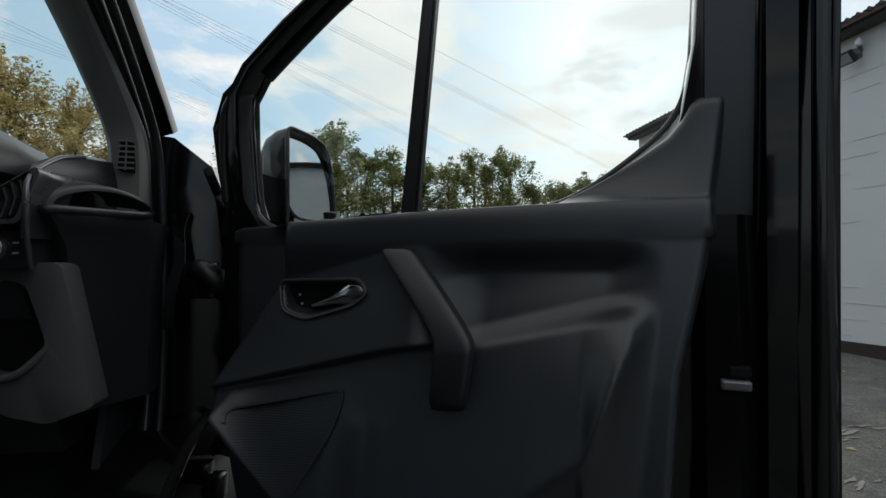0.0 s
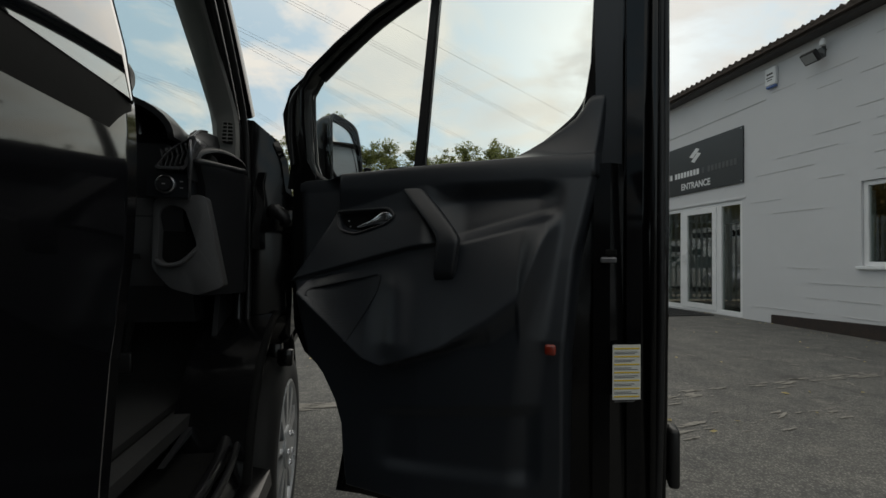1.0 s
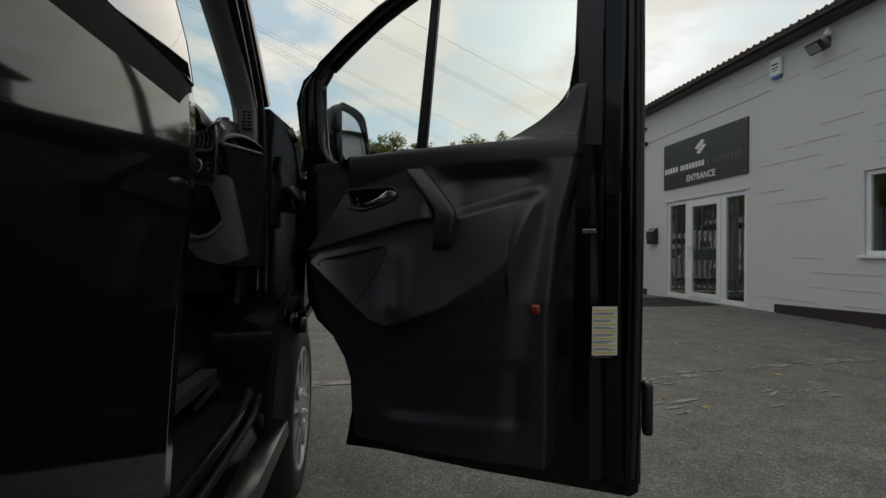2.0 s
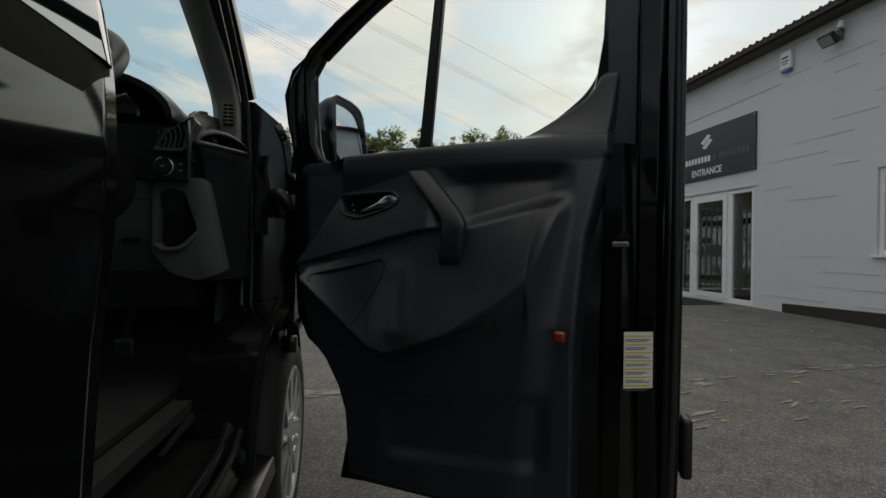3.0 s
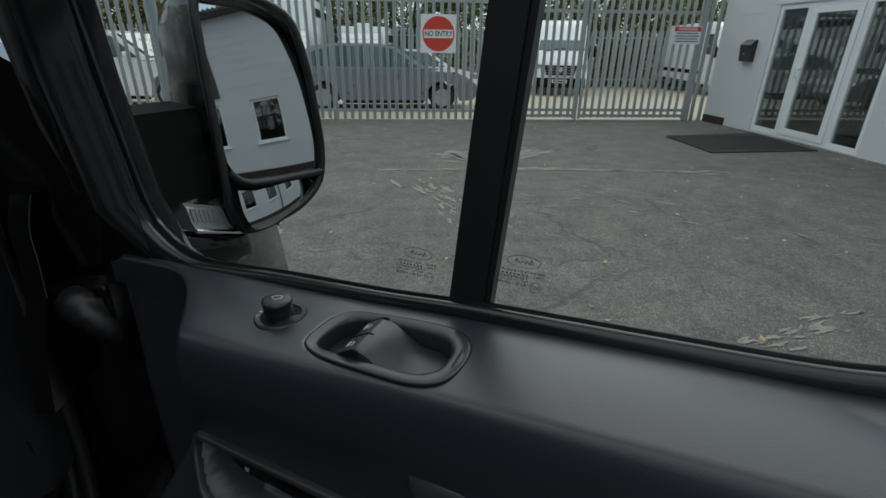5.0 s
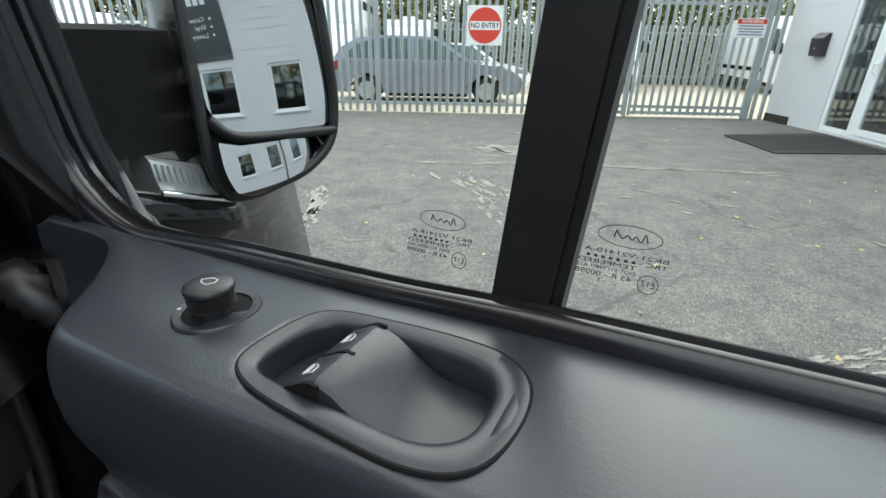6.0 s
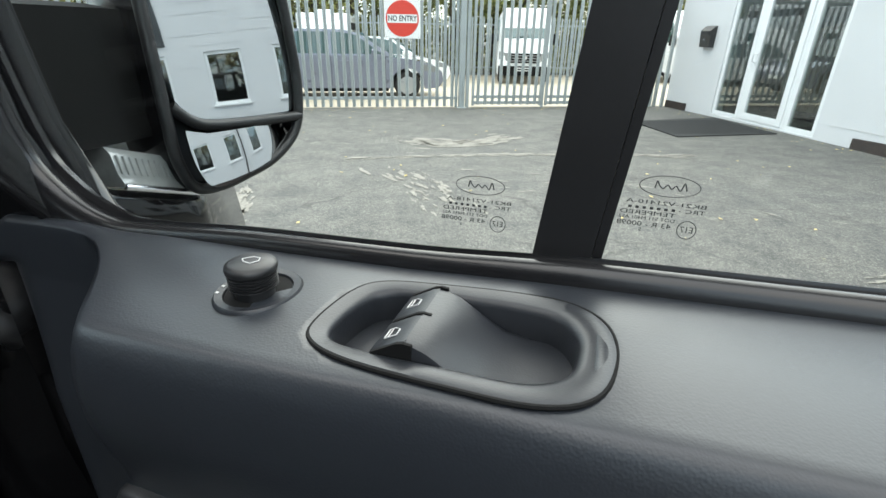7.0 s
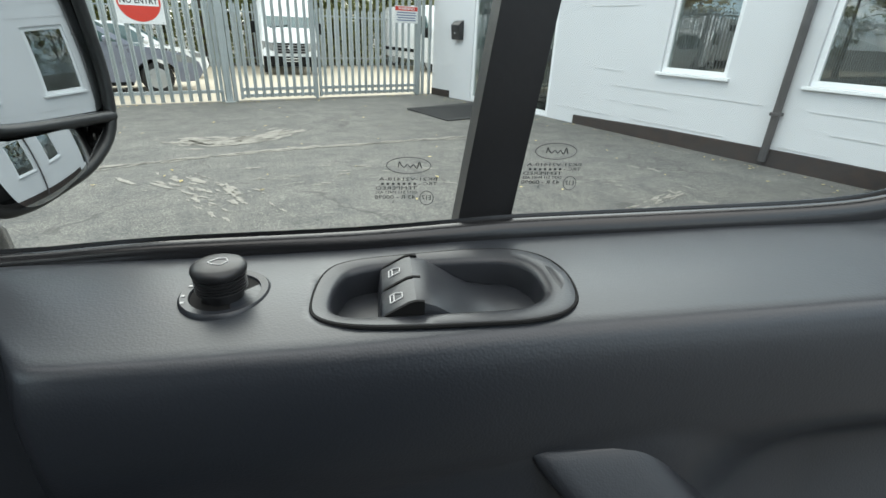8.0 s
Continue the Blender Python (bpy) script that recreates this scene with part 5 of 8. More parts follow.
def release_handle():
    poly = RELEASE
    outer = [(x + (x - 0.16) * 0.07, z + (z - 1.1) * 0.18) for x, z in poly]

    def on_face(p, q, s):
        return (p, -(trim_n(p, q)) + s, q)

    part("handle_bezel", ring_prism(round_poly(outer, 0.018), round_poly(poly, 0.016), on_face, -0.006, 0.012, 0.002), M_DASH, door, "black bezel round the door release", smooth=50)
    part("handle_recess", prism(round_poly([(x + (0.16 - x) * 0.03, z + (1.1 - z) * 0.05) for x, z in poly], 0.014), XZ, -0.034, -0.028), M_DARK, door, "dark hollow behind the door release")
    lever = [(0.130, -0.038, 1.085), (0.175, -0.050, 1.096), (0.212, -0.056, 1.108), (0.246, -0.050, 1.112)]
    rings = []
    for i, p in enumerate(smooth_path(lever, 5)):
        w = interp(i, [(0, 0.004), (5, 0.007), (8, 0.013), (11, 0.020), (13, 0.021), (15, 0.014)])
        rings.append([(p[0] + 0.0, p[1] - 0.006 * math.cos(a), p[2] + w * math.sin(a)) for a in [2 * math.pi * k / 12 for k in range(12)]])
    part("release_lever", loft(rings), M_CHROME, door, "bright chrome release lever", smooth=60)
    lk = bmesh.new()
    for x, z in ((0.098, 1.104), (0.103, 1.087)):
        add_box(lk, x - 0.002, x + 0.002, -0.0352, -0.0335, z - 0.002, z + 0.002)
    part("lock_symbol", lk, M_WHITE_PRINT, door, "small white lock symbols")


release_handle()


def speaker_grille():
    tri = round_poly([(0.02, 0.905), (0.235, 0.952), (0.228, 0.90), (0.165, 0.775), (0.14, 0.772)], 0.02)

    def on_face(p, q, s):
        return (p, -(trim_n(p, q)) + s, q)

    outer = [(x + (x - 0.15) * 0.05, z + (z - 0.86) * 0.05) for x, z in tri]
    part("speaker_rim", ring_prism(outer, tri, on_face, -0.0035, 0.006), M_TRIM_SOFT, door, smooth=50)
    vs, fs = [], []
    for r in range(48):
        for c in range(58):
            u, z = 0.025 + c * 0.0038 + (r % 2) * 0.0019, 0.772 + r * 0.0038
            inside = False
            for (x1, y1), (x2, y2) in zip(tri, tri[1:] + tri[:1]):
                if (y1 > z) != (y2 > z) and u < (x2 - x1) * (z - y1) / (y2 - y1) + x1:
                    inside = not inside
            if inside:
                s = len(vs)
                y = -trim_n(u, z) - 0.0006
                h = 0.0011
                vs += [(u - h, y, z), (u, y, z - h), (u + h, y, z), (u, y, z + h)]
                fs.append((s, s + 1, s + 2, s + 3))
    tagged(link_mesh("speaker_mesh", vs, fs, M_DARK, door, "rows of small dark holes"), kind="stuff")


speaker_grille()
part("reflector", box(0.682, 0.708, -0.166, -0.148, 0.772, 0.798, 0.006), M_RED_LENS, door, "red plastic reflector", smooth=50)


def door_label():
    lm = pose(0.852, 0.0, 0.722, 0, 0, 24)
    label = part("label", box(-0.036, 0.036, -0.0415, -0.0400, -0.068, 0.066, 0.0), M_LABEL, door, "white and yellow printed label", matrix=lm)
    for k in range(7):
        z = 0.056 - k * 0.0195
        part("label_bar", box(-0.033, 0.033, -0.0424, -0.0416, z - 0.0012, z + 0.0022), M_LABEL_Y, label, "yellow printed bar")
        for j in range(2):
            part("label_print", box(-0.032, 0.028 - 0.008 * ((k + j) % 3), -0.0424, -0.0416, z - 0.0085 - j * 0.004, z - 0.0070 - j * 0.004), M_LABEL_K, label, "fine grey print")



door_label()
# latch
part("latch", box(0.806, 0.846, -0.042, -0.012, 0.988, 1.003, 0.004), M_SATIN, door, "bright steel latch edge")
part("latch_slot", box(0.818, 0.846, -0.038, -0.012, 1.006, 1.022, 0.003), M_DARK, door)


# mirror switch and window switches on the sill
def follow_sill(bm, u0=0.24):
    for v in bm.verts:
        v.co.z += sill_z(v.co.x) - sill_z(u0)
    return bm


def sill_controls():
    z = 1.2465
    ring = [(0.0220, z - 0.006), (0.0220, z + 0.0006), (0.0208, z + 0.0018), (0.0172, z + 0.0013), (0.0162, z - 0.001), (0.0155, z - 0.006)]
    part("knob_ring", revolve(ring, 36, "z"), M_TRIM_SOFT, door, "recessed ring round the mirror knob", smooth=50, matrix=Matrix.Translation((0.144, -0.007, 0)) @ Matrix.Diagonal((0.90, 1.0, 1, 1)))
    part("knob_well", revolve([(0.0166, z - 0.003), (0.0166, z + 0.0003), (0.001, z + 0.0004)], 30, "z"), M_DARK, door, matrix=Matrix.Translation((0.144, -0.007, 0)) @ Matrix.Diagonal((0.90, 1.0, 1, 1)))
    prof = [(0.0105, z), (0.0105, z + 0.006)]
    for k in range(5):
        prof += [(0.0128, z + 0.007 + k * 0.0022), (0.0128, z + 0.0083 + k * 0.0022), (0.0121, z + 0.0086 + k * 0.0022)]
    prof += [(0.0132, z + 0.0185), (0.0136, z + 0.021), (0.0130, z + 0.0235), (0.0105, z + 0.0252), (0.001, z + 0.0255)]
    kn = Matrix.Translation((0.1435, -0.009, z - 0.68 * z)) @ Matrix.Diagonal((0.88, 0.88, 0.68, 1))
    part("mirror_knob", revolve(prof, 32, "z"), M_RUBBER, door, "ribbed black mirror adjuster knob", smooth=50, matrix=kn)
    sym = bmesh.new()
    zt = z + 0.0257
    for a, b in (((-0.006, 0.0), (-0.001, 0.005)), ((-0.001, 0.005), (0.004, 0.005)), ((0.004, 0.005), (0.006, 0.001)), ((0.006, 0.001), (0.003, -0.004)), ((0.003, -0.004), (-0.003, -0.003)), ((-0.003, -0.003), (-0.006, 0.0))):
        add_tube(sym, [(a[0] * 0.8, a[1] * 0.8, zt), (b[0] * 0.8, b[1] * 0.8, zt)], 0.00035, 6)
    part("knob_symbol", sym, M_WHITE_PRINT, door, "white mirror symbol", matrix=kn)
    dots = bmesh.new()
    for x, y in ((0.1285, -0.017), (0.1270, -0.011), (0.1275, -0.002)):
        add_box(dots, x - 0.0008, x + 0.0008, y - 0.0008, y + 0.0008, z + 0.0008, z + 0.0019)
    part("ring_symbol", dots, M_WHITE_PRINT, door)

    # the window switch pack: an oval bezel round a well with two rockers and a finger hollow
    outer = [(p.x, p.y) for p in smooth_path([(0.184, -0.022, 0), (0.187, 0.006, 0), (0.198, 0.0185, 0), (0.225, 0.0215, 0), (0.265, 0.0215, 0), (0.288, 0.0175, 0), (0.302, 0.004, 0), (0.3055, -0.018, 0), (0.299, -0.040, 0), (0.280, -0.049, 0), (0.245, -0.0475, 0), (0.210, -0.043, 0), (0.190, -0.035, 0)], 6, True)]
    inner = [(p.x, p.y) for p in smooth_path([(x, y, 0) for x, y in SWITCH_WELL], 6, True)]
    z = sill_z(0.24) + 0.0045
    levels = [(0.0, z - 0.006), (0.0, z + 0.0004), (0.07, z + 0.0012), (0.70, z + 0.0004), (0.90, z - 0.0008), (1.0, z - 0.0032), (1.0, z - 0.019)]
    rings = [[(o[0] + (i[0] - o[0]) * t, o[1] + (i[1] - o[1]) * t, h) for o, i in zip(outer, inner)] for t, h in levels]
    part("switch_bezel", follow_sill(loft(rings, True, False)), M_TRIM_SOFT, door, "raised black bezel round the window switches", smooth=50)
    part("switch_gap", follow_sill(tube([(x, y, z + 0.0002) for x, y in outer], 0.0010, 6, True)), M_DARK, door)
    floor_z = z - 0.0155
    part("switch_well", follow_sill(prism(inner, XY, floor_z - 0.003, floor_z)), M_TRIM_SOFT, door, "hollow black switch well")
    # rocker hump: rises at the switches and falls to the finger hollow
    prof_x = [(0.2135, floor_z), (0.2150, z - 0.0015), (0.2160, z - 0.0003), (0.2270, z + 0.0052), (0.2300, z + 0.0058), (0.2340, z + 0.0052), (0.2390, z + 0.0030), (0.2440, z - 0.0005), (0.2490, z - 0.0040), (0.2540, z - 0.0078), (0.2610, z - 0.0118), (0.272, floor_z + 0.0010), (0.288, floor_z + 0.0002)]
    for name, y0, y1 in (("window_rocker", -0.0345, -0.0135), ("window_rocker", -0.0122, 0.0100)):
        rings = []
        for y in (y0, y0 + 0.001, (y0 + y1) / 2, y1 - 0.001, y1):
            k = 0.0012 if y in (y0, y1) else 0.0
            rings.append([(x, y, h - k) for x, h in prof_x[:5]] + [(0.2300, y, floor_z - 0.002), (0.2135, y, floor_z - 0.002)])
        part(name, follow_sill(loft(rings)), M_TRIM_SOFT, door, "black window rocker switch", smooth=40)
    rings = []
    for y, k in ((-0.0355, 0.004), (-0.0345, 0.001), (-0.031, 0.0), (0.007, 0.0), (0.0100, 0.001), (0.0110, 0.004)):
        rings.append([(x, y, max(h - k, floor_z + 0.0003)) for x, h in prof_x[4:]] + [(0.288, y, floor_z - 0.002), (0.2300, y, floor_z - 0.002)])
    part("switch_hump", follow_sill(loft(rings)), M_TRIM_SOFT, door, "smooth hump behind the window switches", smooth=45)
    ic = bmesh.new()
    for cy in (-0.0248, -0.0008):
        for (ax, ay), (bx, by) in (((-0.004, -0.003), (0.004, -0.003)), ((0.004, -0.003), (0.004, 0.0035)), ((0.004, 0.0035), (-0.001, 0.0035)), ((-0.001, 0.0035), (-0.004, 0.0)), ((-0.004, 0.0), (-0.004, -0.003)), ((-0.003, -0.001), (0.004, -0.001))):
            def lift(x, y):
                u = 0.2215 + y
                return (u, cy - x, interp(u, prof_x) + 0.0004)
            add_tube(ic, [lift(ax * 0.8, ay * 0.8), lift(bx * 0.8, by * 0.8)], 0.00032, 6)
    part("window_symbol", follow_sill(ic), M_WHITE_PRINT, door, "white window symbols")
    slot = [(0.2155, z - 0.006), (0.2165, z + 0.0002), (0.2270, z + 0.0056), (0.2300, z + 0.0062), (0.2335, z + 0.0057), (0.2335, z - 0.006)]
    for y in (-0.0358, -0.0135, 0.0097):
        part("rocker_slot", follow_sill(prism(slot, XZ, y, y + 0.0014)), M_DARK, door)


sill_controls()


# glass markings, read from outside
def fitted_text(body, size, x0, width):
    """Letters spread from x0 over a width."""
    bm = text_bm(body, size, "LEFT", 0.0001)
    xs = [v.co.x for v in bm.verts]
    k = width / (max(xs) - min(xs))
    for v in bm.verts:
        v.co.x = x0 + (v.co.x - min(xs)) * k
    return bm


def glass_marking(u, z, y, code, norm):
    mt = Matrix.Translation((u, y, z)) @ pose(0, 0, 0, 85, 0, 0) @ Matrix.Diagonal((-0.88, 0.92, 1, 1))
    ring = [(0.0147 * math.cos(t), 0.0052 * math.sin(t), 0) for t in [2 * math.pi * k / 36 for k in range(36)]]
    mark = smooth_path([(-0.0085, -0.0016, 0), (-0.0070, 0.0022, 0), (-0.0055, -0.0018, 0), (-0.0030, 0.0006, 0), (-0.0012, -0.0012, 0), (0.0010, 0.0007, 0), (0.0030, -0.0012, 0), (0.0052, 0.0006, 0), (0.0062, 0.0024, 0), (0.0070, -0.0012, 0)], 4)
    part("glass_emblem", add_tube(tube(ring, 0.00024, 5, True), mark, 0.00036, 5), M_PRINT, door, "dark oval mark on the glass", matrix=mt)
    for body, size, x0, width, zz in ((code, 0.0029, -0.0192, 0.0392, -0.0088), ("TRC -", 0.0029, -0.0192, 0.0125, -0.0118), ("TEMPERED", 0.0031, -0.0056, 0.0278, -0.0146), (norm, 0.0025, -0.0056, 0.0280, -0.0174), ("43 R - 00098", 0.0035, -0.0045, 0.0275, -0.0206), ("5", 0.0024, 0.010, 0.0012, -0.0236)):
        part("glass_print", fitted_text(body, size, x0, width), M_PRINT, door, matrix=mt @ Matrix.Translation((0, zz, 0)))
    part("glass_print", bars(bmesh.new(), [(-0.0040 + 0.0036 * k, 0, 0.0017, 0.0013) for k in range(7)], 0.0002), M_PRINT, door, "maker's name as a row of small bars", matrix=mt @ Matrix.Translation((0.0, -0.0118, 0)))
    ring = [(0.0046 * math.cos(t), 0.0046 * math.sin(t), 0) for t in [2 * math.pi * k / 24 for k in range(24)]]
    part("glass_approval", tube(ring, 0.00024, 5, True), M_PRINT, door, matrix=mt @ Matrix.Translation((-0.0122, -0.0212, 0)))
    part("glass_print", text_bm("E17", 0.0044, "CENTER", 0.0001), M_PRINT, door, matrix=mt @ Matrix.Translation((-0.0122, -0.0212, 0)))


glass_marking(0.233, 1.2885, 0.0636, "BK21-V21418-A", "DOT 511 M451 AS2")
glass_marking(0.322, 1.2975, 0.0640, "BK21-V21410-A", "DOT 511 M401 AS2")


def domed(name, poly, at, turn, radius, label, matrix):
    """A spherical mirror face inside an outline; turn is where its middle looks."""
    centre = Vector(at) - turn.to_3x3() @ Vector((radius, 0, 0))
    cy = sum(p for p, q in poly) / len(poly)
    cz = sum(q for p, q in poly) / len(poly)
    n, rows, vs, fs = 96, 24, [], []
    reach = []
    for k in range(n):
        t = 2 * math.pi * k / n
        c, s = math.cos(t), math.sin(t)
        far = 0.0
        for (y1, z1), (y2, z2) in zip(poly, poly[1:] + poly[:1]):
            ay, az, by, bz = y1 - cy, z1 - cz, y2 - cy, z2 - cz
            d = c * (bz - az) - s * (by - ay)
            if abs(d) > 1e-9:
                u = (ay * (bz - az) - az * (by - ay)) / d
                v = (ay * s - az * c) / d
                if u > 0 and -1e-6 <= v <= 1 + 1e-6:
                    far = max(far, u)
        reach.append((c * far, s * far))
    for r in range(rows + 1):
        for dy, dz in reach:
            y, z = cy + dy * (r + 0.02) / (rows + 0.02), cz + dz * (r + 0.02) / (rows + 0.02)
            vs.append((centre.x + math.sqrt(radius ** 2 - (y - centre.y) ** 2 - (z - centre.z) ** 2), y, z))
    for r in range(rows):
        for k in range(n):
            j = (k + 1) % n
            fs.append((r * n + k, (r + 1) * n + k, (r + 1) * n + j, r * n + j))
    fs.append(tuple(range(n)))
    ob = link_mesh(name, vs, fs, M_MIRROR, door, label, smooth=True, matrix=matrix)
    ob.data.normals_split_custom_set_from_vertices([((Vector(v) - centre) / radius)[:] for v in vs])


# the wing mirror on its arm
def wing_mirror():
    # outlines in door y (outwards) and z; the glass looks along +x
    tilt = pose(-0.092, 0.245, 1.365, 0, MIRROR_PITCH, MIRROR_YAW)
    head = [(-0.068, 0.120), (-0.060, 0.143), (0.02, 0.135), (0.066, 0.116), (0.083, 0.05), (0.091, -0.06), (0.082, -0.113), (0.040, -0.142), (-0.03, -0.156), (-0.062, -0.154), (-0.073, -0.12)]
    rings = []
    c = Vector((-0.005, -0.005))
    for x, s in ((-0.032, 0.935), (0.014, 0.945), (0.018, 0.985), (0.010, 1.0), (-0.03, 1.0), (-0.075, 0.93), (-0.11, 0.75), (-0.125, 0.45)):
        rings.append([(x, c.x + (p - c.x) * s, c.y + (q - c.y) * s) for p, q in round_poly(head, 0.03, 4)])
    part("mirror_housing", loft(rings), M_PAINT_IN, door, "black mirror housing", smooth=50, matrix=tilt)
    main = round_poly([(-0.060, 0.122), (-0.054, 0.135), (0.02, 0.127), (0.060, 0.109), (0.077, 0.047), (0.085, -0.065), (0.080, -0.090), (-0.038, -0.087), (-0.063, -0.064)], 0.014, 4)
    low = round_poly([(-0.065, -0.086), (-0.050, -0.096), (0.058, -0.100), (0.073, -0.104), (0.074, -0.118), (0.044, -0.134), (-0.03, -0.148), (-0.056, -0.147), (-0.066, -0.12)], 0.012, 4)
    part("mirror_surround", prism([(c.x + (p - c.x) * 0.955, c.y + (q - c.y) * 0.955) for p, q in round_poly(head, 0.03, 4)], YZ, -0.012, 0.002), M_TRIM_SOFT, door, "dark plastic behind the mirror glasses", matrix=tilt)
    head_turn = pose(0, 0, 0, 0, MIRROR_PITCH, MIRROR_YAW).inverted()
    domed("mirror_glass", main, (0.0165, 0.008, 0.02), head_turn @ pose(0, 0, 0, 0, -7.43, -12.96), 1.1, "large, slightly bulging mirror glass", tilt)
    rim = [(c.x + (p - c.x) * 0.975, c.y + (q - c.y) * 0.975) for p, q in round_poly(head, 0.03, 4)]
    part("mirror_rim", tube([(0.019, p, q) for p, q in rim], 0.0056, 10, True, up=(1, 0, 0)), M_RUBBER, door, smooth=60, matrix=tilt)
    part("mirror_bar", tube(smooth_path([(0.019, -0.064, -0.070), (0.020, -0.046, -0.086), (0.020, -0.015, -0.0925), (0.020, 0.083, -0.096)], 5), 0.0056, 10, up=(1, 0, 0)), M_RUBBER, door, smooth=60, matrix=tilt)
    # the lower, bulging wide-angle glass
    domed("wide_angle_mirror", low, (0.030, 0.005, -0.122), head_turn @ pose(0, 0, 0, 0, -7.93, 0.17), 0.3206, "small bulging wide-angle mirror", tilt)
    # arm and foot
    arm = [[(x, y, z) for x, z in ((-0.16, 1.266), (-0.112, 1.268), (-0.116, 1.375), (-0.16, 1.38))] for y in (0.07, 0.10, 0.175)]
    part("mirror_arm", bevel(loft(arm), 0.012), M_DARK, door, "black plastic mirror arm", smooth=50)
    part("mirror_foot", bevel(loft([[(x, y, z) for x, z in ((-0.19, 1.225), (-0.095, 1.225), (-0.115, 1.36), (-0.16, 1.44))] for y in (0.066, 0.085)]), 0.01), M_DARK, door, smooth=50)

    # the indicator runs outwards under the arm, over a glossy black base
    def face(y):
        return interp(y, [(0.09, -0.112), (0.125, -0.104), (0.16, -0.100), (0.20, -0.102), (0.215, -0.112), (0.225, -0.13)])

    def low_z(y):
        return 1.233 - 0.36 * (y - 0.125)

    ys = [0.124, 0.127, 0.140, 0.155, 0.170, 0.185, 0.200, 0.212, 0.220, 0.225]
    rings = []
    for y in ys:
        f, zb = face(y), low_z(y)
        rings.append([(f - 0.035, y, zb + 0.036), (f - 0.007, y, zb + 0.035), (f - 0.001, y, zb + 0.029), (f + 0.002, y, zb + 0.012), (f + 0.007, y, zb + 0.004), (f + 0.006, y, zb), (f - 0.035, y, zb)])
    part("indicator_lens", loft(rings), M_CLEAR_LENS, door, "clear ribbed indicator lens", smooth=40)
    for k in range(9):
        y = 0.128 + 0.0055 * k
        part("lens_rib", tube([(face(y) - 0.0005, y, low_z(y) + 0.029), (face(y) + 0.0022, y, low_z(y) + 0.013)], 0.0015, 6), M_CLEAR_LENS, door)
    part("lens_trim", tube([(face(y) + 0.007, y, low_z(y) + 0.001) for y in ys], 0.0034, 8), M_CHROME, door, "bright strip under the lens", smooth=60)
    rings = []
    for y, d in ((0.090, 0.0), (0.12, 0.0), (0.15, 0.0), (0.18, 0.0), (0.205, 0.004), (0.225, 0.014), (0.238, 0.034)):
        f, zb = face(min(y, 0.20)) + 0.006 - d, low_z(y) - 0.004
        rings.append([(f - 0.06, y, zb), (f - 0.006, y, zb), (f, y, zb - 0.006), (f + 0.002, y, zb - 0.03), (f - 0.006, y, 1.165), (f - 0.06, y, 1.15)])
    part("indicator_base", loft(rings), M_PAINT_IN, door, "glossy black base under the indicator", smooth=45)


MIRROR_YAW, MIRROR_PITCH = -14.0, -3.2
wing_mirror()

# ---- van body round the door opening ----
SECTION = [(-0.045, 0.30), (-0.032, 0.36), (-0.024, 0.50), (-0.016, 0.70), (-0.006, 0.89), (0.001, 0.96), (0.0046, 1.00), (0.0054, 1.03), (0.0056, 1.06), (0.0054, 1.09), (0.0050, 1.105), (0.0040, 1.125), (0.0020, 1.148), (-0.006, 1.20), (-0.024, 1.27), (-0.044, 1.36), (-0.070, 1.47), (-0.102, 1.60), (-0.145, 1.74), (-0.18, 1.86), (-0.26, 1.95), (-0.45, 1.99), (-0.95, 2.01)]


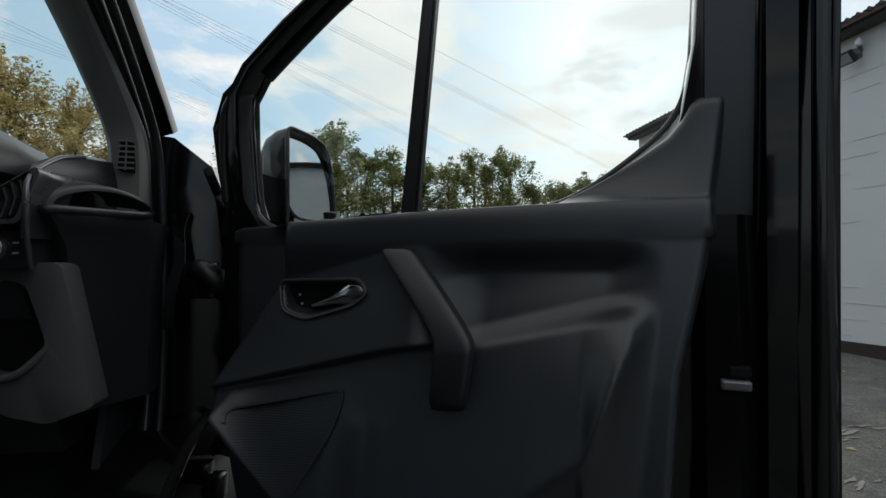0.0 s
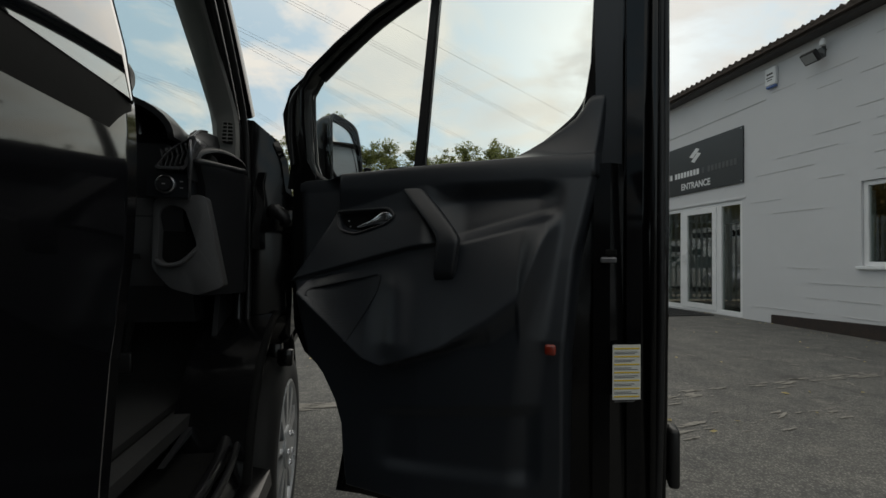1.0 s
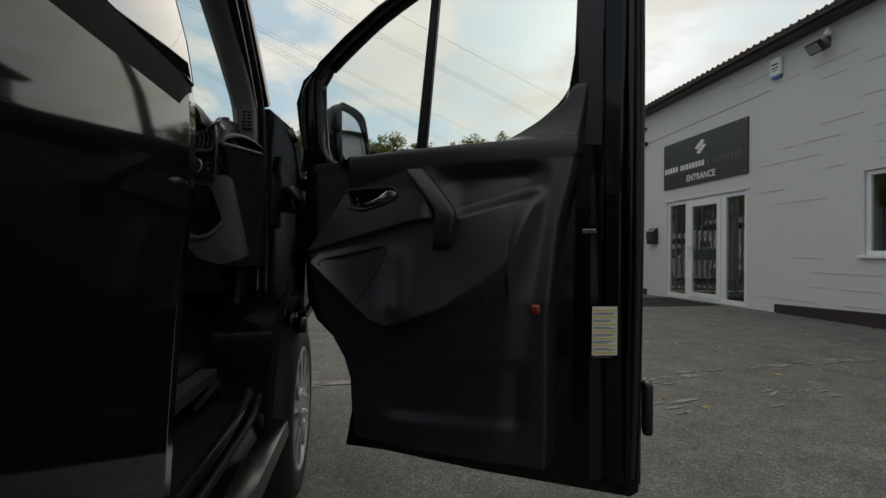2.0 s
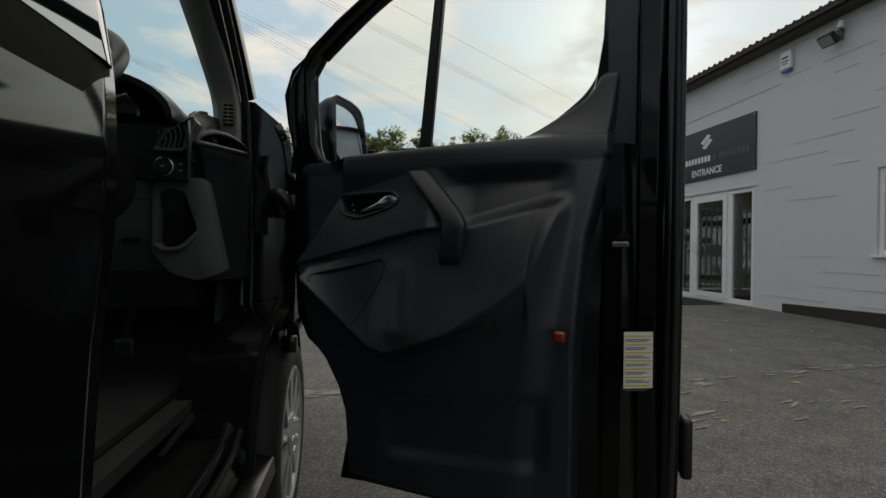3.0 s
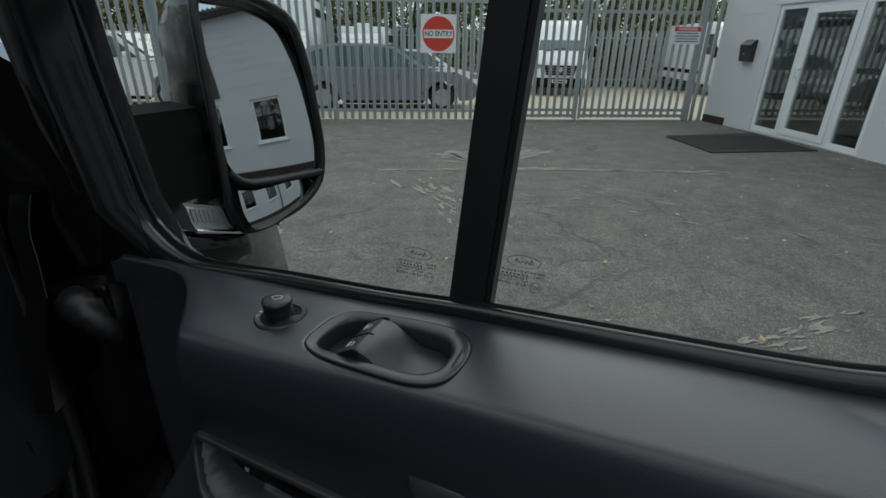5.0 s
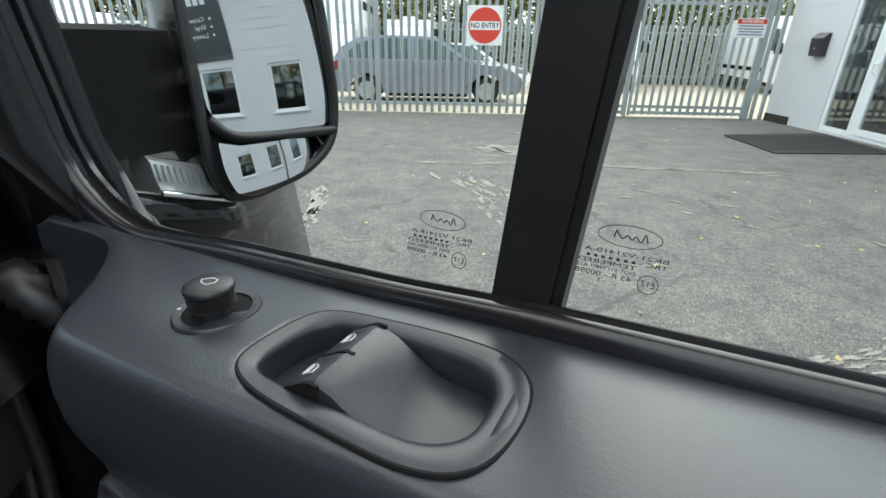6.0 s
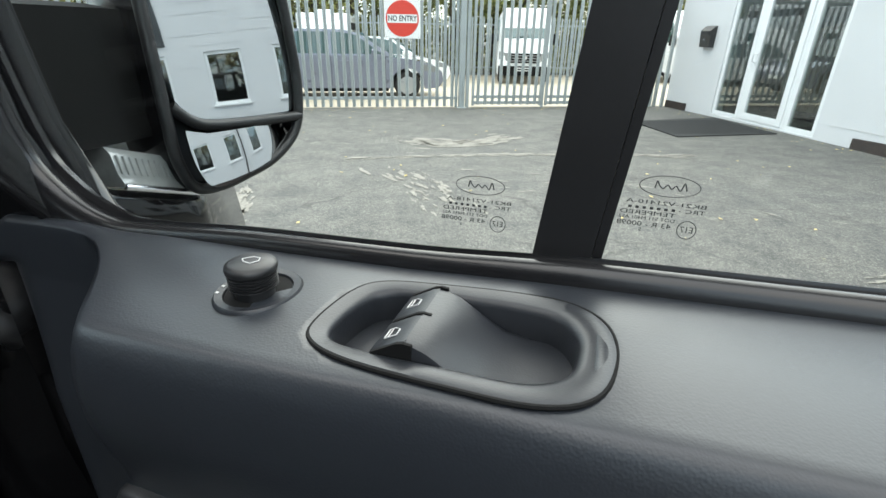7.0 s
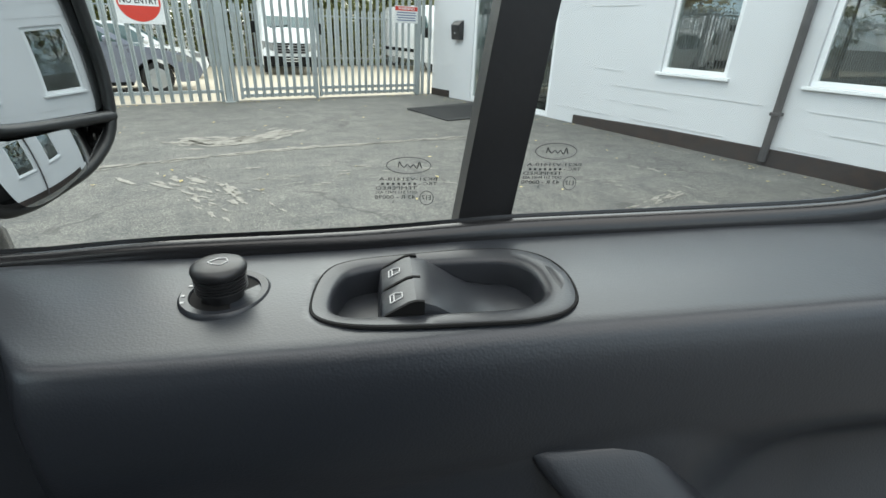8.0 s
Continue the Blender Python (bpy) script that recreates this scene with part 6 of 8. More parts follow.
def body_side():
    # side from the middle pillar back to the tail; front edge turned in
    ys = [(-4.3, 0.0), (-0.9, 0.0), (-0.03, 0.0), (-0.004, -0.001)]
    rings = [[(x + dx, y, z) for x, z in SECTION] for y, dx in ys]
    vs = [p for r in rings for p in r]
    m = len(SECTION)
    fs = [(r * m + k, r * m + k + 1, (r + 1) * m + k + 1, (r + 1) * m + k) for r in range(len(rings) - 1) for k in range(m - 1)]
    me = link_mesh("body_side", vs, fs, M_PAINT, van, "glossy black side panel behind the door", smooth=True)
    md = me.modifiers.new("thickness", "SOLIDIFY")
    md.thickness, md.offset = 0.004, 0
    part("opening_edge", tube([(x - 0.010, -0.004, z) for x, z in SECTION[:19]], 0.010, 8, up=(0, 1, 0)), M_DARK, van, "black rubber edge of the door opening", smooth=60)
    # privacy glass over the side window
    gl = [(x + 0.0085, z) for x, z in SECTION[12:19]]
    ring = gl + [(x - 0.004, z) for x, z in reversed(gl)]
    part("side_window", loft([[(x + dx, y, z) for x, z in ring] for y, dx in ((-1.35, 0.0), (-0.9, 0.0), (-0.4, 0.0), (-0.035, 0.0), (-0.018, -0.002), (-0.010, -0.006))]), M_TINT, van, "black privacy glass in the side", smooth=35)
    part("window_moulding", loft([[(-0.014 + dx, y, 1.102), (0.0056 + dx, y, 1.101), (0.0100 + dx, y, 1.140), (0.0098 + dx, y, 1.1475), (-0.016 + dx, y, 1.148)] for y, dx in ((-4.2, 0), (-0.06, 0), (-0.012, -0.006), (0.010, -0.024))]), M_DARK, van, "black waist moulding", smooth=35)
    # pillar inside the opening, bulkhead and the sill
    part("middle_pillar", prism([(-0.05, 0.012), (-0.05, -0.05), (-0.20, -0.08), (-0.20, -0.02), (-0.10, 0.0)], XY, 0.40, 1.86, 0.01), M_PAINT_IN, van, smooth=40)
    part("bulkhead", box(-1.9, -0.10, -0.62, -0.58, 0.45, 1.95), M_DASH, van)
    part("sill", loft([[(x, y, z) for x, z in ((-0.03, 0.30), (0.0, 0.36), (-0.005, 0.40), (-0.06, 0.415), (-0.075, 0.47), (-0.20, 0.475), (-0.20, 0.30))] for y in (0.0, 0.5, 0.86)]), M_PAINT_IN, van, "painted door sill", smooth=30)
    part("step_tread", box(-0.26, -0.085, 0.0, 0.84, 0.476, 0.49, 0.004), M_DARK, van, "plastic step tread")
    part("cab_floor", box(-1.9, -0.2, -0.6, 1.25, 0.55, 0.58), M_CARPET, van, "dark cab floor")
    part("riser", box(-0.27, -0.25, -0.6, 1.1, 0.47, 0.585), M_DARK, van)
    # roof, far side
    part("roof", loft([[(x, y, z) for x, z in ((-0.22, 1.90), (-0.30, 1.955), (-0.5, 1.985), (-0.95, 2.0), (-1.6, 1.955), (-1.68, 1.90), (-0.95, 1.92))] for y in (-4.3, 0.55)]), M_PAINT, van, "black roof", smooth=40)
    part("roof_rail", tube(smooth_path([(-0.115, -0.02, 1.84), (-0.125, 0.3, 1.90), (-0.13, 0.6, 1.915), (-0.135, 0.72, 1.89)], 5), 0.045, 10), M_PAINT_IN, van, smooth=60)
    part("far_side", box(-1.92, -1.88, -4.3, 1.2, 0.3, 1.15, 0.01), M_PAINT, van)
    part("tail", box(-1.9, -0.03, -4.34, -4.3, 0.35, 1.95, 0.01), M_PAINT, van)


body_side()


def front_pillar():
    # outer steel pillar, rubber seal, inner grey trim; all rise backwards
    low, up = Vector((-0.135, 1.165, 1.470)), Vector((-0.168, 0.70, 1.905))
    d = (up - low)
    rings = []
    for k in range(9):
        p = low + d * (k / 8) + Vector((0, 0.03 * math.sin(k / 8 * math.pi), 0))
        rings.append([p + Vector(o) for o in ((0.0, 0.0, 0.0), (0.004, 0.02, 0.012), (-0.01, 0.055, 0.03), (-0.06, 0.07, 0.03), (-0.075, 0.03, 0.0), (-0.045, -0.015, -0.02))])
    part("front_pillar", loft(rings), M_PAINT, van, "glossy black windscreen pillar", smooth=35)
    post = [[(x, y, z) for x, y in ((-0.125, 1.155), (-0.02, 1.19), (-0.02, 1.26), (-0.19, 1.26), (-0.20, 1.165))] for z in (0.80, 1.0, 1.30)]
    post.append([(-0.13, 1.162, 1.46), (-0.055, 1.19, 1.40), (-0.055, 1.25, 1.40), (-0.19, 1.25, 1.47), (-0.20, 1.17, 1.47)])
    part("hinge_pillar", bevel(loft(post), 0.008), M_PAINT_IN, van, "black hinge pillar", smooth=35)
    for z in (0.62, 1.08):
        part("hinge", bevel(add_box(add_box(bmesh.new(), -0.09, -0.02, 1.12, 1.158, z, z + 0.085), -0.03, 0.02, 1.09, 1.125, z + 0.015, z + 0.07), 0.006), M_PAINT_IN, van, "painted door hinge", smooth=40)
    part("pillar_plate", bevel(loft([[(-0.112 + 0.012 * s, 1.140 + 0.3 * (z - 1.28), z), (-0.088 + 0.012 * s, 1.138 + 0.3 * (z - 1.28), z), (-0.088 + 0.012 * s, 1.158, z), (-0.112 + 0.012 * s, 1.160, z)] for z, s in ((1.02, 0.3), (1.10, 0.0), (1.17, 0.8), (1.24, -0.2), (1.28, 0.3))]), 0.003), M_PAINT_IN, van, "stamped black bracket", smooth=40)
    # thin glossy tube added along the bracket's edge to catch a glint
    part("bracket_edge_glint", tube(smooth_path([(-0.087 + 0.012 * k, 1.139 + 0.3 * (z - 1.28), z) for z, k in ((1.16, 0.7), (1.20, 0.3), (1.24, -0.2), (1.28, 0.3))], 5), 0.0024, 8), M_PAINT, van, smooth=60)
    part("wiring_gaiter", tube(smooth_path([(-0.07, 1.15, 1.13), (-0.045, 1.10, 1.15), (-0.01, 1.10, 1.12), (0.0, 1.14, 1.09)], 8), [0.018 + 0.004 * (k % 2) for k in range(25)], 12), M_RUBBER, van, "ribbed rubber wiring gaiter", smooth=60)
    # rubber seal of the opening: up the pillar, down the hinge post, back along the sill
    seal = [(-0.198, 0.70, 1.86), (-0.190, 0.90, 1.685), (-0.182, 1.06, 1.52), (-0.178, 1.125, 1.42), (-0.170, 1.14, 1.28), (-0.162, 1.145, 1.02), (-0.160, 1.13, 0.82), (-0.145, 1.05, 0.66), (-0.12, 0.9, 0.55), (-0.10, 0.70, 0.495), (-0.095, 0.4, 0.485), (-0.095, 0.02, 0.485)]
    part("door_seal", tube(smooth_path(seal, 6), 0.016, 8), M_RUBBER_GLOSS, van, "black rubber door seal", smooth=60)
    seal2 = [(p[0] + 0.032, p[1] - 0.012, p[2] - (0.01 if p[2] < 0.7 else 0)) for p in seal]
    part("door_seal_lip", tube(smooth_path(seal2, 6), 0.009, 8), M_RUBBER, van, smooth=60)
    # inner grey trim with its demister vent
    rings = []
    line = [Vector((-0.188, 1.085, 1.25)), Vector((-0.190, 1.080, 1.42)), Vector((-0.208, 1.01, 1.545)), Vector((-0.228, 0.90, 1.672)), Vector((-0.247, 0.70, 1.845))]
    for p in smooth_path(line, 4):
        rings.append([p + Vector(o) for o in ((0.030, 0.0, 0.0), (0.022, 0.05, 0.01), (-0.05, 0.06, 0.02), (-0.058, 0.03, 0.0), (-0.034, -0.008, 0.0), (0.022, -0.012, 0.0))])
    part("pillar_trim", loft(rings), M_PILLAR, van, "grey plastic pillar trim with a small vent", smooth=50)
    vm = pose(-0.190, 1.077, 1.405, -3, 0, 2)
    part("demister_vent", bevel(prism(round_poly([(-0.016, -0.045), (0.016, -0.05), (0.014, 0.045), (0.0, 0.06), (-0.010, 0.05)], 0.006), XZ, -0.010, 0.004), 0.002), M_DARK, van, "black demister slots", matrix=vm)
    bm = bmesh.new()
    for k in range(8):
        add_box(bm, -0.016, 0.016, -0.0125, -0.009, -0.042 + k * 0.012, -0.0385 + k * 0.012)
    add_box(bm, -0.001, 0.001, -0.0128, -0.009, -0.045, 0.05)
    part("vent_slat", bm, M_PILLAR, van, matrix=vm)


front_pillar()


def front_wing():
    secs = [(1.175, [(-0.05, 1.40), (-0.02, 1.33), (0.0, 1.2), (0.004, 0.9), (0.0, 0.72), (-0.03, 0.70)]),
            (1.30, [(-0.09, 1.39), (-0.03, 1.31), (0.0, 1.18), (0.008, 0.9), (0.012, 0.76), (-0.02, 0.74)]),
            (1.55, [(-0.14, 1.30), (-0.05, 1.23), (0.0, 1.12), (0.012, 0.9), (0.02, 0.78), (-0.02, 0.76)]),
            (1.9, [(-0.22, 1.17), (-0.10, 1.12), (-0.02, 1.02), (0.0, 0.85), (0.01, 0.72), (-0.03, 0.70)]),
            (2.25, [(-0.36, 1.0), (-0.25, 0.95), (-0.15, 0.86), (-0.12, 0.70), (-0.13, 0.5), (-0.2, 0.4)])]
    rings = [[(x, y, z) for x, z in pts] for y, pts in secs]
    w = part("front_wing", loft(rings, False), M_PAINT, van, "glossy black front wing", smooth=50)
    md = w.modifiers.new("thickness", "SOLIDIFY")
    md.thickness = 0.02
    part("inner_arch", loft([[(-0.24, y, z), (-0.035, y, z), (-0.035, y + 0.012 * math.cos(a), z + 0.012), (-0.24, y + 0.012 * math.cos(a), z + 0.012)] for y, z, a in [(1.20 + 0.43 * math.cos(t), 0.36 + 0.43 * math.sin(t), t) for t in [math.pi * (0.1 + 0.95 * k / 14) for k in range(15)]]]), M_PAINT_IN, van, smooth=40)
    arch = [(1.20 + 0.44 * math.cos(a), 0.36 + 0.44 * math.sin(a)) for a in [math.pi * k / 16 for k in range(17)]]
    part("wheel_arch_liner", tube([(-0.045, y, z) for y, z in arch], 0.012, 8), M_DARK, van, smooth=60)
    part("bonnet", loft([[(x, y, z) for x, z in ((-0.14, z0 - 0.03), (-0.3, z0), (-0.95, z0 + 0.05), (-1.6, z0), (-1.76, z0 - 0.03), (-0.95, z0 - 0.2))] for y, z0 in ((1.28, 1.30), (1.6, 1.22), (1.95, 1.08), (2.2, 0.92))]), M_PAINT, van, "black bonnet", smooth=40)
    part("front_end", box(-1.75, -0.18, 2.15, 2.3, 0.3, 0.9, 0.05), M_PAINT, van)
    # screen
    g = part("windscreen", prism([(-0.20, 0.0), (-1.70, 0.0), (-1.62, 0.68), (-0.22, 0.68)], XY, 0.0, 0.005), M_GLASS, van, "clear windscreen", matrix=Matrix(((1, 0, 0, 0), (0, -0.70, 0.714, 1.20), (0, 0.714, 0.70, 1.34), (0, 0, 0, 1))))
    g.visible_shadow = False
    part("header_rail", box(-1.7, -0.2, 0.56, 0.68, 1.86, 1.93, 0.02), M_DASH_GREY, van)


front_wing()


def road_wheel(matrix, mirror=1):
    w = part("wheel", revolve([(0.10, -0.10), (0.16, -0.11), (0.16, -0.072), (0.10, -0.064)], 32, "x"), M_DARK, van, "front wheel turned a little", matrix=matrix)
    prof = [(0.20, -0.205), (0.29, -0.21), (0.325, -0.19), (0.338, -0.15), (0.338, -0.05), (0.328, -0.018), (0.30, 0.004), (0.255, 0.008), (0.222, 0.0), (0.205, -0.012)]
    part("tyre", revolve(prof, 56, "x"), M_TYRE, w, "black road tyre", smooth=40)
    part("rim", revolve([(0.226, -0.03), (0.228, 0.002), (0.220, 0.006), (0.205, -0.004), (0.195, -0.03), (0.19, -0.06), (0.02, -0.06)], 48, "x"), M_ALLOY, w, "silver wheel rim", smooth=40)
    for k in range(10):
        a = 2 * math.pi * k / 10
        rot = Matrix.Rotation(a, 4, "X")
        poly = [(-0.026, 0.05), (0.026, 0.05), (0.019, 0.13), (0.028, 0.205), (-0.028, 0.205), (-0.019, 0.13)]
        part("spoke", bevel(prism(poly, YZ, -0.03, 0.0), 0.006), M_ALLOY, w, matrix=rot)
    part("hub_cap", revolve([(0.075, -0.03), (0.072, 0.005), (0.055, 0.012), (0.001, 0.014)], 28, "x"), M_ALLOY, w, smooth=40)
    for k in range(5):
        a = 2 * math.pi * (k + 0.5) / 5
        part("wheel_nut", revolve([(0.011, 0.0), (0.011, 0.016), (0.003, 0.02)], 6, "x"), M_CHROME, w, matrix=Matrix.Translation((0, 0.052 * math.cos(a), 0.052 * math.sin(a))))


road_wheel(pose(-0.008, 1.197, 0.335, 0, 0, 0))
road_wheel(pose(-0.06, -2.2, 0.338))

# ---- the cab inside the opening ----


def dashboard():
    prof = [(0.98, 0.80), (0.90, 1.04), (0.86, 1.10), (0.865, 1.30), (0.93, 1.345), (1.10, 1.37), (1.30, 1.38), (1.30, 0.80)]
    d = part("dashboard", bevel(prism(prof, YZ, -1.80, -0.245), 0.018, 3), M_DASH, van, "black plastic dashboard", smooth=50)
    # the end next to the door: a dome, an open shelf with a lip, and the cover below
    rings = []
    for y, zs, zt, w in ((0.798, 1.262, 1.268, 0.006), (0.806, 1.285, 1.298, 0.008), (0.83, 1.300, 1.325, 0.014), (0.90, 1.318, 1.352, 0.028), (0.98, 1.330, 1.372, 0.038), (1.08, 1.335, 1.386, 0.041), (1.14, 1.33, 1.38, 0.041)):
        rings.append([(-0.209 - w, y, 1.20), (-0.212, y, 1.20), (-0.209, y, zs - 0.02), (-0.211, y, zs), (-0.211 - 0.25 * w, y, zt - 0.008), (-0.209 - 0.8 * w, y, zt), (-0.209 - 0.9 * w, y, zt - 0.002), (-0.209 - w, y, zt - 0.006)])
    part("dash_dome", loft(rings), M_DASH, d, "rounded end of the dashboard", smooth=50)
    rings = []
    for z, dy, dx in ((1.249, 0.0, 0.0), (1.243, 0.0, 0.001), (1.225, 0.02, 0.0), (1.19, 0.05, 0.0), (1.10, 0.075, -0.004), (0.98, 0.095, -0.006), (0.88, 0.12, -0.008)):
        rings.append([(x + dx, y + dy * k, z) for x, y, k in ((-0.225, 0.84, 1), (-0.196, 0.832, 1), (-0.187, 0.842, 1), (-0.155, 0.915, 0.9), (-0.124, 1.0, 0.6), (-0.122, 1.03, 0.3), (-0.130, 1.14, 0), (-0.26, 1.14, 0))])
    part("end_cover", loft(rings), M_DASH, d, "flat black end cover", smooth=40)
    part("shelf_lip", tube(smooth_path([(-0.212, 0.840, 1.250), (-0.194, 0.838, 1.250), (-0.160, 0.916, 1.253), (-0.129, 1.0, 1.257), (-0.138, 1.06, 1.268), (-0.165, 1.08, 1.283)], 6), 0.0090, 10), M_DASH, d, "raised lip of the shelf", smooth=60)
    arch = smooth_path([(-0.206, 0.845, 1.256), (-0.199, 0.858, 1.280), (-0.176, 0.905, 1.298), (-0.150, 0.960, 1.300), (-0.130, 1.015, 1.288), (-0.123, 1.040, 1.266)], 6)
    hood = part("shelf_hood", loft([[p + Vector((dx, 0.3 * dx, dz)) for p in arch] for dx, dz in ((0.004, -0.006), (0.003, 0.0), (-0.004, 0.005), (-0.03, 0.011), (-0.075, 0.014))], False, False), M_DASH, d, "arched hood over the open shelf", smooth=60)
    md = hood.modifiers.new("thickness", "SOLIDIFY")
    md.thickness, md.offset = 0.006, -1
    part("cover_edge", tube(smooth_path([(-0.224, 0.840, 1.15), (-0.214, 0.812, 1.20), (-0.207, 0.797, 1.25), (-0.213, 0.812, 1.300), (-0.222, 0.90, 1.348), (-0.225, 0.98, 1.368)], 6), 0.0042, 10), M_SATIN, d, "thin satin edge line", smooth=60)
    part("cover_scratch", tube([(-0.1755, 0.93, 1.197), (-0.170, 0.945, 1.199), (-0.163, 0.962, 1.197)], 0.0006, 5), M_DASH_GREY, d)
    # air vent
    vent = round_poly([(-0.292, 1.228), (-0.224, 1.229), (-0.206, 1.298), (-0.214, 1.310), (-0.260, 1.272)], 0.012)
    outer = [(x + (x + 0.25) * 0.2, z + (z - 1.265) * 0.2) for x, z in vent]
    part("vent_surround", ring_prism(outer, vent, lambda p, q, s: (p, s + 0.25 * max(0.0, q - 1.26), q), 0.800, 0.90, 0.004), M_SATIN, d, "satin grey vent surround", smooth=50)
    part("vent_cavity", prism(vent, XZ, 0.836, 0.840), M_DARK, d)
    for k in range(7):
        x = -0.289 + k * 0.0122
        part("vent_blade", bevel(add_prism(bmesh.new(), [(0.0, -0.036), (0.003, -0.036), (0.010, 0.0), (0.003, 0.034), (0.0, 0.034), (0.007, 0.0)], XZ, 0.810, 0.835), 0.0008), M_DASH_GREY, d, matrix=Matrix.Translation((x, 0, 1.250 + 0.0035 * k)) @ Matrix.Diagonal((1, 1, 0.75, 1)))
    # lamp switch
    part("switch_plate", prism(round_poly([(-0.325, 1.152), (-0.222, 1.150), (-0.218, 1.213), (-0.322, 1.213)], 0.01), XZ, 0.826, 0.90, 0.003), M_TRIM_SOFT, d, smooth=50)
    part("lamp_switch_ring", revolve([(0.0245, 0.0), (0.0245, -0.010), (0.0215, -0.012), (0.020, -0.006)], 32, "y"), M_SILVER_LINE, d, "satin ring of the lamp switch", smooth=40, matrix=pose(-0.276, 0.826, 1.184))
    part("lamp_switch", revolve([(0.020, 0.0), (0.020, -0.007), (0.017, -0.016), (0.001, -0.017)], 28, "y"), M_DASH, d, "black rotary lamp switch", smooth=40, matrix=pose(-0.276, 0.826, 1.184))
    bm = bmesh.new()
    for x, z in ((-0.238, 1.193), (-0.238, 1.176), (-0.276, 1.184)):
        add_box(bm, x - 0.004, x + 0.004, 0.807 if x < -0.27 else 0.824, 0.8085 if x < -0.27 else 0.8255, z - 0.0015, z + 0.0015)
    part("switch_marks", bm, M_WHITE_PRINT, d)
    # grey knee panel with an open pocket
    knee = [(0.95, 0.90), (0.885, 0.99), (0.862, 1.06), (0.858, 1.15), (0.90, 1.15), (1.0, 0.90)]
    part("knee_panel", bevel(prism(knee, YZ, -0.62, -0.32), 0.012, 3), M_DASH_GREY, d, "grey plastic knee panel", smooth=50)
    rim_o = round_poly([(-0.318, 0.96), (-0.316, 1.14), (-0.30, 1.158), (-0.188, 1.162), (-0.142, 0.912), (-0.155, 0.904), (-0.206, 0.887), (-0.272, 0.905)], 0.014)
    rim_i = round_poly([(-0.304, 0.985), (-0.300, 1.118), (-0.275, 1.134), (-0.238, 1.124), (-0.212, 1.05), (-0.203, 1.020), (-0.243, 0.978), (-0.285, 0.972)], 0.014)
    part("door_pocket", ring_prism(rim_o, rim_i, lambda p, q, s: (p, s + 0.10 * max(0.0, 1.0 - q) + 0.35 * max(0, p + 0.20), q), 0.85, 0.90, 0.006), M_DASH_GREY, d, "grey plastic pocket beside the knee panel", smooth=50)
    part("pocket_inside", prism(rim_i, XZ, 0.885, 0.89), M_DARK, d)
    part("pocket_lip", tube(smooth_path([(-0.306, 0.850, 0.982), (-0.284, 0.844, 0.970), (-0.243, 0.848, 0.976), (-0.203, 0.858, 1.018)], 6), 0.007, 8), M_DASH_GREY, d, smooth=60)
    part("release_pull", prism(round_poly([(-0.40, 0.985), (-0.355, 0.985), (-0.36, 1.0), (-0.395, 1.0)], 0.005), XZ, 0.872, 0.88, 0.002), M_DARK, d)
    # instrument hood
    hood = []
    for y, w, h in ((0.80, 0.20, 0.118), (0.86, 0.205, 0.125), (0.98, 0.20, 0.105), (1.14, 0.17, 0.05)):
        hood.append([(-0.45 + w * math.cos(a), y, 1.305 + h * math.sin(a)) for a in [math.pi * k / 18 for k in range(19)]])
    hd = part("instrument_hood", loft(hood, False), M_DASH, d, "black hood over the instruments", smooth=50)
    md = hd.modifiers.new("thickness", "SOLIDIFY")
    md.thickness = 0.016
    part("instrument_panel", prism([(-0.66, 1.30), (-0.34, 1.30), (-0.37, 1.385), (-0.45, 1.41), (-0.55, 1.41), (-0.63, 1.385)], XZ, 0.93, 0.94), M_DARK, d, "dark instrument panel")
    for x in (-0.57, -0.43):
        part("dial_ring", revolve([(0.052, 0.93), (0.052, 0.918), (0.047, 0.916), (0.045, 0.928)], 32, "y"), M_SILVER_LINE, d, matrix=Matrix.Translation((x, 0, 1.345)))
    part("demister_grille", box(-0.9, -0.35, 1.18, 1.24, 1.372, 1.383, 0.004), M_DARK, d)


dashboard()


